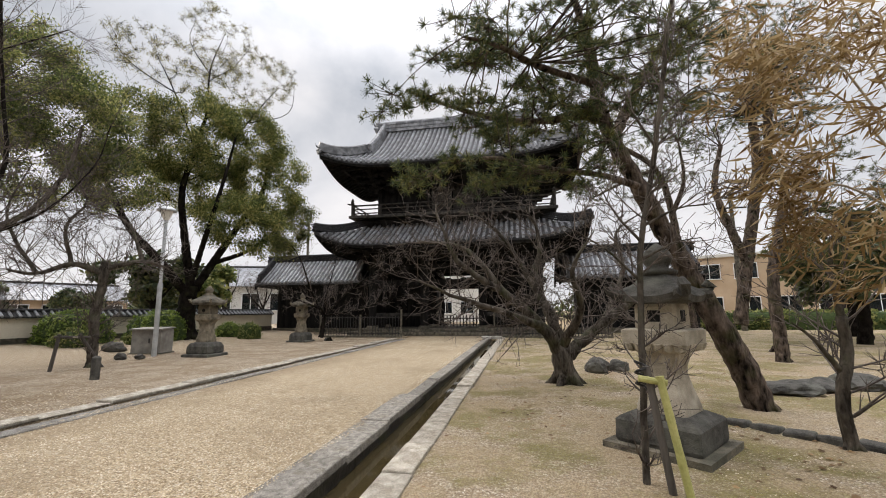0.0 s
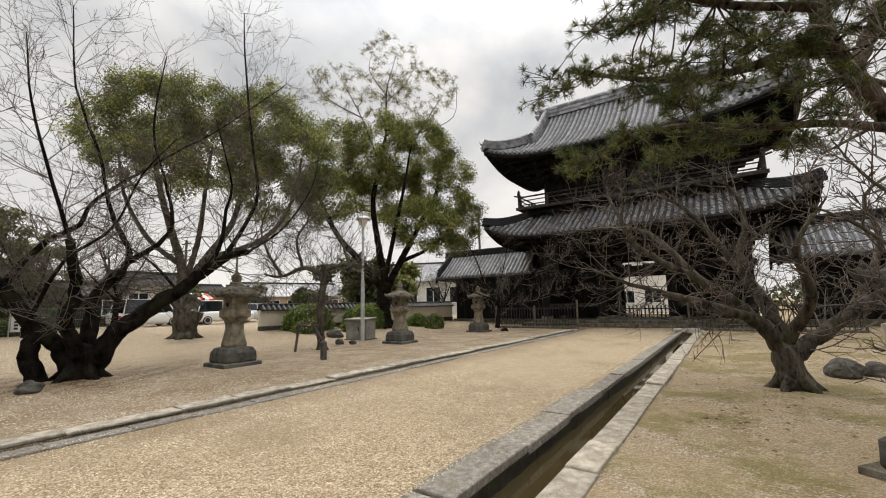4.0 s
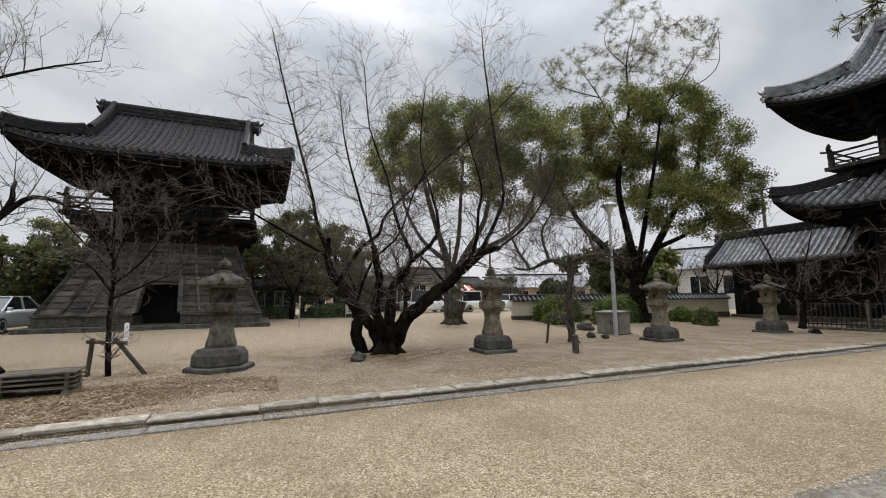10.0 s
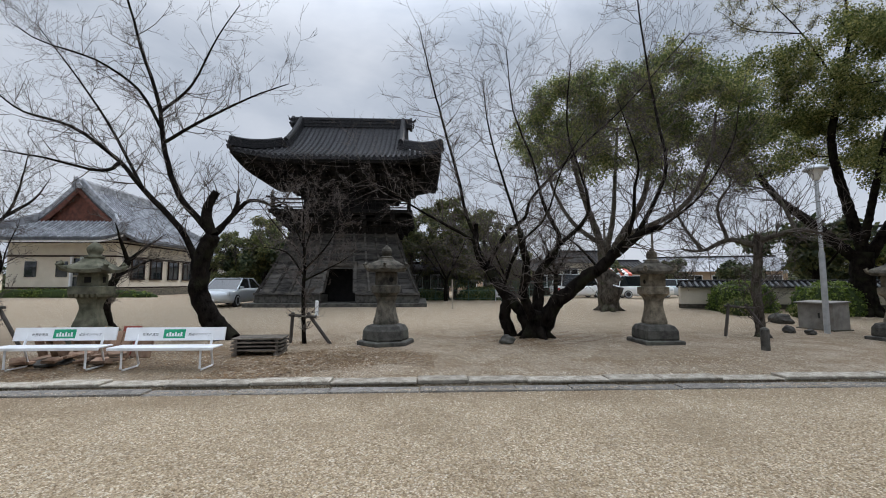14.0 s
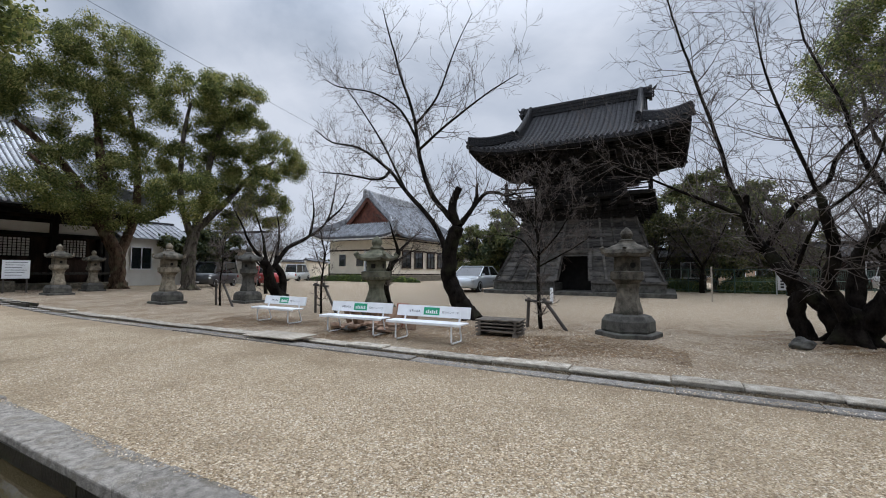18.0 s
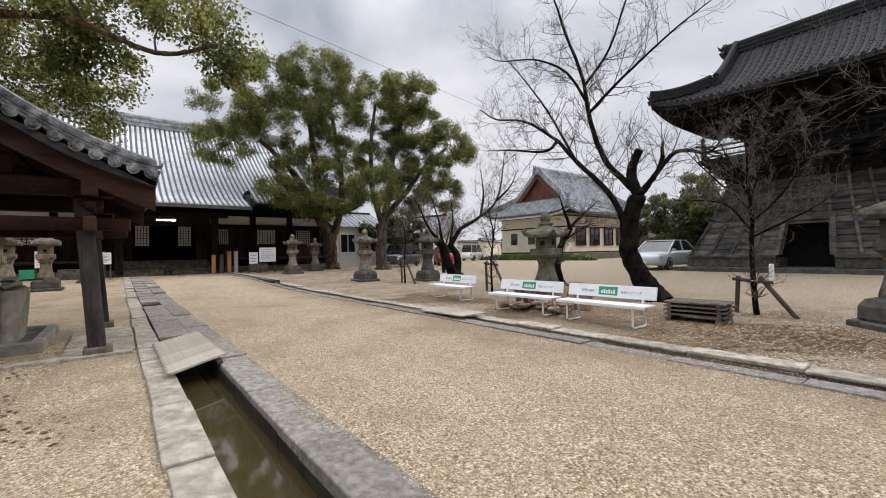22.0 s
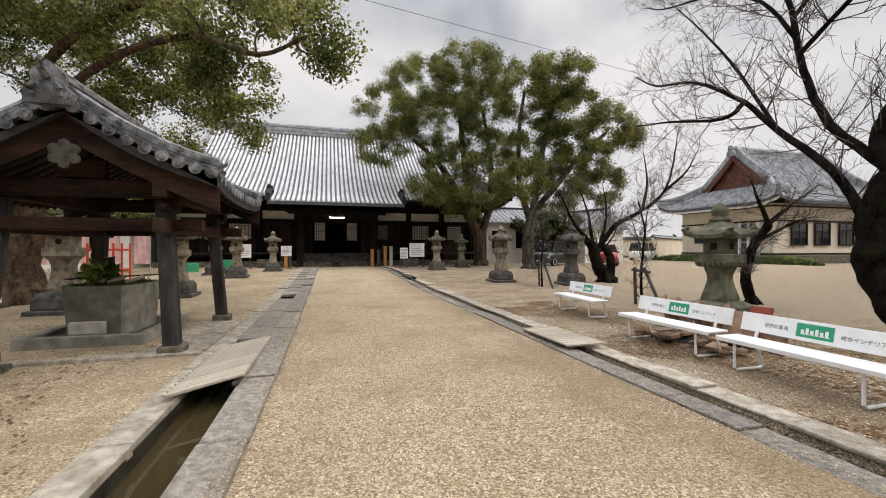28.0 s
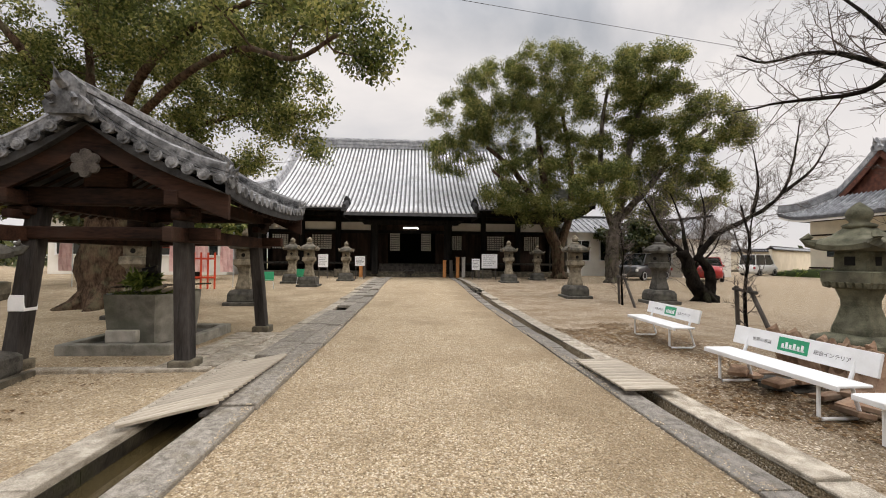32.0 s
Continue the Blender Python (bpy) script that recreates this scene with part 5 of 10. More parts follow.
def vase_lantern(x, y, rz, k, body, dark, label, broad=1.0, tall=1.0):
    """A square lantern on a vase-shaped shaft, with a lotus platform and a broad scrolled cap."""
    L = thing("stone_lantern", x, y, gz(x, y) - 0.01, rz, label, "stone lantern", "stone lanterns of the yard")
    L.scale = (1, 1, tall)
    t4 = math.pi / 4

    def seg(name, prof, m_, chamfer=0.0):
        """A square solid from (half width, height) pairs, its corners cut off."""
        bm = B()
        rings = []
        for w, h in prof:
            w *= 0.75
            c = w * (1 - chamfer)
            rings.append([bm.verts.new((u * k, v * k, h * k)) for u, v in ((w, -c), (w, c), (c, w), (-c, w), (-w, c), (-w, -c), (-c, -w), (c, -w))] if chamfer else [bm.verts.new((u * k, v * k, h * k)) for u, v in ((w, -w), (w, w), (-w, w), (-w, -w))])
        n = len(rings[0])
        for i in range(len(rings) - 1):
            for j in range(n):
                bm.faces.new((rings[i][j], rings[i][(j + 1) % n], rings[i + 1][(j + 1) % n], rings[i + 1][j]))
        bm.faces.new(rings[0][::-1])
        bm.faces.new(rings[-1])
        es = [e for e in bm.edges if e.calc_face_angle(0) > 0.5]
        bmesh.ops.bevel(bm, geom=es, offset=0.014 * k, segments=2, affect="EDGES")
        return part(name, bm, m_, L)

    seg("slab", ((0.64, -0.02), (0.64, 0.08)), STONE, 0.0)
    base = seg("base", ((0.50, 0.08), (0.52, 0.12), (0.52, 0.31), (0.48, 0.345), (0.34, 0.40)), dark, 0.04)
    rnd = random.Random(int(abs(x) * 100))
    for v in base.data.vertices:
        v.co += Vector((rnd.gauss(0, 1), rnd.gauss(0, 1), rnd.gauss(0, 0.5))) * 0.006
    seg("shaft", ((0.315, 0.40), (0.31, 0.46), (0.24, 0.66), (0.205, 0.80), (0.21, 0.88), (0.255, 1.0), (0.26, 1.03)), body, 0.14)
    seg("platform", ((0.27, 1.03), (0.33, 1.07), (0.40, 1.13), (0.405, 1.27), (0.37, 1.285)), body, 0.06)
    for j in range(4):
        for i in range(6):
            bm = B()
            a = -0.235 + i * 0.094
            tube(bm, [(a * k, -0.28 * k, 1.135 * k), (a * k, -0.265 * k, 1.075 * k), (a * k * 0.92, -0.225 * k, 1.045 * k)], [0.042 * k, 0.038 * k, 0.015 * k], 7)
            part("lotus_petal", bm, body, L).matrix_basis = Matrix.Rotation(j * math.pi / 2, 4, "Z")
    seg("fire_box", ((0.265, 1.285), (0.27, 1.31), (0.265, 1.53), (0.25, 1.56)), body, 0.12)
    for j in range(4):
        # near-black panel on the solid stone, its colour standing for window shade
        bm = B()
        box(bm, -0.065 * k, 0.065 * k, -0.2055 * k, -0.18 * k, 1.36 * k, 1.49 * k, 0.012)
        part("dark_window_patch", bm, INTERIOR_SHADE, L).matrix_basis = Matrix.Rotation(j * math.pi / 2, 4, "Z")
    bm = B()
    m = 32
    rings = []
    for r, h, up in ((0.27, 1.56, 0.0), (0.50, 1.575, 0.03), (0.52, 1.64, 0.05), (0.45, 1.70, 0.03), (0.32, 1.78, 0.0), (0.22, 1.86, 0.0), (0.17, 1.90, 0.0)):
        ring = []
        for i in range(m):
            a = 2 * math.pi * i / m
            c = abs(math.cos(2 * (a - t4)))
            rr = r * 0.78 * broad * (0.9 + 0.22 * c ** 4) * (1 + 0.03 * noise.noise((a * 3, h * 7, x)))
            ring.append(bm.verts.new((rr * k * math.cos(a), rr * k * math.sin(a), (h + up * c ** 5) * k)))
        rings.append(ring)
    for i in range(len(rings) - 1):
        for j in range(m):
            bm.faces.new((rings[i][j], rings[i][(j + 1) % m], rings[i + 1][(j + 1) % m], rings[i + 1][j]))
    bm.faces.new(rings[0][::-1])
    bm.faces.new(rings[-1])
    part("cap", bm, dark, L)
    for i in range(4):
        a = t4 + i * math.pi / 2
        c, q = math.cos(a) * k * broad * 0.8, math.sin(a) * k * broad * 0.8
        bm = B()
        tube(bm, [(0.50 * c, 0.50 * q, 1.66 * k), (0.60 * c, 0.60 * q, 1.68 * k), (0.655 * c, 0.655 * q, 1.745 * k), (0.60 * c, 0.60 * q, 1.79 * k), (0.56 * c, 0.56 * q, 1.75 * k)], [0.07 * k, 0.068 * k, 0.055 * k, 0.045 * k, 0.03 * k], 8)
        part("scroll", bm, dark, L)
    bm = B()
    lathe(bm, [(r * k, h * k) for r, h in ((0.17, 1.89), (0.19, 1.93), (0.10, 1.97), (0.13, 2.02), (0.15, 2.09), (0.12, 2.16), (0.05, 2.23), (0.01, 2.26))], 14)
    part("finial", bm, dark, L, "", True)
    return L


vase_lantern(1.76, 5.0, -38, 1.03, STONE_BUFF, STONE_DARK, "pale buff stone lantern with a dark cap and rough base", 1.0, 0.91)
vase_lantern(1.85, -6.7, 10, 0.95, STONE, STONE_DARK, "pale stone lantern on a rough dark base near the pavilion")
vase_lantern(-10.2, -7.57, 12, 1.13, STONE_OLIVE, STONE_OLIVE, "olive lichened stone lantern with a vase shaft behind the benches", 1.12, 0.97)
lantern(-9.6, -17.6, 1, 1.05)
lantern(-12.0, -15.9, 3, 1.05)
lantern(-8.5, -24.5, 1, 1.0)
lantern(-11.0, -27.5, 1, 0.95)
lantern(1.7, -21.7, 1, 1.0)
lantern(3.0, -23.5, 1, 1.0)
lantern(0.6, -25.5, 1, 0.95)
lantern(2.15, -15.45, 1, 1.05)
lantern(3.6, -12.5, 1, 1.1)


# ---- kerbs, channel and gutter ----
def kerb_line(name, x0, x1, y0, y1, top, depth, m, label, length, seed, dz=0.02, shared=False):
    k = thing(name, (x0 + x1) / 2, 0, 0, 0, label, "kerb", kind="structure")
    rnd = random.Random(seed)
    y = y0
    w = abs(x1 - x0)
    while y < y1:
        L = min(length * rnd.uniform(0.7, 1.35), y1 - y)
        bm = B()
        g = gz((x0 + x1) / 2, y + L / 2)
        o = rnd.uniform(-dz, dz)
        box(bm, -w / 2 + rnd.uniform(-0.012, 0.012), w / 2 + rnd.uniform(-0.012, 0.012), 0.006, L - 0.006, -depth, top + o * 0.6, 0.014)
        ob = part("kerb_stone", bm, m, k)
        ob.matrix_basis = pose(0, y, g, rnd.uniform(-0.25, 0.25), rnd.uniform(-1.0, 1.0), rnd.uniform(-0.5, 0.5))
        y += L
    return k


LINING_STONE = mat("dark_lining_stone", (0.012, 0.010, 0.007), (0.042, 0.036, 0.025), 6, 0.5, 0.8, 40, (0.05, 0.055, 0.02), 0.5)


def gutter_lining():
    t = thing("gutter_lining", 0, 0, 0, 0, "dark stone sides and bed of the gutter", "gutter", kind="structure")
    # near-black lining keeps the gap between the kerbs dark
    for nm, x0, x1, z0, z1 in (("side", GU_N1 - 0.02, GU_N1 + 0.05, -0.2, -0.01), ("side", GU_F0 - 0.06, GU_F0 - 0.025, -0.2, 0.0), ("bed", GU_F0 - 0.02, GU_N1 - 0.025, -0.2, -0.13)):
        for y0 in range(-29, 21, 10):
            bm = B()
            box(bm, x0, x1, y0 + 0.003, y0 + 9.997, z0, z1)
            ob = part(nm, bm, LINING_STONE, t)
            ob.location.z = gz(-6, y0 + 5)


kerb_line("channel_kerb", CH_L0, CH_L1, -29, 7.1, 0.06, 0.045, KERB, "long dressed granite kerb stones along the water channel", 1.8, 3)
kerb_line("channel_kerb", CH_L0 + 0.12, CH_L1, 7.1, 22.5, 0.05, 0.045, KERB, "long dressed granite kerb stones along the water channel", 1.8, 4)
kerb_line("channel_kerb", CH_R0, CH_R1, -29, 22.5, 0.045, 0.05, KERB_PALE, "worn pale kerb stones along the water channel", 1.1, 5, 0.03)
kerb_line("gutter_kerb", GU_N0, GU_N1, -29, 21, 0.02, 0.2, KERB_GREY, "flat grey kerb stones beside the gutter", 1.0, 6)
kerb_line("gutter_kerb", GU_F0, GU_F1, -29, 21, 0.045, 0.0, KERB_PALE, "raised pale kerb stones behind the gutter", 0.95, 7, 0.035)


def water_mat():
    m = bpy.data.materials.new("still_channel_water")
    m.use_nodes = True
    nt = m.node_tree
    bs = nt.nodes["Principled BSDF"]
    bs.inputs["Base Color"].default_value = (0.050, 0.037, 0.016, 1)
    bs.inputs["Roughness"].default_value = 0.04
    bs.inputs["IOR"].default_value = 1.75
    n = nt.nodes.new("ShaderNodeTexNoise")
    n.inputs["Scale"].default_value = 3
    bp = nt.nodes.new("ShaderNodeBump")
    bp.inputs["Strength"].default_value, bp.inputs["Distance"].default_value = 0.06, 0.02
    nt.links.new(n.outputs["Fac"], bp.inputs["Height"])
    nt.links.new(bp.outputs[0], bs.inputs["Normal"])
    return m


gutter_lining()
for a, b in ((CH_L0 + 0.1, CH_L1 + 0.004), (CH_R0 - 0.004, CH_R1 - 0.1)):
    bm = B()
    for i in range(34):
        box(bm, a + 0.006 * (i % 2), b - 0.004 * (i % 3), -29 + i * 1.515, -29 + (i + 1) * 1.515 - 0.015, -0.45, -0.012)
    tagged(part("channel_wall", bm, LINING_STONE), "dark wet stone wall of the water channel", "wall", kind="structure")
bm = B()
box(bm, CH_L1 - 0.005, CH_R0 + 0.005, -29, 22.5, -0.3, -0.135)
tagged(part("water", bm, water_mat()), "shallow murky olive water in the stone channel", "water", kind="structure")


def benches():
    b = thing("bench", -7.35, -4.08, 0, 0, "white painted metal bench with lettered backrest", "bench", "white benches by the path")
    L = 1.72
    bm = B()
    box(bm, -0.12, 0.24, -L / 2, L / 2, 0.375, 0.405, 0.01)
    box(bm, 0.22, 0.25, -L / 2, L / 2, 0.35, 0.4, 0.005)
    part("seat", bm, PAINT_WHITE, b)
    bm = B()
    box(bm, -0.015, 0.015, -L / 2, L / 2, -0.115, 0.115, 0.006, Matrix.Translation((-0.2, 0, 0.575)) @ Matrix.Rotation(-0.22, 4, "Y"))
    part("backrest", bm, PAINT_WHITE, b)
    for sg in (-1, 1):
        y = sg * (L / 2 - 0.22)
        bm = B()
        tube(bm, [(-0.22, y, 0.62), (-0.14, y, 0.4), (-0.16, y, 0.36)], 0.02, 8)
        part("back_support", bm, PAINT_WHITE, b)
        bm = B()
        tube(bm, [(0.2, y, 0.37), (0.2, y, 0.05), (0.16, y, 0.02), (-0.2, y, 0.02), (-0.24, y, 0.05), (-0.14, y, 0.36)], 0.018, 8)
        part("leg", bm, PAINT_WHITE, b)
    M = Matrix.Translation((-0.2, 0, 0.575)) @ Matrix.Rotation(-0.22, 4, "Y")
    bm = B()
    box(bm, 0.0155, 0.0185, -0.2, 0.17, -0.075, 0.08, 0, M)
    part("green_plate", bm, PAINT_GREEN, b, "green plate with a white mark")
    bm = B()
    rnd = random.Random(2)
    # the mark as plain white strokes
    for i in range(6):
        y = -0.15 + i * 0.048
        box(bm, 0.0195, 0.0215, y, y + 0.03, -0.045, 0.03 if i % 2 else 0.01, 0, M)
        box(bm, 0.0195, 0.0215, y, y + 0.042, -0.045, -0.03, 0, M)
    part("white_mark", bm, PAINT_WHITE, b)
    for txt, y0 in (("世界の家具", -0.56), ("総合インテリア", 0.23)):
        cu = bpy.data.curves.new("lettering", "FONT")
        cu.body, cu.size = txt, 0.055
        me_ob = new("lettering", cu)
        dg = bpy.context.evaluated_depsgraph_get()
        me = bpy.data.meshes.new_from_object(me_ob.evaluated_get(dg))
        bpy.data.objects.remove(me_ob)
        me.materials.clear()
        me.materials.append(PAINT_INK)
        ob = new("lettering", me)
        ob.parent = b
        ob.matrix_basis = M @ Matrix.Translation((0.0175, y0, -0.03)) @ Matrix(((0, 0, 1, 0), (1, 0, 0, 0), (0, 1, 0, 0), (0, 0, 0, 1)))
    copy_thing(b, pose(-7.42, -6.0, 0, 0, 0, 1.0))
    copy_thing(b, pose(-8.0, -9.2, 0, 0, 0, -3))


benches()


# ---- trees ----
class Wood:
    """Tapered limbs and twigs, gathered as plain lists and made into one mesh."""

    def __init__(self):
        self.v, self.f = [], []

    def limb(self, pts, r0, r1, sides):
        n = len(pts)
        base = len(self.v)
        for i, p in enumerate(pts):
            d = pts[min(i + 1, n - 1)] - pts[max(i - 1, 0)]
            d = d.normalized() if d.length > 1e-6 else Vector((0, 0, 1))
            a = d.cross(Vector((0.83, 0.21, 0.11)))
            if a.length < 0.1:
                a = d.cross(Vector((0, 1, 0)))
            a.normalize()
            b = d.cross(a)
            r = r0 + (r1 - r0) * i / (n - 1)
            for k in range(sides):
                t = 2 * math.pi * k / sides
                o = a * math.cos(t) + b * math.sin(t)
                rr = r
                if sides > 9:
                    g = p + o * r
                    rr = r * (1 + 0.20 * noise.noise(g * (1.1 / r)) + 0.16 * noise.noise(Vector((g.x * 11, g.y * 11, g.z * 5))))
                self.v.append((p + o * rr)[:])
        for i in range(n - 1):
            for k in range(sides):
                j = (k + 1) % sides
                self.f.append((base + i * sides + k, base + i * sides + j, base + (i + 1) * sides + j, base + (i + 1) * sides + k))
        self.f.append(tuple(base + (n - 1) * sides + k for k in range(sides)))

    def part(self, name, material, parent, label=""):
        me = bpy.data.meshes.new(name)
        me.from_pydata(self.v, [], self.f)
        me.polygons.foreach_set("use_smooth", [True] * len(me.polygons))
        me.materials.append(material)
        ob = new(name, me)
        ob.parent = parent
        if label:
            ob["label"] = label
        return ob


def smooth_line(pts, per=4):
    """A Catmull-Rom line through the points."""
    P = [Vector(p) for p in pts]
    P = [P[0] * 2 - P[1]] + P + [P[-1] * 2 - P[-2]]
    out = []
    for i in range(1, len(P) - 2):
        for k in range(per):
            t = k / per
            a, b, c, d = P[i - 1], P[i], P[i + 1], P[i + 2]
            out.append(0.5 * ((2 * b) + (c - a) * t + (2 * a - 5 * b + 4 * c - d) * t * t + (3 * b - a - 3 * c + d) * t ** 3))
    out.append(P[-2])
    return out


def fine_line(line, r):
    """The line cut into short steps, for a knotty trunk."""
    if r < 0.1:
        return line
    out = []
    for a, b in zip(line, line[1:]):
        n = max(1, int((b - a).length / max(0.05, r * 0.35)))
        out += [a + (b - a) * k / n for k in range(n)]
    return out + [line[-1]]


def grow(w, rnd, p, d, length, r, depth, up=0.15, crook=0.19):
    """A side branch that forks into finer twigs."""
    n = 4 if depth else 3
    pts = [p]
    dirs = []
    for i in range(n):
        d = (d + Vector((rnd.gauss(0, crook), rnd.gauss(0, crook), rnd.gauss(0, crook) + up)) * 0.5).normalized()
        dirs.append(d)
        pts.append(pts[-1] + d * (length / n))
    w.limb(pts, r, max(0.003, r * 0.35), 4 if r > 0.02 else 3)
    if depth:
        k = rnd.randint(3, 5)
        for i in range(k):
            j = rnd.randint(1, n)
            side = dirs[j - 1].cross(Vector((rnd.gauss(0, 1), rnd.gauss(0, 1), rnd.gauss(0, 1)))).normalized()
            grow(w, rnd, pts[j], (dirs[j - 1] * 0.75 + side * 0.8).normalized(), length * rnd.uniform(0.35, 0.62), max(0.0032, r * 0.5), depth - 1, up, crook)
    return pts


def roots(w, rnd, r):
    for i in range(6):
        a = i * 1.05 + rnd.uniform(-0.3, 0.3)
        w.limb([Vector((math.cos(a) * q * r, math.sin(a) * q * r, z)) for q, z in ((0.3, r * 1.1), (0.85, r * 0.4), (1.3, r * 0.08), (1.9, -0.08))], r * 0.55, r * 0.2, 8)


def bare_tree(name, base, limbs, label, bark=None, seed=1, every=0.28, twig=1.0, depth=2, up=0.2, group="", root=True):
    """A leafless tree: its limbs, and twigs grown from them."""
    rnd = random.Random(seed)
    t = thing(name, *base, 0, label, "tree", group)
    trunk, tw = Wood(), Wood()
    for r0, r1, pts in limbs:
        line = smooth_line(pts)
        for i in range(1, len(line) - 1):
            line[i] = line[i] + Vector((rnd.gauss(0, 0.3), rnd.gauss(0, 0.3), rnd.gauss(0, 0.3))) * min(0.05, r0 * 0.3)
        trunk.limb(fine_line(line, r0), r0, r1, 16 if r0 > 0.1 else 7)
        run = 0.0
        n = len(line)
        for i in range(1, n):
            run += (line[i] - line[i - 1]).length
            r = r0 + (r1 - r0) * i / (n - 1)
            while run > every and r < 0.13:
                run -= every * rnd.uniform(0.6, 1.4)
                d = (line[i] - line[i - 1]).normalized()
                side = d.cross(Vector((rnd.gauss(0, 1), rnd.gauss(0, 1), rnd.gauss(0, 1)))).normalized()
                grow(tw, rnd, line[i], (d * 0.6 + side).normalized(), twig * rnd.uniform(0.5, 1.2), min(0.016, max(0.0065, r * 0.4)), depth, up)
    if root:
        roots(trunk, rnd, limbs[0][0])
    trunk.part("trunk", bark or BARK_DARK, t)
    tw.part("twig_mass", TWIG, t)["kind"] = "stuff"
    return t


def leaves(name, rnd, clumps, count, size, material, parent, flat=0.7, long=1.7, droop=0.0, label="", lean=(0, 0)):
    """Leaves scattered in round clumps, each a small folded blade of its own."""
    rs = np.random.RandomState(rnd.randint(1, 10 ** 6))
    C, R = np.array([c for c, r in clumps]), np.array([r for c, r in clumps])
    wts = R ** 2 / np.sum(R ** 2)
    idx = rs.choice(len(C), count, p=wts)
    v = rs.normal(size=(count, 3))
    v /= np.linalg.norm(v, axis=1)[:, None]
    rad = R[idx] * rs.uniform(0.1, 1.15, count) ** 0.8
    pos = C[idx] + v * rad[:, None] * np.array((1, 1, flat))
    ax = rs.normal(size=(count, 3)) + v * 0.1
    ax[:, 2] -= droop
    ax[:, 0] += lean[0]
    ax[:, 1] += lean[1]
    ax /= np.linalg.norm(ax, axis=1)[:, None]
    face = rs.normal(size=(count, 3)) * 0.8 + v * 0.7 + np.array((0, 0, 0.4))
    sd = np.cross(ax, face)
    sd /= np.linalg.norm(sd, axis=1)[:, None] + 1e-9
    nm = np.cross(ax, sd)
    s = size * rs.uniform(0.6, 1.3, count)[:, None]
    V = np.empty((count, 4, 3))
    V[:, 0] = pos
    V[:, 1] = pos + ax * s * long * 0.45 + sd * s * 0.5 + nm * s * 0.12
    V[:, 2] = pos + ax * s * long
    V[:, 3] = pos + ax * s * long * 0.45 - sd * s * 0.5 + nm * s * 0.12
    me = bpy.data.meshes.new(name)
    me.vertices.add(count * 4)
    me.vertices.foreach_set("co", V.reshape(-1))
    me.loops.add(count * 4)
    me.loops.foreach_set("vertex_index", np.arange(count * 4, dtype=np.int32))
    me.polygons.add(count)
    me.polygons.foreach_set("loop_start", np.arange(0, count * 4, 4, dtype=np.int32))
    me.update()
    me.materials.append(material)
    ob = new(name, me)
    ob.parent = parent
    ob["kind"] = "stuff"
    if label:
        ob["label"] = label
    return ob


def crown_clumps(rnd, crown, view, per, r, open_under=0.0):
    """Clump centres in the crown's round masses, most of them near the outside."""
    a = radians(view)
    fx, fy = Vector((math.sin(a), -math.cos(a), 0)), Vector((math.cos(a), math.sin(a), 0))
    out = []
    for x, y, z, rx, ry, rz in crown:
        n = max(4, int(per * (rx * ry + rx * rz + ry * rz) / 3))
        for i in range(n):
            v = Vector((rnd.gauss(0, 1), rnd.gauss(0, 1), rnd.gauss(0, 1))).normalized() * (1.1 * rnd.uniform(0.5, 1.0) ** 0.45)
            if v.z < -0.15 and rnd.random() < open_under:
                continue
            out.append((Vector((x, y, z)) + fx * (v.x * rx) + fy * (v.y * ry) + Vector((0, 0, v.z * rz)), r * rnd.uniform(0.6, 1.25)))
    return out


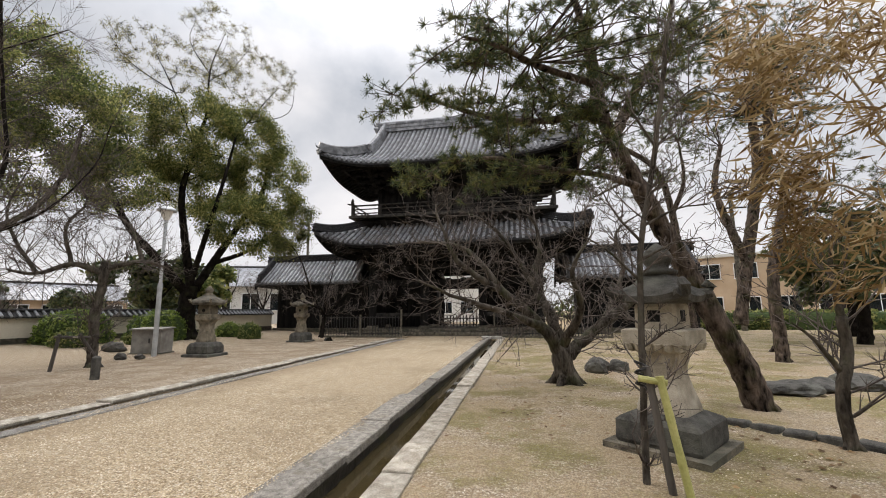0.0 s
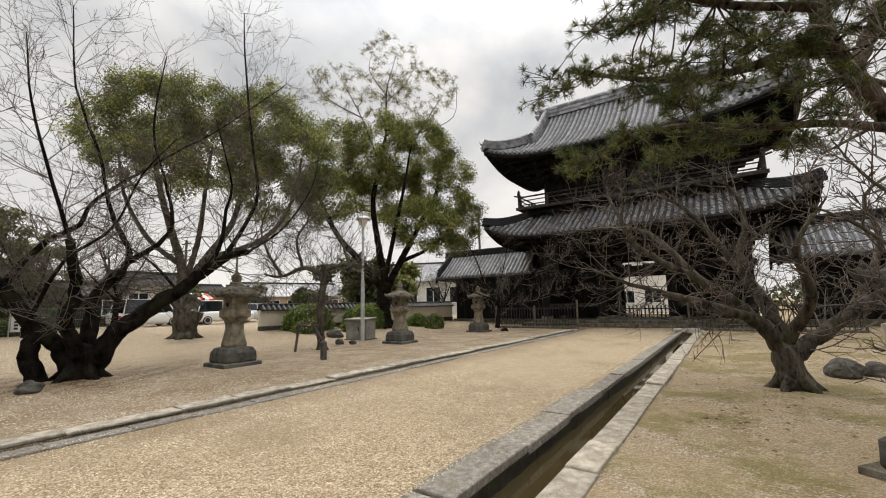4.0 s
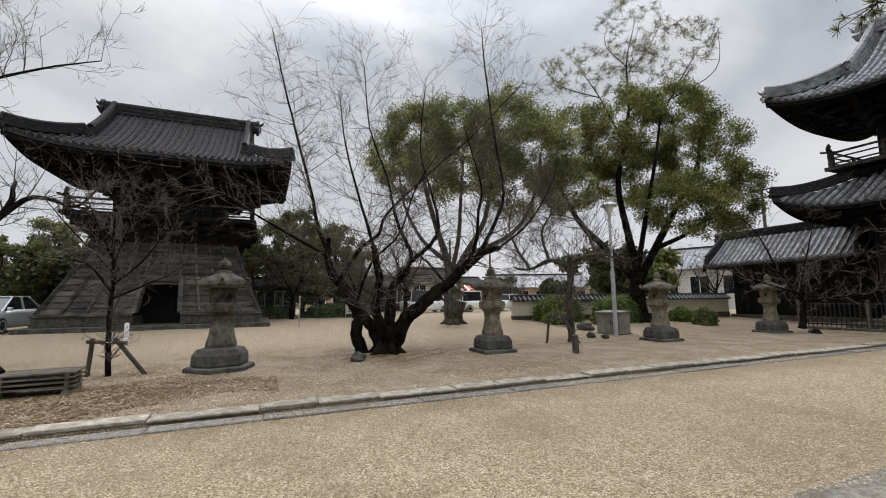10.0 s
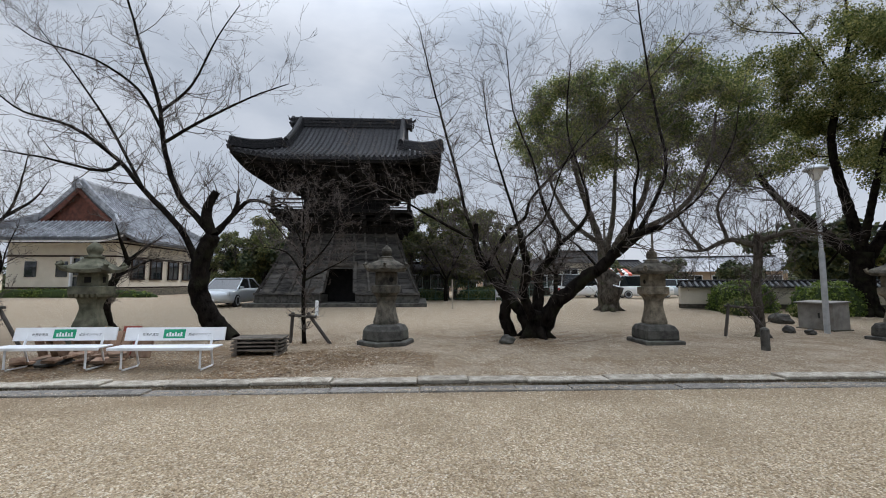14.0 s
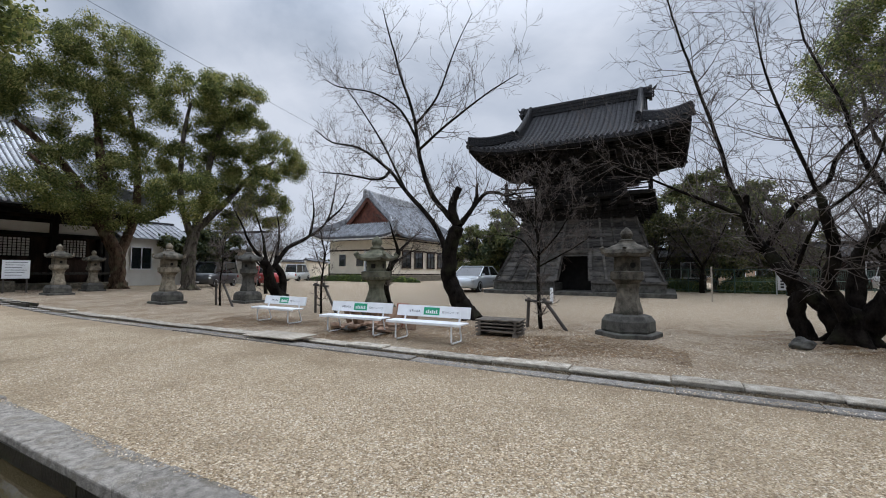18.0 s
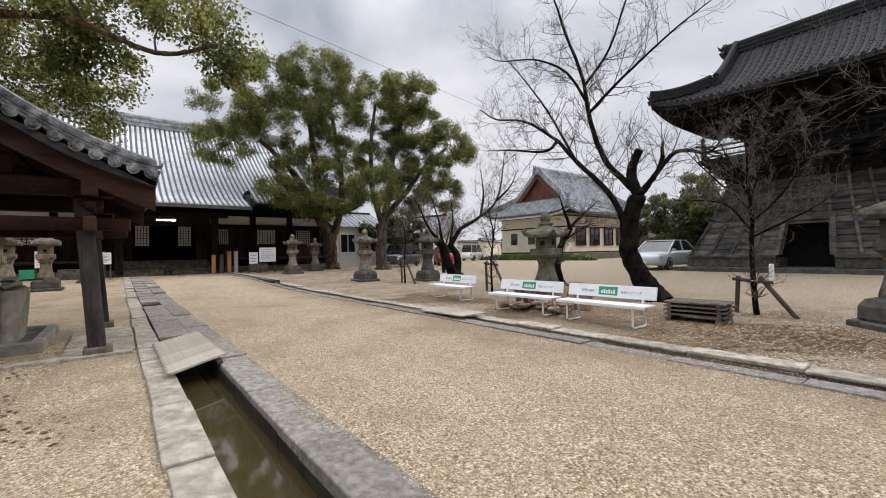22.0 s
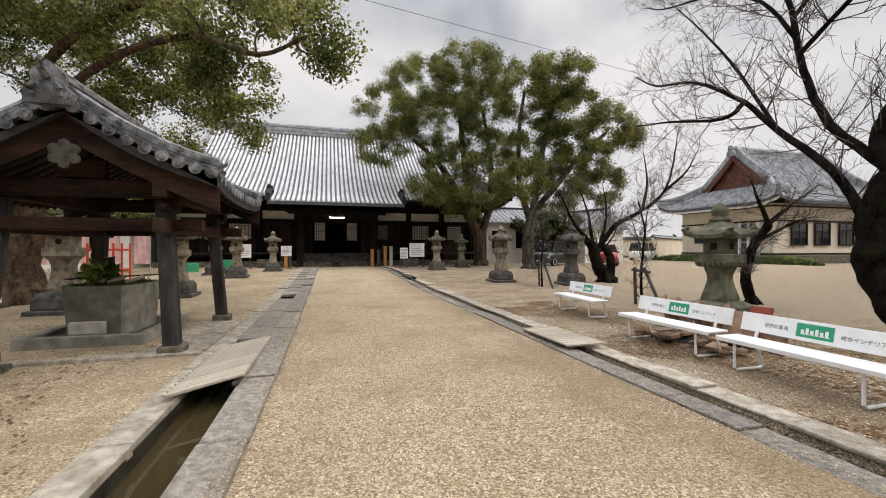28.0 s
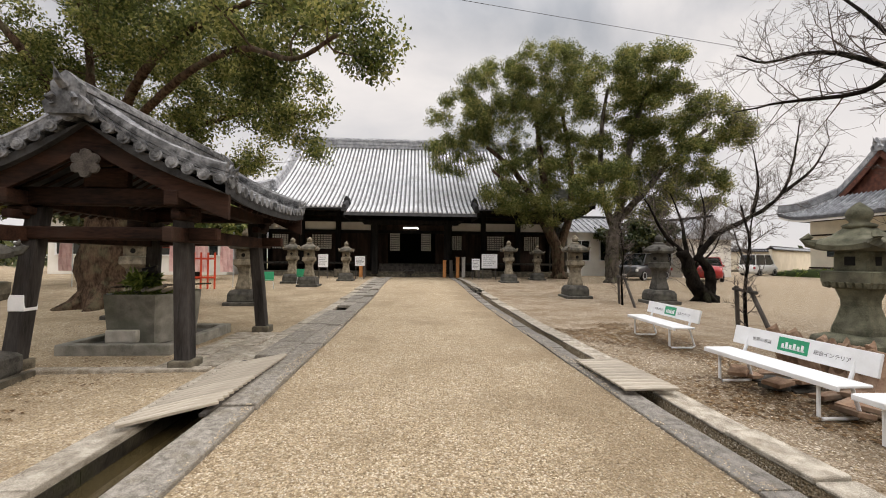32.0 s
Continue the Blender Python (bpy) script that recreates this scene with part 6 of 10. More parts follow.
def leafy_tree(name, base, limbs, crown, view, label, bark=None, leaf=None, seed=1, per=7.0, clump=0.6, count=16000, size=0.13, group="", thin=None, thin_leaf=None, root=True, long=1.7):
    """An evergreen: trunk and limbs, boughs out to every clump, and leaves round each."""
    rnd = random.Random(seed)
    t = thing(name, *base, 0, label, "tree", group)
    w, tw = Wood(), Wood()
    nodes = []
    for r0, r1, pts in limbs:
        line = smooth_line(pts)
        w.limb(fine_line(line, r0), r0, r1, 16)
        nodes += [(p, r0 + (r1 - r0) * i / (len(line) - 1)) for i, p in enumerate(line) if i > len(line) // 3]
    sets = [(crown, per, clump, count, size, leaf or LEAF, "crown")]
    if thin:
        sets.append((thin, per * 1.5, 0.3, int(count * 0.11), size * 0.62, thin_leaf or LEAF_THIN, "thin_top"))
    for cr, pr, cl, ct, sz, lf, nm in sets:
        cs = crown_clumps(rnd, cr, view, pr, cl, 0.35)
        base_n = len(nodes)
        spots = np.empty((base_n + 2 * len(cs), 3))
        spots[:base_n] = [q[0][:] for q in nodes]
        rads = [q[1] for q in nodes]
        limb_pts = spots[:base_n].copy()
        cs.sort(key=lambda q: float(np.min(np.sum((limb_pts - np.array(q[0])) ** 2, axis=1))))
        n_ = base_n
        for c, r in cs:
            dv = spots[:n_] - np.array(c)
            k = int(np.argmin(np.sqrt(np.sum(dv ** 2, axis=1)) + np.maximum(0, dv[:, 2]) * 1.2))
            p, pr_ = Vector(spots[k]), rads[k]
            gap = (p - c).length
            mid = (p + c) / 2 + Vector((rnd.gauss(0, 0.12), rnd.gauss(0, 0.12), rnd.uniform(-0.2, 0.06))) * min(1.0, gap)
            rb = max(0.009, min(0.055, pr_ * 0.6, 0.010 + 0.016 * gap))
            tw.limb(smooth_line([p, mid, c], 3), rb, rb * 0.55, 4)
            spots[n_], spots[n_ + 1] = mid[:], c[:]
            rads += [rb * 0.8, rb * 0.6]
            n_ += 2
            for i in range(6 if nm == "thin_top" else 2):
                e = c + Vector((rnd.gauss(0, 1), rnd.gauss(0, 1), rnd.gauss(0.3, 1))).normalized() * r * 1.1
                tw.limb([c, (c + e) / 2 + Vector((0, 0, 0.04)), e], 0.009, 0.004, 3)
        leaves(nm, rnd, cs, ct, sz, lf, t, flat=0.8, long=long)
    if root:
        roots(w, rnd, limbs[0][0] * 0.9)
    w.part("trunk", bark or BARK_GREY, t)
    tw.part("bough_mass", bark or BARK_GREY, t)["kind"] = "stuff"
    return t


def pine_tree(base, limbs, crown, view, label, seed=1, per=16.0, clump=0.3, tufts=1.0, group="pines"):
    """A pine: cracked trunk, level boughs, and tufts of long needles."""
    rnd = random.Random(seed)
    t = thing("pine_tree", *base, 0, label, "tree", group)
    w, tw = Wood(), Wood()
    nodes = []
    for r0, r1, pts in limbs:
        line = smooth_line(pts)
        w.limb(fine_line(line, r0), r0, r1, 16)
        nodes += [(p, r0 + (r1 - r0) * i / (len(line) - 1)) for i, p in enumerate(line) if i > len(line) // 3]
    cs = crown_clumps(rnd, crown, view, per, clump)
    V, F = [], []
    for c, r in cs:
        p, pr_ = min(nodes, key=lambda q: (q[0] - c).length)
        mid = (p + c) / 2 + Vector((rnd.gauss(0, 0.1), rnd.gauss(0, 0.1), rnd.uniform(-0.15, 0.05)))
        tw.limb(smooth_line([p, mid, c], 3), min(0.035, pr_ * 0.4, 0.008 + 0.01 * (p - c).length), 0.006, 4)
        for k in range(int(9 * tufts)):
            q = c + Vector((rnd.gauss(0, 0.6), rnd.gauss(0, 0.6), rnd.gauss(0, 0.28))) * r
            tw.limb([c, q], 0.006, 0.004, 3)
            d0 = ((q - c).normalized() + Vector((0, 0, 0.6))).normalized()
            for i in range(42):
                d = (d0 * 0.55 + Vector((rnd.gauss(0, 1), rnd.gauss(0, 1), rnd.gauss(0, 1))).normalized()).normalized()
                e = q + d * rnd.uniform(0.06, 0.10)
                s = d.cross(Vector((rnd.gauss(0, 1), rnd.gauss(0, 1), rnd.gauss(0, 1)))).normalized() * 0.003
                b = len(V)
                V += [(q + s)[:], (q - s)[:], (e - s * 0.6)[:], (e + s * 0.6)[:]]
                F.append((b, b + 1, b + 2, b + 3))
    me = bpy.data.meshes.new("needle_mass")
    me.from_pydata(V, [], F)
    me.materials.append(NEEDLE)
    ob = new("needle_mass", me)
    ob.parent = t
    ob["kind"] = "stuff"
    roots(w, rnd, limbs[0][0] * 0.7)
    w.part("trunk", BARK_PINE, t)
    tw.part("bough_mass", BARK_PINE, t)["kind"] = "stuff"
    return t


water_pavilion()


bare_tree("plum_tree", (-11.24, 3.38, 0.0), [
    (0.315,0.22,[(-0.02,-0.04,-0.12),(0.02,0.03,0.3),(0.04,0.08,0.71)]),
    (0.179,0.143,[(-0.31,-0.59,-0.05),(-0.39,-0.75,0.49),(-0.38,-0.72,0.87),(-0.28,-0.53,1.1)]),
    (0.179,0.11,[(-0.1,-0.18,0.26),(-0.22,-0.41,0.76),(-0.42,-0.81,1.22),(-0.63,-1.2,1.85),(-0.76,-1.46,2.26)]),
    (0.115,0.0768,[(-0.76,-1.46,2.26),(-0.81,-1.54,2.75),(-0.8,-1.53,3.25)]),
    (0.0653,0.012,[(-0.8,-1.54,2.91),(-0.94,-1.79,3.51),(-1.03,-1.97,4.44),(-1.22,-2.34,5.97),(-1.41,-2.69,7.36),(-1.58,-3.01,8.79),(-1.7,-3.24,9.88)]),
    (0.0782,0.012,[(-0.84,-1.17,1.97),(-0.83,-0.93,2.44),(-0.84,-0.53,3.01),(-0.8,-0.03,3.44),(-0.82,0.16,3.99),(-0.73,0.76,4.67),(-0.34,1.71,5.61),(0.07,2.71,6.57),(0.76,4.25,8.33)]),
    (0.179,0.115,[(-0.15,0.14,0.29),(-0.25,0.18,1.18),(-0.32,0.25,1.77),(-0.22,0.67,2.35)]),
    (0.0741,0.012,[(-0.22,0.67,2.35),(-0.16,0.78,2.78),(-0.32,0.46,3.57),(-0.29,0.31,3.99),(-0.3,0.08,5.02),(-0.44,-0.42,6.55),(-0.54,-0.6,8.52)]),
    (0.0694,0.012,[(-0.2,0.7,2.5),(0.19,1.23,3.03),(0.4,1.42,3.52),(0.44,1.26,4.29),(0.35,0.89,5.8),(0.52,0.99,7.67)]),
    (0.141,0.0768,[(0.27,-0.13,0.51),(0.35,-0.41,1.19),(0.6,-0.36,1.82),(0.82,-0.59,2.86)]),
    (0.0435,0.01,[(0.82,-0.59,2.86),(0.85,-0.96,3.99),(0.87,-1.36,5.42),(0.89,-1.54,6.74)]),
    (0.21,0.132,[(0.1,0.2,0.3),(0.22,0.41,0.81),(0.47,0.9,1.34),(0.78,1.48,1.85),(1.0,1.92,2.3)]),
    (0.141,0.064,[(1.0,1.92,2.3),(1.24,2.37,2.71),(1.47,2.81,2.86)]),
    (0.0653,0.012,[(1.01,2.36,2.65),(1.05,2.86,3.53),(1.02,3.25,4.55),(0.83,3.1,6.36),(0.64,2.94,8.64),(0.6,2.88,9.99)]),
    (0.0609,0.012,[(1.15,1.76,2.21),(1.6,1.98,2.9),(1.82,1.97,3.74),(2.04,1.96,4.33),(1.95,1.57,5.85)]),
    (0.0522,0.01,[(-0.56,-1.5,2.65),(-0.49,-2.23,3.04),(-0.46,-2.82,3.36),(-0.48,-3.51,3.77),(-0.61,-4.41,4.39),(-0.72,-5.26,4.88)]),
    (0.0435,0.01,[(-0.01,-0.89,1.26),(0.5,-0.56,2.44),(1.03,0.03,3.15),(1.33,0.38,4.32),(1.69,0.86,5.2)]),
    (0.0392,0.01,[(0.41,1.65,1.86),(-0.22,1.3,2.55),(-0.92,0.82,3.12),(-1.72,-0.05,3.9)]),
    (0.0348,0.01,[(1.38,2.86,2.87),(1.61,3.73,3.63),(1.85,4.41,4.83),(1.87,4.65,5.9)])], "old leafless plum tree with several dark leaning stems", seed=11, twig=1.35, every=0.15, depth=2, up=0.12)
bare_tree("cherry_tree", (-11.32, -5.04, 0.0), [
    (0.27,0.2,[(-0.0,0.23,-0.07),(0.0,-0.25,0.45),(0.0,-0.64,1.22),(0.0,-0.62,1.99),(0.0,-0.35,2.77)]),
    (0.15,0.1,[(0.0,-0.35,2.77),(0.0,-0.53,3.4),(0.0,-0.29,3.96)]),
    (0.0936,0.015,[(0.0,-0.62,1.84),(0.0,-1.21,2.93),(0.0,-2.2,3.95),(0.0,-2.88,4.75),(0.0,-4.21,5.71),(0.0,-5.51,6.12),(0.0,-6.35,6.69)]),
    (0.0936,0.012,[(0.0,-0.35,2.77),(0.0,-1.25,3.8),(0.0,-1.71,5.0),(0.0,-1.93,6.3),(0.0,-2.5,7.96),(0.0,-2.99,9.48),(0.0,-3.29,10.51)]),
    (0.0468,0.01,[(0.0,-1.82,5.65),(0.0,-2.52,6.79),(0.0,-3.69,7.61),(0.0,-5.17,8.11),(0.0,-6.02,8.61)]),
    (0.0468,0.01,[(-0.3,-2.11,6.26),(-0.5,-1.36,7.2),(-0.8,-0.9,8.78),(-0.9,-0.29,9.94)]),
    (0.0468,0.01,[(0.4,-1.48,5.19),(0.8,-0.3,5.66),(1.0,0.95,6.19),(1.1,1.92,6.52)]),
    (0.101,0.03,[(-0.2,-0.44,2.8),(-0.3,0.05,3.38),(-0.3,0.18,4.11)]),
    (0.0702,0.015,[(-0.2,-0.06,3.2),(-0.5,0.43,3.83),(-0.8,1.07,3.72),(-1.0,1.42,4.28)]),
    (0.0546,0.01,[(0.3,-2.67,4.66),(0.8,-2.74,4.29),(1.3,-3.64,4.44),(1.5,-4.58,4.58)]),
    (0.0468,0.01,[(-0.5,-2.53,4.06),(-0.8,-3.85,6.1),(-1.2,-5.31,7.89),(-1.4,-6.67,9.49)])], "bare cherry tree with a black leaning trunk by the benches", seed=12, twig=1.1, every=0.2, depth=2, up=0.2)
bare_tree("plum_tree", (1.07, 8.7, 0.0), [
    (0.22,0.17,[(0.01,0.01,-0.05),(-0.04,-0.02,0.34),(-0.07,-0.03,0.69)]),
    (0.13,0.012,[(-0.04,-0.01,0.54),(-0.45,-0.18,1.1),(-1.06,-0.43,1.68),(-1.66,-0.67,2.07),(-2.02,-0.81,2.45),(-2.27,-0.92,3.04),(-2.35,-0.95,3.43)]),
    (0.14,0.014,[(-0.05,0.2,0.67),(-0.22,0.23,1.29),(-0.5,0.34,2.01),(-0.38,0.39,2.79),(-0.62,0.18,3.57)]),
    (0.13,0.012,[(-0.03,-0.01,0.46),(0.62,0.25,0.99),(1.24,0.29,1.48),(2.07,0.4,1.93),(2.87,0.62,2.19)]),
    (0.1,0.012,[(-0.04,-0.34,0.76),(0.23,-0.77,1.42),(0.1,-1.04,2.05),(0.5,-0.99,2.75)]),
    (0.08,0.01,[(-0.47,-0.62,1.12),(-1.12,-1.53,1.38),(-1.72,-2.1,1.58),(-2.26,-2.64,1.84)]),
    (0.07,0.01,[(-1.08,-0.0,1.7),(-1.89,0.21,2.68),(-2.76,0.4,2.91),(-3.63,0.26,2.85)]),
    (0.08,0.01,[(-0.21,0.45,1.29),(-0.92,0.71,2.65),(-1.44,0.71,3.32),(-2.02,0.7,3.64)]),
    (0.07,0.01,[(0.81,0.87,0.98),(1.5,1.47,2.29),(1.41,1.54,3.14),(2.15,1.83,3.72)])], "bare spreading plum tree with a mossy trunk by the channel", seed=13, twig=0.8, every=0.12, depth=2, bark=BARK_GREY, up=0.1)
bare_tree("plum_tree", (-9.0, 19.4, 0.0), [
    (0.12,0.08,[(-0.33,-0.24,0.18),(-0.18,-0.14,1.24)]),
    (0.06,0.01,[(-0.18,-0.14,1.24),(-0.72,-0.54,2.37),(-1.14,-0.86,3.81),(-1.58,-1.19,4.68)]),
    (0.06,0.01,[(-0.18,-0.14,1.24),(0.64,0.48,2.35),(1.59,1.19,3.19),(2.75,2.07,3.75)]),
    (0.05,0.01,[(0.04,-0.59,1.24),(1.46,-0.16,1.49),(2.94,0.33,2.0),(3.82,0.87,2.24)]),
    (0.05,0.01,[(-0.47,0.15,1.52),(-0.29,0.54,2.97),(-0.09,0.93,4.48)]),
    (0.05,0.01,[(-0.11,-0.58,1.52),(-1.0,-1.75,2.07),(-1.75,-2.57,2.62)])], "small bare plum tree beside the gate fence", seed=14, twig=0.9, every=0.16, depth=2)
bare_tree("pollard_tree", (-11.02, 9.63, 0.0), [
    (0.122,0.108,[(-0.02,-0.01,-0.06),(-0.04,-0.03,1.37),(0.04,0.03,2.82)]),
    (0.0936,0.0288,[(-0.02,-0.02,2.53),(-0.56,-0.42,2.73),(-1.1,-0.83,2.45),(-1.57,-1.18,2.55)]),
    (0.0864,0.0288,[(0.01,0.01,2.63),(0.69,0.52,2.87),(1.17,0.88,2.71)]),
    (0.0576,0.012,[(-1.1,-0.83,2.45),(-1.51,-1.14,3.34),(-1.69,-1.27,4.14),(-1.41,-1.06,5.36)]),
    (0.0576,0.012,[(-0.56,-0.42,2.73),(-0.73,-0.55,3.73),(-0.43,-0.32,4.53),(-0.93,-0.7,5.56)]),
    (0.0576,0.012,[(0.47,0.73,2.9),(-0.01,0.62,4.0),(-0.83,0.25,4.46)])], "dark pollarded tree with level limbs and thin shoots", bark=BARK_GREY, seed=15, twig=1.1, every=0.08, depth=2)
leafy_tree("evergreen_tree", (-18.76, 8.84, 0.21), [
    (0.42,0.56,[(-0.0,-0.0,-0.05),(0.0,0.02,0.6),(0.06,0.12,1.15)]),
    (0.56,0.30,[(0.06,0.12,1.15),(-0.02,-0.05,1.5),(-0.13,-0.25,1.9)]),
    (0.2,0.08,[(-0.1,-0.2,1.66),(-0.13,-0.24,3.07),(-0.32,-0.62,4.5),(-0.59,-1.13,6.55),(-0.73,-1.4,8.35)]),
    (0.17,0.07,[(-0.13,-0.25,1.8),(0.27,0.51,3.34),(0.74,1.41,5.06),(0.95,1.82,7.11),(1.17,2.23,8.91)]),
    (0.13,0.06,[(-0.06,-0.12,2.22),(0.14,0.26,4.2),(0.21,0.4,6.24),(0.28,0.54,8.33)]),
    (0.12,0.05,[(-1.04,0.16,3.15),(-2.14,-0.85,4.44),(-3.06,-1.53,6.43),(-3.21,-1.83,8.39)]),
    (0.12,0.05,[(1.17,0.07,3.24),(3.08,1.58,4.16),(3.91,2.3,5.89),(4.14,2.51,7.71)])], [
    (-0.7,-1.4,9.3,1.7,2.0,1.7),
    (-0.8,0.7,10.3,2.1,2.2,1.6),
    (1.2,2.2,10.0,1.7,2.2,1.6),
    (2.8,3.2,8.2,1.5,2.0,1.6),
    (-2.4,-2.4,9.0,1.2,1.5,1.5),
    (-1.4,1.6,8.7,2.9,2.0,1.5),
    (0.2,-1.7,6.9,1.9,1.6,1.2),
    (1.6,3.0,6.8,1.8,1.8,1.7),
    (2.6,5.0,6.8,1.1,1.5,1.4)], 152, "broad evergreen with a burled trunk and dense rounded crown", leaf=LEAF_DARK, bark=BARK_GREY, seed=16, count=150000, size=0.06, per=20, clump=0.54)
THIN_TOP = [(0.2, 0.3, 16.7, 1.9, 1.5, 1.6), (-1.1, -2.2, 14.2, 1.9, 1.4, 1.3), (1.4, 2.6, 15.4, 1.9, 1.5, 1.6), (-0.2, -0.4, 14.4, 2.2, 1.5, 1.4), (-1.9, -3.7, 14.0, 0.9, 1.0, 0.9), (1.9, 3.7, 15.9, 0.9, 1.0, 1.3), (0.7, 1.4, 14.0, 1.9, 1.3, 1.3)]
leafy_tree("camphor_tree", (-16.34, 18.74, 0.11), [
    (0.45,0.36,[(-0.0,-0.01,-0.15),(-0.08,-0.16,1.24),(-0.02,-0.03,2.64)]),
    (0.22,0.08,[(-0.13,-0.24,2.33),(-0.75,-1.43,3.92),(-1.31,-2.5,5.22),(-1.79,-3.43,7.2),(-1.99,-3.81,8.87)]),
    (0.22,0.08,[(-0.02,-0.03,2.64),(-0.21,-0.4,4.87),(-0.37,-0.7,7.49),(-0.16,-0.3,9.84),(0.06,0.11,12.24)]),
    (0.22,0.08,[(0.07,0.13,2.48),(0.59,1.14,4.53),(1.1,2.1,6.47),(1.61,3.08,8.45),(1.77,3.39,10.82)]),
    (0.14,0.05,[(-0.26,1.65,4.01),(0.04,4.38,5.14),(0.59,6.53,6.99),(1.08,7.45,8.81)]),
    (0.14,0.05,[(0.7,-0.81,2.89),(1.65,-1.15,5.15),(2.28,-1.04,7.71),(2.48,-0.64,10.13)]),
    (0.06,0.012,[(0.06,0.11,12.24),(0.04,0.08,14.71),(0.34,0.65,17.23)]),
    (0.03,0.008,[(0.04,0.07,14.0),(0.61,1.16,15.41),(0.96,1.83,16.85)]),
    (0.03,0.008,[(0.05,0.09,14.35),(-0.48,-0.91,15.8),(-0.37,-0.7,17.25)]),
    (0.03,0.008,[(1.65,0.99,11.75),(2.88,3.35,13.4),(3.04,3.66,15.8)]),
    (0.05,0.012,[(-0.16,-0.3,9.84),(-0.7,-1.35,12.61),(-1.28,-2.45,14.74)]),
    (0.03,0.008,[(-0.7,-1.35,12.61),(-1.62,-3.09,13.33),(-2.06,-3.94,14.4)]),
    (0.05,0.012,[(1.47,0.65,10.76),(1.97,1.61,12.75),(2.56,2.73,14.78)])], [
    (-0.1,-0.3,10.5,2.2,2.6,2.0),
    (0.9,1.8,10.8,2.2,2.6,1.9),
    (1.7,3.3,8.8,1.9,2.4,2.2),
    (-1.4,-2.6,9.9,1.6,2.0,1.9),
    (2.4,4.6,7.1,1.1,1.8,1.7),
    (-1.3,1.8,8.4,2.4,2.2,1.4),
    (2.4,0.3,6.0,2.0,2.0,1.2),
    (-2.2,-2.0,7.8,1.5,1.6,1.5),
    (1.9,3.7,5.1,1.3,1.4,0.8)], 152, "tall evergreen camphor with a dense dark crown and thin top", seed=17, count=165000, size=0.06, per=18, clump=0.54, thin=THIN_TOP, bark=BARK_DARK)
leafy_tree("camphor_tree", (-13.14, -29.67, 0.25), [
    (0.46,0.34,[(-0.0,0.0,-0.08),(0.11,-0.01,1.9),(0.78,-0.06,3.49)]),
    (0.3,0.12,[(0.78,-0.06,3.29),(1.77,-0.14,5.48),(3.16,-0.25,7.47),(4.95,-0.4,9.06)]),
    (0.34,0.12,[(0.58,-0.05,3.49),(0.98,-0.08,6.28),(1.37,-0.11,9.48),(1.57,-0.13,12.29)]),
    (0.3,0.12,[(-0.18,-0.49,1.91),(-1.18,-0.91,4.81),(-1.19,-0.91,8.11),(-0.58,-0.96,11.84)]),
    (0.2,0.08,[(1.68,0.87,4.95),(3.65,1.71,5.93),(5.04,2.1,6.93)])], [
    (1.0,-0.1,14.3,2.2,2.4,1.8),
    (4.2,-0.3,13.1,2.4,2.4,1.6),
    (6.9,-0.6,10.7,2.0,2.2,1.8),
    (7.3,-0.6,8.3,1.8,1.8,1.0),
    (2.7,-1.2,10.6,2.9,2.6,1.8),
    (-0.2,0.0,11.5,2.0,2.2,2.0),
    (2.1,0.8,6.9,2.1,2.0,1.3),
    (-1.0,-0.9,8.1,1.8,2.0,2.1),
    (4.6,1.6,5.6,1.1,1.2,0.7),
    (2.0,1.8,4.4,2.6,1.5,0.8)], -95, "evergreen camphor with brown leaning trunk before the hall", bark=BARK_CAMPHOR, seed=18, count=195000, size=0.063, per=17, clump=0.58)
leafy_tree("camphor_tree", (-14.57, -24.69, 0.24), [
    (0.42,0.3,[(0.0,-0.0,-0.06),(0.06,-0.0,1.82),(-0.18,0.01,3.48)]),
    (0.24,0.1,[(-0.08,0.01,3.15),(-0.68,0.05,5.47),(-1.03,0.08,8.15),(-2.04,0.16,11.5)]),
    (0.22,0.1,[(-0.14,0.01,3.41),(-2.01,0.16,5.48),(-3.67,0.3,7.49),(-5.34,0.43,8.83)]),
    (0.2,0.08,[(-0.01,0.0,3.15),(0.64,-0.05,5.47),(0.63,-0.05,8.81),(0.29,-0.02,11.16)])], [
    (-2.0,0.2,12.3,1.7,2.0,1.3),
    (0.3,-0.0,11.2,1.5,2.0,1.7),
    (-2.7,0.2,9.8,1.8,2.2,1.5),
    (-5.3,0.4,9.2,1.5,1.8,1.3),
    (-7.0,0.6,8.5,0.8,1.0,0.6),
    (-1.2,-0.9,7.7,2.1,2.0,1.7),
    (-3.7,0.3,6.8,1.8,1.8,1.2),
    (1.1,0.9,5.3,1.4,1.6,1.3),
    (-1.7,0.1,4.8,1.7,1.5,1.0),
    (-5.0,0.4,5.5,1.3,1.4,1.2)], -95, "evergreen camphor with slim dark stems near the hall", bark=BARK_GREY, seed=19, count=165000, size=0.063, per=17, clump=0.56)
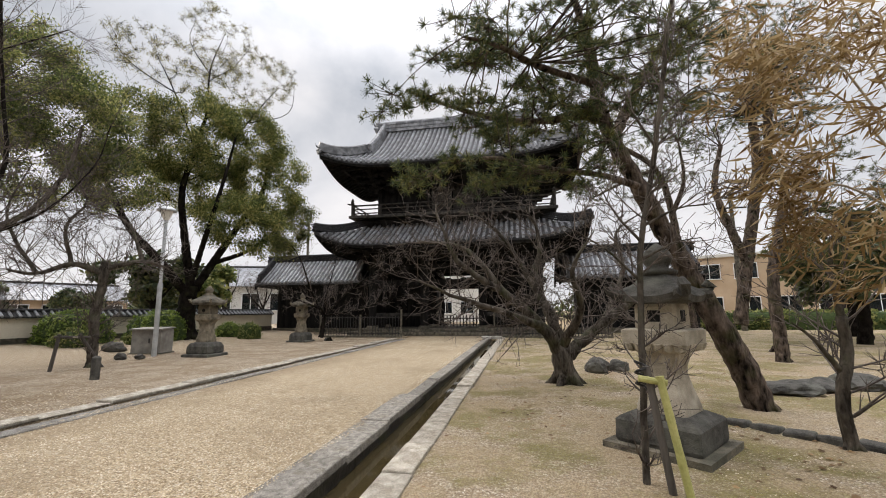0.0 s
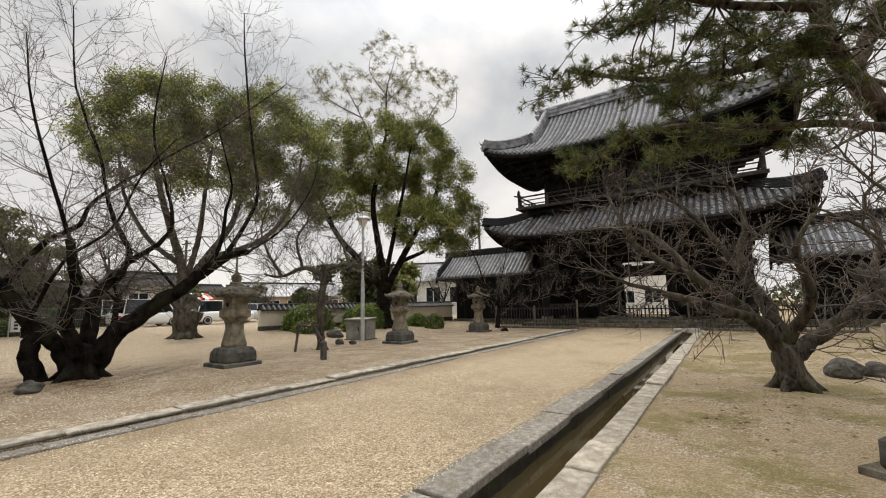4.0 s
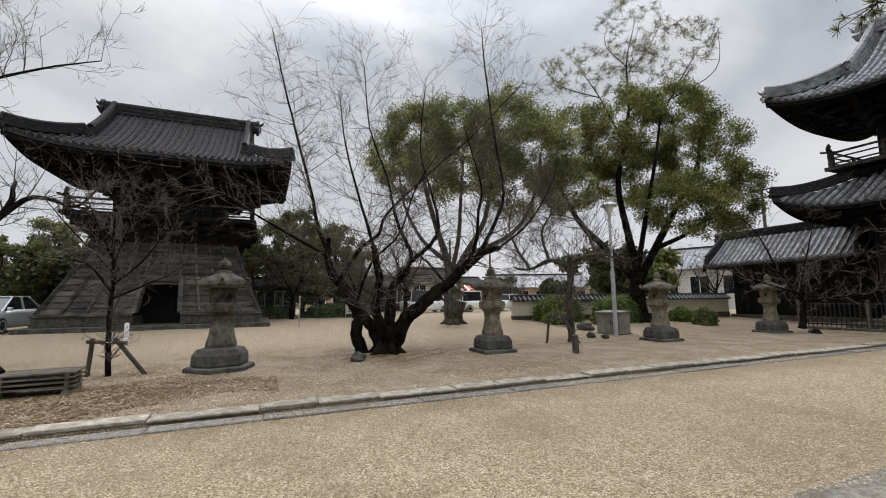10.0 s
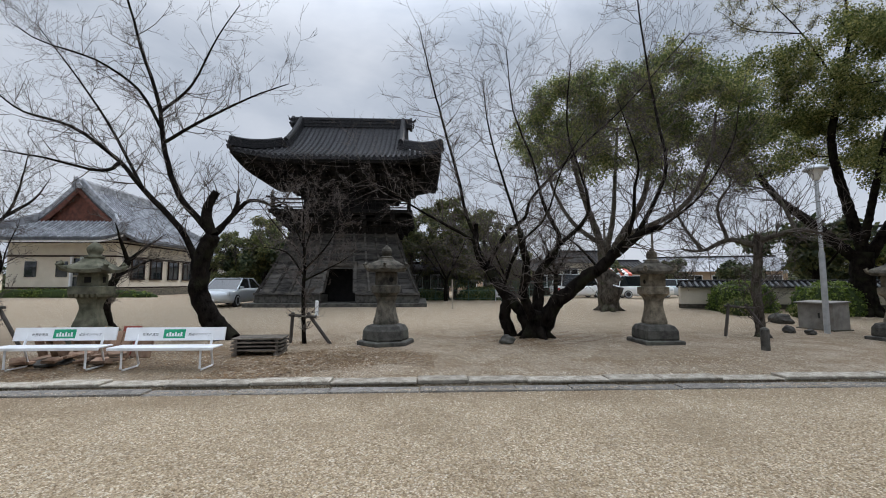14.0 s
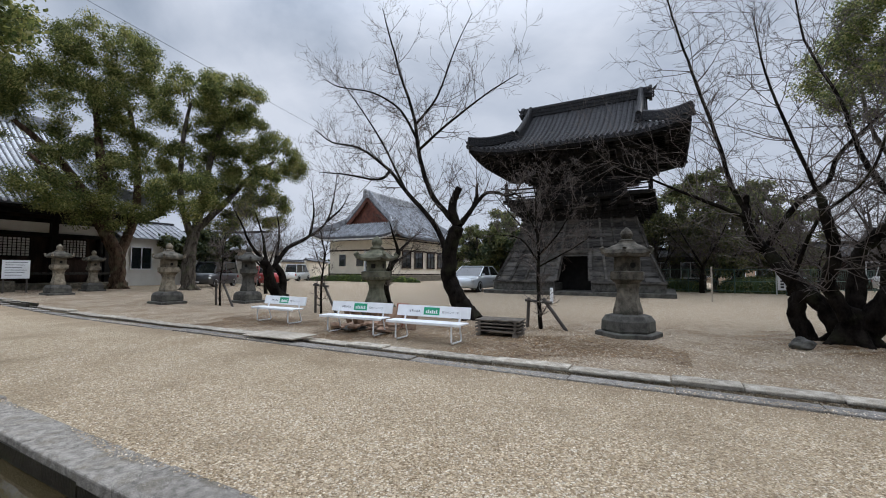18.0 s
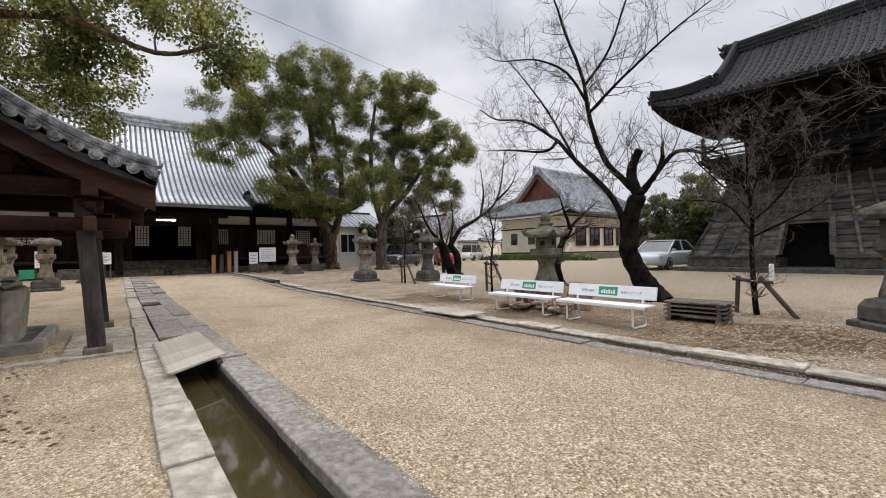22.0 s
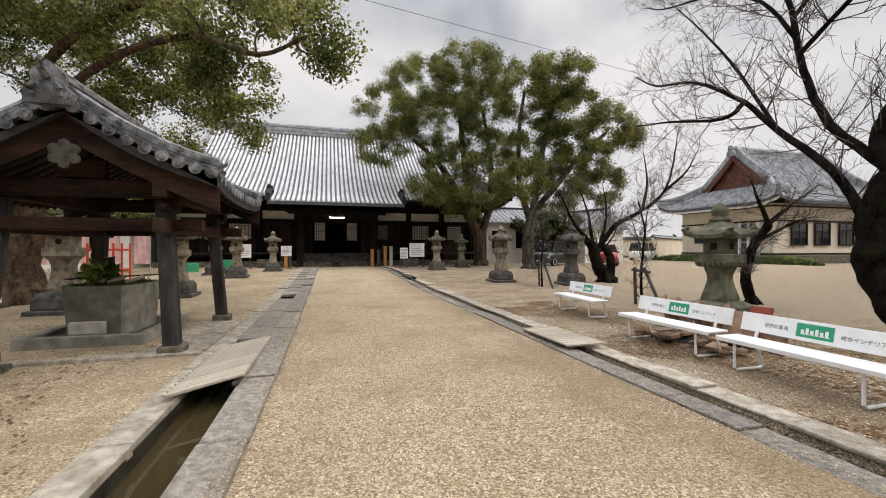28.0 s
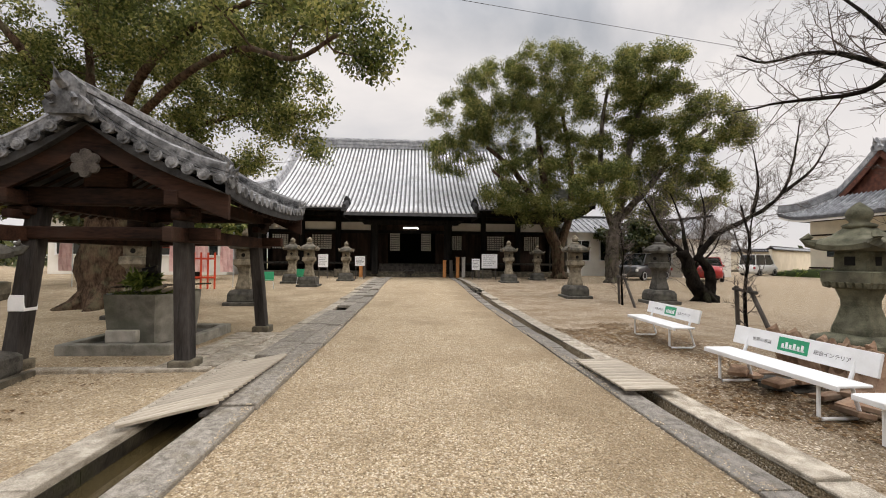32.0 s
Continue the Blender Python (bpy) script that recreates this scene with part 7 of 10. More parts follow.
leafy_tree("camphor_tree", (5.96, -14.86, 0.0), [
    (0.75,0.6,[(-0.0,0.0,-0.08),(0.11,-0.01,1.06),(-0.04,0.0,2.46),(0.07,-0.01,3.88)]),
    (0.158,0.0528,[(0.03,-0.0,3.7),(-1.07,1.09,5.66),(-2.44,2.2,6.53),(-4.1,3.34,6.9),(-5.79,4.48,6.86)]),
    (0.172,0.0594,[(0.03,-0.0,3.7),(0.64,-0.05,6.0),(0.85,-0.07,8.15),(1.43,-0.11,10.3)]),
    (0.119,0.033,[(-0.92,1.08,4.84),(-3.45,2.79,5.87),(-5.56,4.46,5.87),(-7.01,5.58,5.17),(-7.93,6.15,5.36)]),
    (0.119,0.0396,[(0.67,-1.06,4.44),(-1.3,-0.9,5.59),(-3.2,-0.75,6.17),(-4.9,-0.61,6.95)]),
    (0.198,0.066,[(0.16,-0.01,4.23),(0.89,0.93,5.98),(1.16,1.91,7.12),(2.08,1.84,8.03)])], [
    (1.4,-0.1,8.5,2.8,3.0,1.4),
    (-2.9,2.2,7.4,1.8,2.6,1.0),
    (-6.0,4.3,6.6,1.3,1.3,0.7),
    (-7.9,5.3,5.9,0.8,0.9,0.5),
    (-8.4,5.3,5.3,0.4,0.6,0.3),
    (-6.0,2.5,5.8,0.8,1.8,0.8),
    (-3.9,0.3,6.9,1.4,2.2,1.1),
    (-3.2,-0.7,5.4,1.7,2.2,0.9),
    (-5.9,0.5,5.3,0.6,1.4,0.7),
    (3.9,-1.3,7.3,1.7,2.6,1.7),
    (0.3,-2.0,7.7,2.0,2.6,1.2),
    (2.1,0.8,10.0,2.4,3.0,1.0),
    (2.3,1.6,5.6,1.9,1.8,1.4),
    (4.4,2.0,6.3,2.0,2.0,1.9),
    (-3.2,2.3,9.0,2.2,3.0,0.9),
    (-7.1,4.3,7.3,1.0,1.0,0.5)], -95, "huge evergreen camphor spreading over the water pavilion", bark=BARK_CAMPHOR, seed=20, count=150000, size=0.06, per=16, clump=0.5)
bare_tree("plum_tree", (-14.11, -16.47, 0.03), [
    (0.3,0.2,[(-0.32,0.03,-0.06),(0.33,-0.03,0.55),(0.65,-0.05,1.42),(0.86,-0.07,1.86)]),
    (0.22,0.14,[(-0.11,0.01,-0.06),(-0.22,0.02,0.99),(0.21,-0.02,1.64)]),
    (0.1,0.012,[(0.75,-0.06,1.75),(1.51,-0.12,2.52),(1.95,-0.16,3.4),(2.38,-0.19,4.06)]),
    (0.12,0.012,[(0.32,-0.03,1.53),(-0.46,0.04,2.52),(-1.78,0.14,3.19),(-2.88,0.23,4.07),(-3.34,0.27,5.4),(-3.58,0.29,6.95)]),
    (0.08,0.01,[(-1.78,0.14,3.19),(-2.01,0.16,4.51),(-1.8,0.14,5.84)]),
    (0.1,0.012,[(0.32,-0.53,1.65),(0.34,-0.83,3.03),(0.79,-0.87,4.19)]),
    (0.08,0.01,[(-0.13,-0.49,1.65),(-0.58,-0.76,3.27),(-0.36,-0.77,4.42)]),
    (0.08,0.01,[(-3.14,-0.05,4.12),(-4.56,-0.24,5.09),(-5.45,-0.37,6.3)])], "gnarled bare plum tree with twin dark stems", seed=21, twig=1.0, every=0.14, depth=2)
bare_tree("plum_tree", (-13.43, -9.4, 0.02), [
    (0.14,0.1,[(0.0,-0.0,-0.04),(0.17,-0.07,0.77),(-0.06,0.02,1.63),(-0.37,0.14,2.15)]),
    (0.07,0.012,[(-0.37,0.14,2.15),(-0.12,0.05,2.83),(0.05,-0.02,3.35)]),
    (0.07,0.012,[(-0.37,0.14,2.15),(-0.93,0.35,2.67),(-1.56,0.6,3.19)]),
    (0.06,0.012,[(-0.06,0.02,1.63),(-0.93,0.36,2.16),(-1.41,0.54,2.33)])], "crooked young plum tree behind a stone lantern", seed=22, twig=0.7, every=0.12, depth=2)
bare_tree("young_tree", (-10.32, -2.59, 0.0), [
    (0.055,0.03,[(0.0,-0.0,-0.03),(0.0,-0.06,1.11),(0.0,-0.04,1.96),(0.0,-0.09,2.53)]),
    (0.03,0.006,[(0.0,-0.06,1.68),(0.0,-0.51,2.24),(0.0,-1.23,2.38)]),
    (0.03,0.006,[(0.0,-0.03,1.82),(-0.0,0.48,2.39),(-0.0,0.89,3.11)]),
    (0.028,0.006,[(0.0,-0.09,2.39),(0.0,-0.4,3.1),(0.0,-0.63,3.68)]),
    (0.028,0.006,[(0.0,-0.06,2.24),(-0.0,0.18,3.1),(-0.0,0.3,3.83)]),
    (0.025,0.006,[(0.0,-0.05,1.53),(-0.0,0.77,1.96),(-0.0,1.19,2.25)]),
    (0.025,0.006,[(-0.4,-0.19,2.12),(-0.6,-1.03,3.04),(-0.8,-1.58,3.69)]),
    (0.03,0.006,[(0.0,-0.09,2.53),(0.0,-0.11,3.25),(0.0,-0.2,3.83)])], "thin bare sapling tied to a wooden prop", seed=23, twig=0.55, every=0.09, depth=2, root=False)
pine_tree((3.54, 6.94, 0.0), [
    (0.19,0.1,[(-0.0,-0.0,-0.02),(-0.24,-0.04,0.65),(-0.63,-0.12,1.45),(-1.1,-0.21,2.45),(-1.46,-0.28,3.23),(-1.78,-0.34,3.95),(-1.96,-0.37,4.51)]),
    (0.075,0.02,[(-1.85,-0.35,4.27),(-2.31,-0.44,4.37),(-2.83,-0.54,4.28),(-3.52,-0.67,4.33),(-4.2,-0.8,4.53),(-4.9,-0.93,4.82)]),
    (0.11,0.04,[(-1.96,-0.37,4.51),(-2.01,-0.38,5.17),(-2.14,-0.4,5.96),(-2.36,-0.45,6.77)]),
    (0.1,0.03,[(-1.67,0.19,4.16),(-1.02,0.83,5.45),(-0.35,1.16,6.6),(-0.11,1.3,7.65)]),
    (0.05,0.012,[(-1.54,-0.6,3.14),(-2.19,-1.23,3.15),(-2.8,-1.75,3.09),(-3.46,-2.18,3.13),(-4.08,-2.4,3.03)]),
    (0.055,0.015,[(-2.08,-0.9,4.6),(-2.87,-1.56,4.56),(-3.42,-2.17,4.54),(-3.78,-2.55,4.44)])], [
    (-1.9,-0.4,5.8,0.9,1.6,0.5),
    (-2.6,-1.7,4.7,0.6,1.2,0.4),
    (-1.8,-1.4,4.5,0.6,1.2,0.4),
    (-3.4,-2.2,4.7,0.5,1.0,0.2),
    (-3.0,-1.6,3.7,0.6,1.0,0.3),
    (-1.9,-1.2,4.0,0.4,1.0,0.4),
    (-2.9,-1.6,4.6,0.8,1.4,0.3),
    (-4.0,-1.8,4.2,0.5,0.8,0.2),
    (-4.8,-1.9,4.3,0.4,0.7,0.2),
    (-3.3,-1.6,3.9,0.6,0.9,0.2),
    (-0.4,0.9,6.5,1.0,1.4,0.6),
    (-2.8,-1.6,5.3,0.8,1.3,0.3),
    (-3.9,-2.8,4.5,0.4,0.9,0.2),
    (-3.5,-1.9,3.2,0.7,1.0,0.2),
    (-2.5,-1.3,3.3,0.4,1.0,0.3),
    (-4.2,-2.3,3.0,0.3,0.6,0.1),
    (-0.8,0.9,5.2,0.7,1.2,0.5),
    (-2.5,-0.5,4.6,0.5,1.0,0.3)], 101, "leaning pine with cracked mossy trunk and drooping boughs", seed=24, per=24, clump=0.25, tufts=1.6)
pine_tree((7.61, 20.1, -0.0), [
    (0.2,0.1,[(-0.02,-0.0,-0.12),(-0.36,-0.07,2.54),(-0.58,-0.11,5.58),(-1.16,-0.22,7.69),(-2.6,-0.49,8.79)]),
    (0.1,0.03,[(-1.16,-0.22,7.69),(-2.46,-0.47,7.17),(-4.02,-0.76,6.39)]),
    (0.12,0.04,[(-0.58,-0.11,5.58),(0.06,0.01,7.15),(-0.02,-0.0,9.04)])], [
    (-0.6,-0.1,8.2,1.7,1.5,1.2),
    (-3.2,-0.6,6.9,1.5,1.3,0.7),
    (0.3,0.1,9.9,1.7,1.4,1.0)], 101, "tall slender pine beside the gate", seed=25, per=20, clump=0.36, tufts=1.4)
pine_tree((8.2, 15.5, 0.0), [
    (0.2,0.13,[(-1.05,-0.2,0.88),(-0.68,-0.13,2.6),(-0.32,-0.06,4.11),(0.09,0.02,6.06),(0.14,0.03,8.11)]),
    (0.15,0.07,[(-0.57,-0.11,2.79),(-1.06,-0.2,4.12),(-1.39,-0.26,5.48),(-1.05,-0.2,6.88)]),
    (0.2,0.1,[(0.45,1.1,5.35),(1.21,1.25,7.49),(1.36,1.27,10.41)])], [
    (0.3,0.0,9.2,1.5,2.0,1.1),
    (-1.0,-0.2,8.1,1.1,1.6,0.9),
    (1.5,0.3,8.3,1.3,2.0,0.9),
    (-0.1,-0.0,11.1,1.7,2.0,0.9),
    (2.9,1.6,11.1,1.6,2.0,1.2)], 101, "dark crooked pine with two stems", seed=26, per=18, clump=0.4, tufts=1.5)
pine_tree((7.03, 12.94, 0.0), [
    (0.17,0.1,[(-0.01,-0.0,-0.07),(-0.05,-0.01,1.18),(-0.0,-0.0,2.39),(0.34,0.06,3.65),(0.66,0.12,4.94)]),
    (0.1,0.03,[(0.34,0.06,3.65),(1.32,0.25,4.12),(2.2,0.42,3.79)])], [
    (1.4,0.3,3.3,1.1,1.3,0.8),
    (2.3,0.4,4.4,0.9,1.3,0.9),
    (1.2,0.2,5.3,0.9,1.3,0.6),
    (2.3,0.4,2.7,0.8,1.0,0.6)], 101, "small pine with low dense boughs", seed=27, per=20, clump=0.36, tufts=1.4)
bare_tree("young_tree", (3.49, 5.23, 0.0), [
    (0.065,0.05,[(0.0,0.0,-0.0),(-0.03,-0.01,0.51),(0.09,0.02,0.96),(0.08,0.02,1.31)]),
    (0.03,0.008,[(0.0,0.0,0.74),(-0.24,-0.04,1.08),(-0.44,-0.08,1.25)]),
    (0.04,0.008,[(0.08,0.02,1.31),(0.04,0.01,1.84),(0.18,0.03,2.39)])], "thin grey young tree on mossy ground", bark=BARK_GREY, seed=28, twig=0.7, every=0.14, depth=2)
DRY_VIEW = 101
DRY_BASE = (4.1, 4.6, 0.0)
DRY = [(-1.6, -0.3, 3.7, 0.4, 0.5, 0.3), (-1.0, -0.2, 4.0, 0.5, 0.5, 0.3), (-1.0, -0.6, 3.3, 0.4, 0.5, 0.4), (-1.3, -0.5, 2.9, 0.4, 0.5, 0.2), (-1.1, -0.5, 2.5, 0.4, 0.5, 0.3), (-1.4, -0.3, 2.5, 0.3, 0.4, 0.2), (-1.0, -0.4, 2.1, 0.3, 0.5, 0.2), (-1.2, -0.2, 2.0, 0.3, 0.4, 0.2), (-0.8, -0.1, 1.8, 0.2, 0.4, 0.2), (-1.5, 0.0, 4.3, 0.3, 0.4, 0.2)]
bare_tree("young_tree", (1.23, 3.95, 0.0), [
    (0.03,0.02,[(0.0,0.0,-0.04),(0.03,0.01,0.7),(0.06,0.01,1.43),(0.11,0.02,1.97),(0.3,0.06,2.84),(0.41,0.08,3.44),(0.51,0.1,4.07)]),
    (0.014,0.004,[(0.09,0.02,1.62),(-0.21,-0.04,1.92),(-0.54,-0.1,2.12)]),
    (0.014,0.004,[(0.11,0.02,1.97),(-0.09,-0.02,2.22),(-0.22,-0.04,2.48)]),
    (0.014,0.004,[(0.14,0.03,2.12),(0.45,0.08,2.27),(0.75,0.14,2.31)]),
    (0.012,0.004,[(0.3,0.06,2.84),(0.12,0.02,3.17),(0.04,0.01,3.33)]),
    (0.012,0.004,[(0.34,0.06,3.06),(0.59,0.11,3.33),(0.76,0.14,3.44)]),
    (0.014,0.004,[(0.1,0.02,1.82),(0.37,0.07,1.96),(0.62,0.12,2.01)])], "slender bare sapling tied to bamboo props", bark=BARK_GREY, seed=29, twig=0.4, every=0.1, depth=2, root=False)


# ---- dry bamboo by the path ----
def dry_bamboo():
    t = thing("bamboo_clump", *DRY_BASE, 0, "leaning bamboo with dry straw-coloured leaves", "bamboo")
    rnd = random.Random(31)
    w = Wood()
    cs = crown_clumps(rnd, DRY, DRY_VIEW, 90, 0.22)
    for i in range(7):
        c, r = cs[rnd.randrange(len(cs))]
        w.limb(smooth_line([(rnd.uniform(-0.2, 0.5), rnd.uniform(-0.3, 0.4), 0), (0.1, 0, 1.6), (c.x * 0.5, c.y * 0.5, c.z * 0.95), c], 4), 0.02, 0.006, 6)
    for c, r in cs[::3]:
        w.limb([c + Vector((0.25, 0.05, 0.12)), c, c - Vector((0.15, 0.03, 0.15))], 0.004, 0.002, 3)
    w.part("culm_mass", PLANK, t)["kind"] = "stuff"
    leaves("dry_leaves", rnd, cs, 3600, 0.022, LEAF_DRY, t, flat=0.9, long=8.0, droop=0.7, lean=(-1.1, -0.2))


dry_bamboo()


# ---- vehicles ----
def paint(name, c, metal=0.3, rough=0.3):
    m = bpy.data.materials.new(name)
    m.use_nodes = True
    b = m.node_tree.nodes["Principled BSDF"]
    b.inputs["Base Color"].default_value = (*c, 1)
    b.inputs["Metallic"].default_value, b.inputs["Roughness"].default_value = metal, rough
    b.inputs["Coat Weight"].default_value = 0.4
    return m


SILVER = paint("silver_car_paint", (0.56, 0.60, 0.63), 0.25)
CAR_WHITE = paint("white_car_paint", (0.78, 0.79, 0.78), 0.0)
CAR_DARK = paint("dark_car_paint", (0.06, 0.065, 0.07), 0.4)
CAR_RED = paint("red_car_paint", (0.4, 0.03, 0.03), 0.2)
CAR_GLASS = paint("dark_car_glass", (0.012, 0.016, 0.018), 0.0, 0.06)
RUBBER = mat("tyre_rubber", (0.012, 0.012, 0.012), (0.03, 0.03, 0.03), 8, 0.85, 0.2, 60)
LAMP_GLASS = paint("lamp_glass", (0.75, 0.78, 0.8), 0.1, 0.15)


def car(x, y, rz, label, body, L=4.75, W=1.78, H=1.46, boxy=0.0):
    """A parked car: lofted body, glass house, pillars, wheels, lamps, mirrors."""
    c = thing("car", x, y, gz(x, y), rz, label, "car", "parked cars")
    h = L / 2
    # stations along the length: x, half width at sill, belt height, half width at belt
    def body_z(u):
        if boxy:
            return 0.95 - 0.12 * max(0, (u - 0.82) / 0.18) ** 2
        return 0.92 - 0.16 * ss((u - 0.62) / 0.38) - 0.03 * ss((0.12 - u) / 0.12)
    bm = B()
    prev = None
    n = 16
    for i in range(n + 1):
        u = i / n
        px = -h + L * u
        e = 1 - 0.22 * abs(2 * u - 1) ** 5
        w = W / 2 * e
        bz = body_z(u)
        lo = 0.2 + 0.12 * abs(2 * u - 1) ** 8
        prof = [(w * 0.93, lo), (w, lo + 0.16), (w, bz - 0.18), (w * 0.93, bz), (w * 0.5, bz + 0.03)]
        ring = [bm.verts.new((px, a, z)) for a, z in prof] + [bm.verts.new((px, -a, z)) for a, z in reversed(prof)]
        if prev:
            k = len(ring)
            for j in range(k):
                bm.faces.new((prev[j], prev[(j + 1) % k], ring[(j + 1) % k], ring[j]))
        else:
            bm.faces.new(ring[::-1])
        prev = ring
    bm.faces.new(prev)
    part("body", bm, body, c, smooth=True)
    st = ((-0.44, 0), (-0.40, 1), (0.20, 1), (0.33, 0)) if boxy else ((-0.38, 0), (-0.20, 1), (0.10, 1), (0.30, 0))
    def house(scale, z_top, name, m_, zin):
        bm = B()
        vs = []
        for u, top in st:
            px = u * L
            w = W / 2 * (0.78 if top else 0.92) * scale
            z = z_top if top else body_z(u + 0.5) - 0.01
            vs.append((bm.verts.new((px, w, z)), bm.verts.new((px, -w, z))))
        for i in range(3):
            bm.faces.new((vs[i][0], vs[i + 1][0], vs[i + 1][1], vs[i][1]))
        bm.faces.new([v[0] for v in vs][::-1])
        bm.faces.new([v[1] for v in vs])
        part(name, bm, m_, c)
    house(1.0, H - 0.03, "window_glass", CAR_GLASS, 0)
    bm = B()
    x0, x1 = st[1][0] * L, st[2][0] * L
    box(bm, x0 - 0.06, x1 + 0.06, -W / 2 * 0.77, W / 2 * 0.77, H - 0.05, H, 0.022)
    part("roof", bm, body, c)
    for sg in (-1, 1):
        for (ua, ta), (ub, tb) in ((st[0], st[1]), (st[2], st[3])):
            bm = B()
            tube(bm, [(ua * L, sg * W / 2 * (0.79 if ta else 0.925), H - 0.03 if ta else body_z(ua + 0.5)), (ub * L, sg * W / 2 * (0.79 if tb else 0.925), H - 0.03 if tb else body_z(ub + 0.5))], 0.035, 6)
            part("pillar", bm, body, c)
        bm = B()
        xm = -0.05 * L
        tube(bm, [(xm, sg * W / 2 * 0.79, H - 0.03), (xm, sg * W / 2 * 0.93, body_z(0.45))], 0.035, 5)
        part("pillar", bm, body, c)
        bm = B()
        box(bm, 0.2 * L, 0.24 * L, sg * (W / 2 + 0.02) - 0.07, sg * (W / 2 + 0.02) + 0.07, 0.9, 1.02, 0.02)
        part("wing_mirror", bm, body, c)
        bm = B()
        box(bm, h - 0.32, h - 0.09, sg * W * 0.36 - 0.16, sg * W * 0.36 + 0.16, 0.58, 0.72, 0.03)
        part("headlight", bm, LAMP_GLASS, c)
        bm = B()
        box(bm, -h + 0.02, -h + 0.16, sg * W * 0.38 - 0.13, sg * W * 0.38 + 0.13, 0.62, 0.8, 0.02)
        part("tail_light", bm, CAR_RED, c)
        for xx in (-0.29 * L, 0.3 * L):
            wh = thing("wheel", xx, sg * (W / 2 - 0.1), 0.31)
            wh.parent = c
            bm = B()
            lathe(bm, ((0.24, -0.1), (0.30, -0.1), (0.315, -0.06), (0.315, 0.06), (0.30, 0.1), (0.24, 0.1)), 22)
            bmesh.ops.rotate(bm, matrix=Matrix.Rotation(math.pi / 2, 3, "X"), verts=bm.verts)
            part("tyre", bm, RUBBER, wh)
            bm = B()
            lathe(bm, ((0.05, -0.09), (0.24, -0.105), (0.24, 0.105), (0.05, 0.09)), 16)
            bmesh.ops.rotate(bm, matrix=Matrix.Rotation(math.pi / 2, 3, "X"), verts=bm.verts)
            part("rim", bm, STEEL, wh)
    bm = B()
    box(bm, h - 0.12, h - 0.02, -0.42, 0.42, 0.42, 0.62, 0.02)
    part("grille", bm, IRON, c)
    bm = B()
    box(bm, h - 0.04, h + 0.005, -0.17, 0.17, 0.33, 0.42)
    part("number_plate", bm, PAINT_WHITE, c)
    return c


car(-22.8, -9.9, 1, "silver saloon car parked on the gravel beside the tower", SILVER)
car(-33.5, -36.5, 200, "small white van parked by the white wall", CAR_WHITE, 3.5, 1.5, 1.85, 1.0)
car(-18.6, -28.6, 30, "dark grey minivan parked near the hall", CAR_DARK, 4.4, 1.72, 1.75, 1.0)
car(-21.8, -27.0, 60, "red compact car parked behind the plum tree", CAR_RED, 3.6, 1.6, 1.5, 1.0)
car(-33.5, 13.0, 100, "pale blue van parked beyond the fence", CAR_WHITE, 4.4, 1.7, 1.9, 1.0)
car(-32.0, 17.5, 80, "white minivan parked beyond the yard", CAR_WHITE, 4.3, 1.7, 1.75, 1.0)
car(-33.5, 21.0, 95, "silver hatchback parked beyond the wall", SILVER, 4.0, 1.68, 1.5, 1.0)


# ---- surrounding buildings and walls ----
def tiled_wall(x0, y0, x1, y1, h, label, name="boundary_wall"):
    L = math.hypot(x1 - x0, y1 - y0)
    a = math.degrees(math.atan2(y1 - y0, x1 - x0))
    w = thing(name, x0, y0, min(gz(x0, y0), gz(x1, y1)), a, label, "wall", kind="structure")
    bm = B()
    box(bm, 0, L, -0.16, 0.16, -0.1, 0.3, 0.02)
    part("stone_footing", bm, STONE, w)
    bm = B()
    box(bm, 0, L, -0.12, 0.12, 0.3, h)
    part("plaster_face", bm, PLASTER_CREAM, w)
    bm = B()
    for sg in (-1, 1):
        vs = [bm.verts.new(v) for v in ((0, 0, h + 0.22), (L, 0, h + 0.22), (L, sg * 0.34, h), (0, sg * 0.34, h), (0, sg * 0.34, h - 0.05), (L, sg * 0.34, h - 0.05))]
        bm.faces.new((vs[0], vs[1], vs[2], vs[3]))
        bm.faces.new((vs[3], vs[2], vs[5], vs[4]))
    box(bm, 0, L, -0.34, 0.34, h - 0.06, h - 0.045)
    tube(bm, [(0, 0, h + 0.26), (L, 0, h + 0.26)], 0.07, 8)
    part("coping", bm, TILE_DARK, w)
    n = int(L / 0.28)
    me = None
    for i in range(n):
        if me is None:
            bm = B()
            for sg in (-1, 1):
                tube(bm, [(0.14, sg * 0.05, h + 0.22), (0.14, sg * 0.36, h + 0.01)], 0.05, 6)
            me = part("cover_tile", bm, TILE, w).data
        else:
            share("cover_tile", me, w, pose(0.28 * i, 0, 0))
    return w


tiled_wall(-20.0, 13.0, -17.4, 27.4, 1.15, "low plastered wall with a grey tile coping")
tiled_wall(-48.0, -46.0, -22.0, -50.0, 2.4, "long white plastered wall with a tile coping")
tiled_wall(-36.0, -38.0, -48.0, -46.0, 2.4, "long white plastered wall with a tile coping")


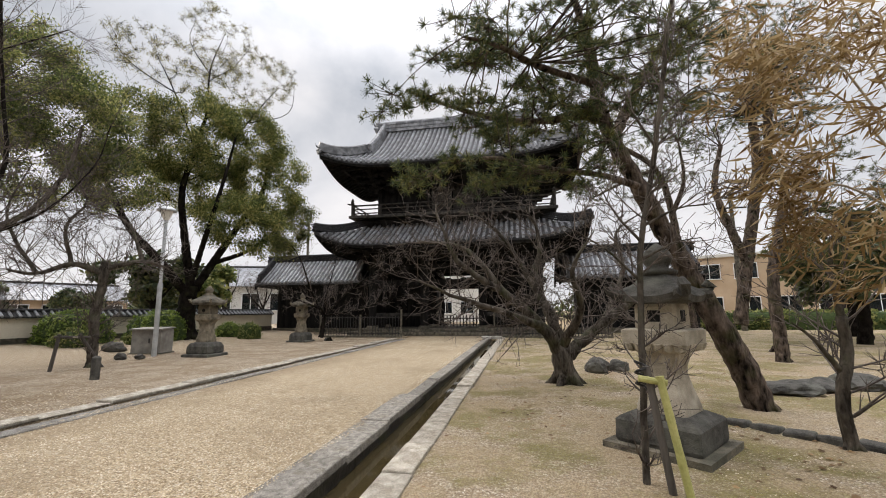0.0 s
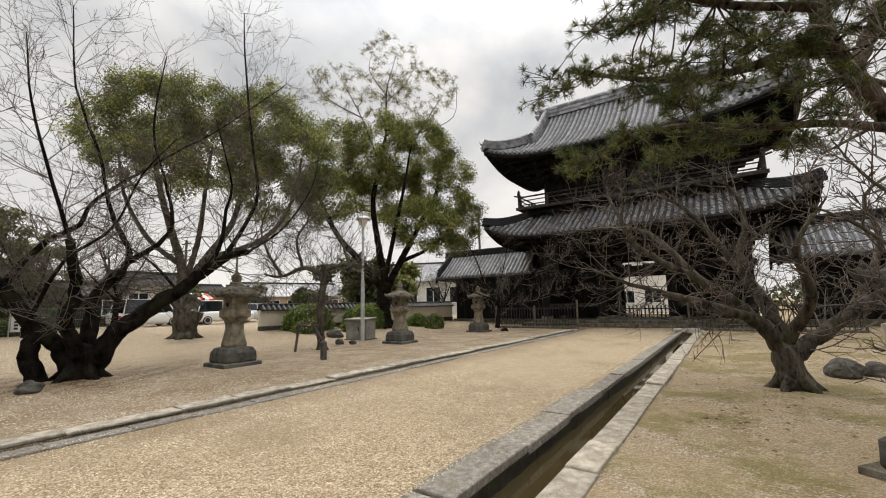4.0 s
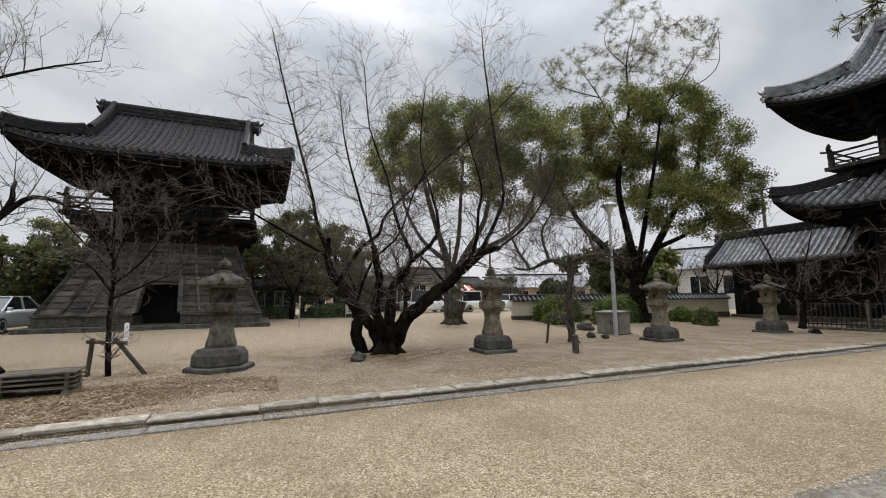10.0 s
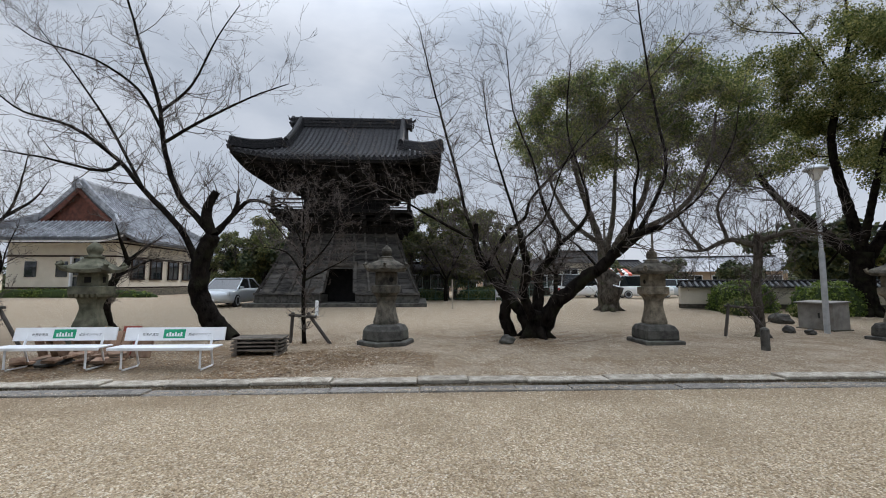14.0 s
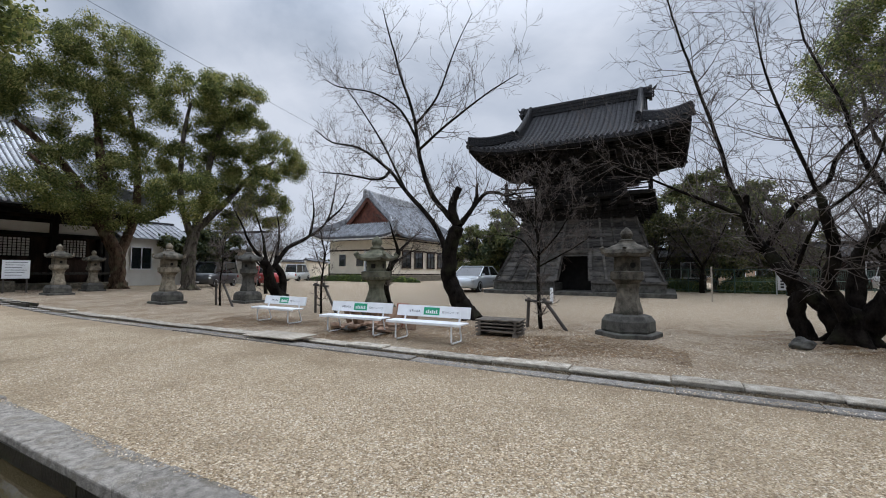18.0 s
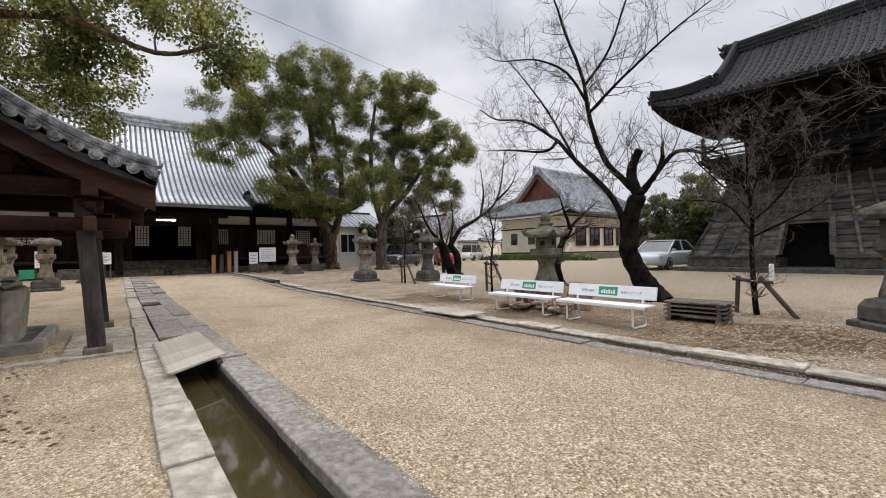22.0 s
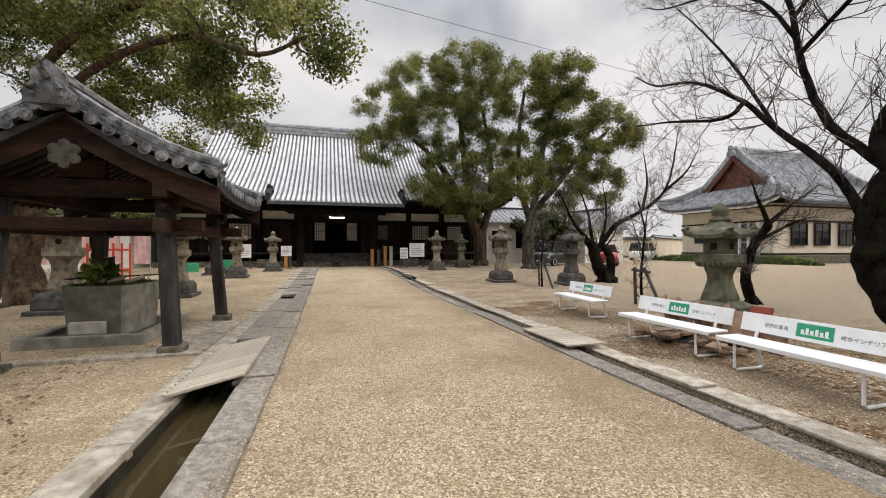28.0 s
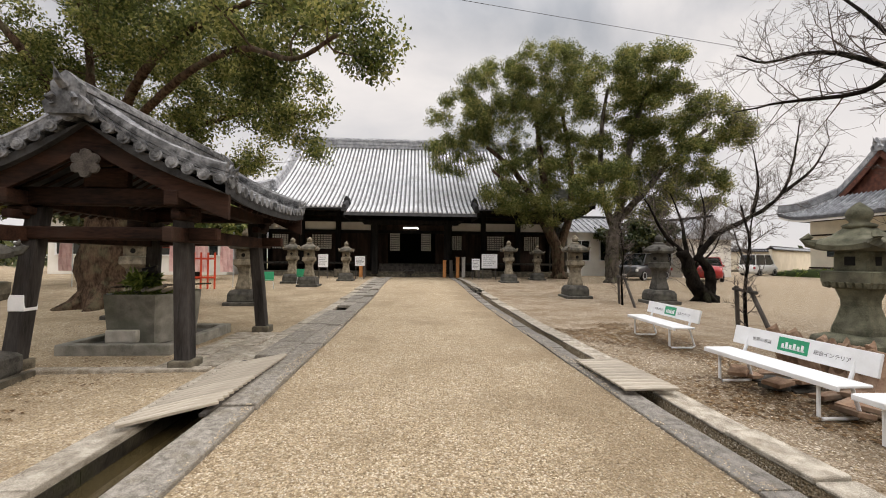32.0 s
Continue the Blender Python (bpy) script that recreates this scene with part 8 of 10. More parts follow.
def window(parent, x0, x1, y, z0, z1, nx=2, frame_m=None, glass=None):
    win = new("window")
    win.parent = parent
    bm = B()
    for a, b, c, d in ((x0 - 0.06, x1 + 0.06, z1, z1 + 0.07), (x0 - 0.1, x1 + 0.1, z0 - 0.08, z0), (x0 - 0.06, x0, z0, z1), (x1, x1 + 0.06, z0, z1)):
        box(bm, a, b, y - 0.09, y + 0.02, c, d)
    part("frame", bm, frame_m or WOOD_BROWN, win)
    for i in range(nx):
        bm = B()
        a, b = x0 + (x1 - x0) * i / nx, x0 + (x1 - x0) * (i + 1) / nx
        box(bm, a + 0.03, b - 0.03, y - 0.03, y - 0.01, z0, z1)
        part("pane", bm, glass or CAR_GLASS, win)
        if i:
            bm = B()
            box(bm, a - 0.03, a + 0.03, y - 0.06, y + 0.0, z0, z1)
            part("mullion", bm, frame_m or WOOD_BROWN, win)


GABLE_RED = mat("red_brown_gable_board", (0.075, 0.028, 0.018), (0.17, 0.062, 0.040), 4, 0.7, 0.3, 30, (0.05, 0.03, 0.022), 0.4)


def reception_hall():
    h = thing("reception_hall", -33.8, -21.0, 0.28, 90, "cream plastered hall with grey tiled hip-and-gable roof", "building")
    h.matrix_basis = pose(-43.0, -29.95, 0.28, 0, 0, 0) @ Matrix.Diagonal((1.07, 1.045, 1.3, 1.0))
    bm = B()
    box(bm, -6.3, 6.3, -4.2, 4.2, 0.5, 3.7)
    part("wall", bm, PLASTER_CREAM, h)
    bm = B()
    box(bm, -6.4, 6.4, -4.3, 4.3, -0.2, 0.5, 0.02)
    part("plinth", bm, STONE, h)
    for z in (0.55, 2.6, 3.5):
        bm = B()
        box(bm, -6.36, 6.36, -4.26, 4.26, z, z + 0.1)
        part("band", bm, WOOD_BROWN, h)
    for y in (-2.8, -0.4):
        bm = B()
        box(bm, 6.32, 6.36, y, y + 0.9, 1.3, 2.3)
        part("dark_window", bm, CAR_GLASS, h)
    e = new("entrance")
    e.parent = h
    for k, (z0, z1) in enumerate(((0.55, 1.3), (1.4, 2.5))):
        for i in range(3):
            bm = B()
            box(bm, 6.33, 6.4, 1.0 + i * 0.75, 1.66 + i * 0.75, z0, z1)
            part("pane", bm, CAR_GLASS, e)
    for i in range(4):
        bm = B()
        box(bm, 6.36, 6.6, 0.86 + i * 0.75, 0.98 + i * 0.75, 0.5, 2.6)
        part("frame_post", bm, PAINT_WHITE, e)
    hp = new("long_side")
    hp.parent = h
    hp.matrix_basis = pose(0, 0, 0, 0, 0, 180)
    for x in (-4.6, -2.2, 0.4, 2.8):
        window(hp, x, x + 1.5, -4.27, 1.2, 2.5)
    rf = Roof(h, 7.7, 5.6, 5.2, 3.75, 3.7, 0.4, 0.4, 2.5, 0.32, 0.075, TILE, TILE_PAN)
    rf.build((0, 1, 2, 3), (1, 2), caps=False)
    rf.ridges(0.36, 0.5, mm=TILE)
    rf.gables(GABLE_RED)
    rf.eaves(1.4, 0.05, PLASTER, (1,))


reception_hall()


def hedge(x0, x1, y0, y1, h, label, seed, count, size=0.05, leaf=None, name="hedge"):
    """A clipped mass: a solid core painted dark as inner shade, and a skin of small leaves."""
    cx, cy = (x0 + x1) / 2, (y0 + y1) / 2
    t = thing(name, cx, cy, gz(cx, cy), 0, label, "hedge")
    rnd = random.Random(seed)
    hx, hy = (x1 - x0) / 2, (y1 - y0) / 2
    bm = B()
    rings = []
    n, m = 20, 7
    for j in range(m + 1):
        v = j / m
        ring = []
        for k in range(n):
            a = 2 * math.pi * k / n
            ca, sa = math.cos(a), math.sin(a)
            e = 0.5
            fx, fy = math.copysign(abs(ca) ** e, ca), math.copysign(abs(sa) ** e, sa)
            s = (1 - v ** 3.2) ** 0.45 if v < 1 else 0.02
            q = 1 + 0.07 * noise.noise((fx * 2 + seed, fy * 2, v * 3))
            ring.append(bm.verts.new((fx * hx * s * q * 0.93, fy * hy * s * q * 0.93, h * 0.95 * v - 0.03)))
        rings.append(ring)
    for j in range(m):
        for k in range(n):
            bm.faces.new((rings[j][k], rings[j][(k + 1) % n], rings[j + 1][(k + 1) % n], rings[j + 1][k]))
    pts = []
    bm.faces.ensure_lookup_table()
    areas = [f.calc_area() for f in bm.faces]
    fs = rnd.choices(list(bm.faces), areas, k=max(60, count // 12))
    for f in fs:
        w = [rnd.random() for _ in f.verts]
        s = sum(w)
        pts.append((sum((v.co * (q / s) for v, q in zip(f.verts, w)), Vector()), 0.11 + 0.03 * rnd.random()))
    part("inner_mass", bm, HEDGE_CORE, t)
    leaves("clipped_leaves", rnd, pts, count, size, leaf or HEDGE, t, flat=1.0, long=1.5)
    return t


hedge(-19.4, -17.3, 13.6, 16.1, 1.45, "clipped round green shrub before the wall", 41, 9000, 0.06)
hedge(-18.2, -16.0, 16.5, 19.4, 1.45, "clipped round green shrub before the wall", 42, 9000, 0.06)
hedge(-17.6, -16.5, 13.2, 14.4, 0.7, "low dark clipped shrub", 43, 2200, 0.06, LEAF_DARK)
hedge(-16.4, -15.2, 15.2, 16.4, 0.7, "low dark clipped shrub", 44, 2200, 0.06, LEAF_DARK)
hedge(-16.4, -15.4, 20.6, 21.8, 0.8, "low green clipped shrub", 45, 2200, 0.06)
hedge(-14.6, -13.6, 20.0, 21.0, 0.85, "low dark clipped shrub", 46, 2200, 0.06, LEAF_DARK)
hedge(-36.0, -35.0, -37.5, -21.0, 0.75, "long low clipped hedge along the cream hall", 47, 5000, 0.07)


# ---- far trees and houses that close the yard ----
def far_tree(x, y, h, r, seed, leaf, label, count=5000):
    limbs = [(0.25, 0.12, [(0, 0, -0.1), (0.1, 0, h * 0.3), (0, 0.1, h * 0.7)]), (0.1, 0.04, [(0.1, 0, h * 0.3), (r * 0.4, r * 0.2, h * 0.6)]), (0.1, 0.04, [(0.05, 0, h * 0.35), (-r * 0.4, -r * 0.3, h * 0.6)])]
    rnd = random.Random(seed)
    crown = []
    for i in range(6):
        a = i * 1.05 + rnd.uniform(-0.3, 0.3)
        q = rnd.uniform(0.3, 0.7) * r
        crown.append((q * math.cos(a), q * math.sin(a), h * rnd.uniform(0.45, 0.82), r * 0.55, r * 0.55, h * 0.16))
    leafy_tree("background_tree", (x, y, gz(x, y)), limbs, crown, 0, label, BARK_DARK, leaf, seed, 3.0, 0.6, count, 0.2, "trees behind the yard", root=False)


for i, (x, y, h, r) in enumerate(((-36, -14, 5.5, 2.6), (-38, -9.5, 6.5, 3), (-33, -12, 4.5, 2.0), (-24, 24, 5.0, 2.6), (-22.5, 26.5, 4.6, 2.2), (-21, -33, 4.5, 2), (-19, -35, 3.6, 1.8), (14, -18, 6, 3), (18, -12, 6.5, 3), (13, -24, 6, 3), (9, -26, 5, 2.4), (16, 24, 6, 3), (13, 19, 4.5, 2.2))):
    far_tree(x, y, h, r, 60 + i, (LEAF_FAR, LEAF_DARK, LEAF_FAR)[i % 3], "dark evergreen tree behind the yard" if i % 2 else "rounded green garden tree behind the yard", 6000)


def garden_tree(x, y, h, r, seed, label, layers=5, count=20000, leaf=None, low=0.28, name="garden_tree"):
    """A garden evergreen with foliage in uneven layers, from near the ground to the top."""
    rnd = random.Random(seed)
    limbs = [(0.16, 0.06, [(0, 0, -0.1), (0.1, 0.05, h * 0.4), (-0.05, 0, h * 0.9)])]
    crown = []
    for i in range(layers):
        u = i / (layers - 1)
        z = h * (low + (0.92 - low) * u)
        rr = r * (1.0 - 0.55 * abs(u - 0.35) ** 1.3)
        for k in range(3):
            a = i * 1.9 + k * 2.1 + rnd.uniform(-0.4, 0.4)
            q = rr * rnd.uniform(0.35, 0.65)
            crown.append((q * math.cos(a), q * math.sin(a), z + rnd.uniform(-0.3, 0.3), rr * 0.55, rr * 0.55, h * 0.09))
            limbs.append((0.05, 0.02, [(0, 0, z * 0.8), (q * 0.6 * math.cos(a), q * 0.6 * math.sin(a), z)]))
    leafy_tree(name, (x, y, gz(x, y)), limbs, crown, 0, label, BARK_GREY, leaf or LEAF_GARDEN, seed, 7.0, 0.42, count, 0.10, "garden trees behind the fence", root=False)


garden_tree(-31.2, -0.6, 6.2, 2.9, 401, "broad layered garden pine behind the fence", 4, 26000, None, 0.5)
garden_tree(-29.6, 2.6, 7.2, 2.1, 402, "dark layered conifer behind the fence", 6, 24000, LEAF_GARDEN, 0.22)
garden_tree(-31.4, 5.0, 6.4, 2.3, 403, "dense garden evergreen behind the fence", 5, 22000)
garden_tree(-34.5, 2.0, 7.6, 2.8, 404, "tall garden evergreen behind the fence", 5, 22000)
garden_tree(-34.0, 7.4, 5.0, 2.0, 405, "dense garden evergreen behind the fence", 4, 16000, LEAF_GARDEN, 0.2)
garden_tree(-36.5, -5.0, 7.4, 3.0, 406, "tall garden evergreen behind the tower", 5, 22000)
garden_tree(-33.5, -11.5, 6.2, 2.6, 407, "green garden evergreen behind the tower", 5, 22000, None, 0.2)
garden_tree(-34.5, -15.0, 5.4, 2.4, 408, "green garden evergreen behind the tower", 5, 18000, None, 0.2)
hedge(-30.2, -28.6, -1.2, 2.0, 0.75, "low ragged shrubs behind the mesh fence", 411, 5000, 0.07, LEAF_GARDEN)
hedge(-30.0, -28.4, 2.6, 6.2, 0.95, "low ragged shrubs behind the mesh fence", 412, 5000, 0.07, LEAF_GARDEN)


def yard_markers():
    """A white stub by the tower door, a thin pale stake and a lettered white board on the fence."""
    t = thing("white_post", -17.1, -4.0, gz(-17.1, -4.0), 0, "short white painted post before the tower door", "post")
    bm = B()
    lathe(bm, ((0.07, -0.05), (0.07, 0.58), (0.05, 0.62)), 12)
    part("shaft", bm, PAINT_WHITE, t)
    t = thing("thin_stake", -19.8, 1.7, gz(-19.8, 1.7), 0, "thin pale wooden stake standing in the gravel", "stake")
    bm = B()
    box(bm, -0.03, 0.03, -0.03, 0.03, -0.05, 1.4, 0.006)
    part("shaft", bm, PLANK, t)
    t = thing("fence_sign", -27.25, 5.3, gz(-27.3, 5.3), 90, "narrow white board with dark writing on the fence", "sign")
    bm = B()
    box(bm, -0.18, 0.18, -0.03, 0.0, 0.25, 1.35, 0.005)
    part("panel", bm, PAINT_WHITE, t)
    for i in range(6):
        bm = B()
        box(bm, -0.07, 0.07, -0.036, -0.031, 0.36 + i * 0.15, 0.46 + i * 0.15)
        part("text_bar", bm, PAINT_INK, t)
    for sg in (-1, 1):
        bm = B()
        tube(bm, [(sg * 0.22, 0.03, -0.05), (sg * 0.22, 0.03, 1.6)], 0.03, 6)
        part("post", bm, STEEL, t)


yard_markers()


def house(x, y, w, d, h, rz, wall_m, roof_m, label, rise=1.3, cols=4, floors=1, flat=False, name="house"):
    b = thing(name, x, y, gz(x, y) if abs(x) < 60 else 0, rz, label, "house", "houses around the yard")
    bm = B()
    box(bm, -w / 2, w / 2, -d / 2, d / 2, -0.2, h)
    part("wall", bm, wall_m, b)
    if flat:
        bm = B()
        box(bm, -w / 2 - 0.2, w / 2 + 0.2, -d / 2 - 0.2, d / 2 + 0.2, h, h + 0.3, 0.02)
        part("roof", bm, roof_m, b)
    else:
        bm = B()
        o = 0.45
        vs = [bm.verts.new(v) for v in ((-w / 2 - o, -d / 2 - o, h - 0.1), (w / 2 + o, -d / 2 - o, h - 0.1), (w / 2 + o, 0, h + rise), (-w / 2 - o, 0, h + rise), (-w / 2 - o, d / 2 + o, h - 0.1), (w / 2 + o, d / 2 + o, h - 0.1))]
        for f in ((0, 1, 2, 3), (3, 2, 5, 4), (0, 3, 4), (1, 5, 2), (0, 4, 5, 1)):
            bm.faces.new([vs[i] for i in f])
        part("roof", bm, roof_m, b)
        bm = B()
        box(bm, -w / 2 - o, w / 2 + o, -0.14, 0.14, h + rise - 0.05, h + rise + 0.16, 0.03)
        part("ridge", bm, TILE_DARK, b)
        n = int((w + 2 * o) / 0.45)
        for i in range(n + 1):
            px = -w / 2 - o + (w + 2 * o) * i / n
            bm = B()
            tube(bm, [(px, -d / 2 - o, h - 0.06), (px, 0, h + rise + 0.02)], 0.05, 5)
            part("cover_tile", bm, roof_m, b)
    fh = h / floors
    for k in range(floors):
        for i in range(cols):
            cx = -w / 2 + w * (i + 0.5) / cols
            window(b, cx - w / cols * 0.3, cx + w / cols * 0.3, -d / 2 - 0.02, k * fh + fh * 0.35, k * fh + fh * 0.78, 2, PAINT_WHITE)
    return b


CREAM_FLAT = mat("pale_rendered_wall", (0.58, 0.57, 0.54), (0.68, 0.67, 0.63), 0.8, 0.9, 0.1, 12, (0.5, 0.49, 0.46), 0.4)
TAN_WALL = mat("tan_panel_wall", (0.45, 0.33, 0.22), (0.52, 0.39, 0.27), 1.0, 0.9, 0.1, 12)
house(-34.6, 0.6, 3.6, 3.0, 2.3, 90, WOOD_GREY, TILE_PAN, "small garden shed with a grey sheet roof", 0.5, 2)
house(-40, 10.5, 5.0, 4, 2.4, 90, WOOD_BROWN, TILE_DARK, "small brown shed with a dark roof behind the fence", 0.9, 2)
house(-41, 15.5, 4.5, 4, 3.2, 90, PLASTER_CREAM, TILE_DARK, "small cream house with a dark tiled roof", 1.1, 2)
house(-52, 23, 9, 6, 2.6, 90, TAN_WALL, TILE_DARK, "low grey-roofed house beyond the car park", 1.4, 4)
house(-46, 33, 12, 7, 2.5, 70, TAN_WALL, TILE, "long low house with a grey roof", 1.6, 5)
house(-29, 41, 16, 8, 3.8, 20, CREAM_FLAT, TILE, "long grey-roofed building behind the wall", 2.2, 6)
house(-4, 58, 14, 8, 6.4, 0, CREAM_FLAT, CREAM_FLAT, "white two-storey block seen through the gate", 0, 5, 2, True)
house(24, 47, 34, 10, 6.2, -25, TAN_WALL, CREAM_FLAT, "long pale two-storey school block with window rows", 0, 12, 2, True)
house(42, 22, 26, 10, 6.2, -75, TAN_WALL, CREAM_FLAT, "tan two-storey block behind the pines", 0, 8, 2, True)
house(-24.5, -36.5, 9, 5, 3.0, 105, PLASTER, TILE, "white plastered outbuilding with a grey tiled roof", 1.6, 2)
house(-17.8, -37.5, 4.5, 6, 3.6, 180, PLASTER, TILE, "white plastered wing beside the main hall", 1.4, 2)
house(-34, -56, 16, 7, 4.4, 165, PLASTER, TILE, "long white storehouse with a grey tiled roof", 1.8, 4)
house(16, -36, 12, 8, 4.0, 180, PLASTER, TILE, "white plastered house behind the camphor tree", 1.8, 4)
house(24, -20, 12, 8, 4.0, 110, PLASTER_CREAM, TILE, "cream plastered house at the edge of the yard", 1.8, 4)
house(-50, -8, 12, 8, 4.5, 90, CREAM_FLAT, TILE, "pale house behind the bell tower", 1.8, 4)


def striped_awning():
    t = thing("awning", -41.4, 19.6, 0.28, 90, "red and white striped awning on thin posts", "awning")
    for i in range(8):
        bm = B()
        x = -1.6 + i * 0.4
        vs = [bm.verts.new(v) for v in ((x, -0.8, 2.1), (x + 0.4, -0.8, 2.1), (x + 0.4, 0.6, 2.7), (x, 0.6, 2.7), (x, -0.8, 1.85), (x + 0.4, -0.8, 1.85))]
        bm.faces.new((vs[0], vs[1], vs[2], vs[3]))
        bm.faces.new((vs[4], vs[5], vs[1], vs[0]))
        part("stripe", bm, RED if i % 2 else PAINT_WHITE, t)
    for x in (-1.6, 1.6):
        bm = B()
        tube(bm, [(x, -0.75, 0), (x, -0.75, 2.1)], 0.03, 6)
        part("post", bm, STEEL, t)


striped_awning()


FENCE_GREEN = mat("faded_green_fence", (0.045, 0.085, 0.065), (0.085, 0.135, 0.105), 6, 0.6, 0.1, 60)


def mesh_fence(x0, y0, x1, y1, h, label):
    L = math.hypot(x1 - x0, y1 - y0)
    f = thing("wire_fence", x0, y0, 0.28, math.degrees(math.atan2(y1 - y0, x1 - x0)), label, "fence")
    n = int(L / 2)
    for i in range(n + 1):
        bm = B()
        tube(bm, [(L * i / n, 0, 0), (L * i / n, 0, h)], 0.03, 6)
        part("post", bm, FENCE_GREEN, f)
    for z in (0.15, h * 0.5, h - 0.03):
        bm = B()
        tube(bm, [(0, 0, z), (L, 0, z)], 0.018, 5)
        part("rail", bm, FENCE_GREEN, f)
    w = Wood()
    k = int(L / 0.2)
    for i in range(k):
        w.limb([Vector((L * i / k, 0, 0.1)), Vector((L * i / k + 0.3, 0, h))], 0.006, 0.006, 3)
        w.limb([Vector((L * i / k + 0.3, 0.01, 0.1)), Vector((L * i / k, 0.01, h))], 0.006, 0.006, 3)
    w.part("wire_mesh", FENCE_GREEN, f)


mesh_fence(-28.0, -1.0, -27.4, 5.5, 1.35, "faded green wire mesh fence before the garden")
mesh_fence(-27.4, 5.5, -36.5, 12.5, 1.35, "faded green wire mesh fence before the garden")
mesh_fence(-36.5, 12.5, -36.0, 24.0, 1.35, "green wire mesh fence along the car park")


# ---- fixtures and small things of the yard ----
def lamp_post():
    t = thing("lamp_post", -11.6, 12.1, 0, 0, "pale grey steel lamp post with a round hood", "lamp post")
    bm = B()
    tube(bm, [(0, 0, 0), (0, 0, 2.4)], 0.075, 14)
    part("lower_pole", bm, STEEL, t)
    bm = B()
    tube(bm, [(0, 0, 2.4), (0, 0, 4.6)], 0.052, 14)
    part("upper_pole", bm, STEEL, t)
    bm = B()
    lathe(bm, ((0.06, 4.55), (0.1, 4.6), (0.17, 4.78), (0.19, 4.86)), 20)
    part("glass_bowl", bm, PLASTER, t)
    bm = B()
    lathe(bm, ((0.30, 4.86), (0.31, 4.9), (0.2, 5.0), (0.04, 5.04)), 24)
    part("hood", bm, STEEL, t)


CABINET = mat("grey_cabinet_paint", (0.16, 0.15, 0.135), (0.26, 0.25, 0.225), 5, 0.6, 0.15, 50, (0.12, 0.10, 0.08), 0.5)


def cabinet_box():
    t = thing("metal_cabinet", -12.5, 12.9, 0, 12, "grey sheet-metal pump cabinet with a sloping lid", "cabinet")
    bm = B()
    box(bm, -0.5, 0.5, -0.35, 0.35, 0.05, 0.85, 0.015)
    part("body", bm, CABINET, t)
    bm = B()
    box(bm, -0.55, 0.55, -0.4, 0.4, 0.85, 0.9, 0.01, Matrix.Rotation(0.05, 4, "X"))
    part("lid", bm, CABINET, t)
    bm = B()
    box(bm, -0.55, 0.55, -0.4, 0.4, -0.02, 0.06, 0.01)
    part("base", bm, STONE, t)
    bm = B()
    box(bm, 0.1, 0.14, -0.38, -0.35, 0.4, 0.55)
    part("handle", bm, IRON, t)


def prop(x, y, rz, h, label, third=True, cross=0.8):
    """A timber prop for a young tree: two posts, a cross bar and rope."""
    t = thing("tree_prop", x, y, gz(x, y), rz, label, "prop", "props of young trees")
    for sg, le in ((-1, 0.06), (1, 0.32)):
        bm = B()
        tube(bm, [(sg * 0.34 + (le if sg > 0 else -le), 0.1, -0.05), (sg * 0.3 if sg < 0 else 0.08, 0, h)], 0.042, 8)
        part("post", bm, WOOD_POST, t)
    bm = B()
    tube(bm, [(-0.4, 0, h - 0.06), (0.3, 0, h - 0.1)], 0.035, 8)
    part("cross_bar", bm, WOOD_POST, t)
    bm = B()
    tube(bm, [(0.0 + 0.06 * math.cos(a), 0.06 * math.sin(a), h - 0.08) for a in [k * 0.8 for k in range(9)]], 0.012, 5)
    part("rope", bm, PLANK, t)


def stub_post():
    t = thing("stub_post", -8.75, 7.8, 0, 0, "short square grey stone marker post", "post")
    bm = B()
    lathe(bm, ((0.085, -0.05), (0.085, 0.46), (0.05, 0.5)), 8)
    part("shaft", bm, STONE_DARK, t)


def bamboo_prop():
    t = thing("bamboo_prop", 1.28, 3.62, 0, 0, "grey pole and yellow-green bamboo tied to a sapling", "prop")
    for nm, a, b, r, m_ in (("wooden_pole", (0.10, 0.16, -0.05), (-0.03, 0.16, 0.95), 0.03, WOOD_POST), ("bamboo_pole", (0.2, 0.08, -0.05), (0.05, 0.12, 0.88), 0.03, BAMBOO), ("cross_pole", (-0.1, 0.14, 0.86), (0.1, 0.12, 0.83), 0.026, BAMBOO)):
        bm = B()
        A, C = Vector(a), Vector(b)
        pts, rr = [], []
        for k in range(13):
            pts.append(A + (C - A) * k / 12)
            rr.append(r * (1.08 if (k % 4 == 0 and m_ is BAMBOO) else 1.0))
        tube(bm, pts, rr, 10)
        part(nm, bm, m_, t)
    bm = B()
    tube(bm, [(-0.07 + 0.04 * math.cos(q * 0.9), 0.17 + 0.04 * math.sin(q * 0.9), 0.78 + 0.012 * q) for q in range(18)], 0.012, 5)
    part("rope_binding", bm, IRON, t)


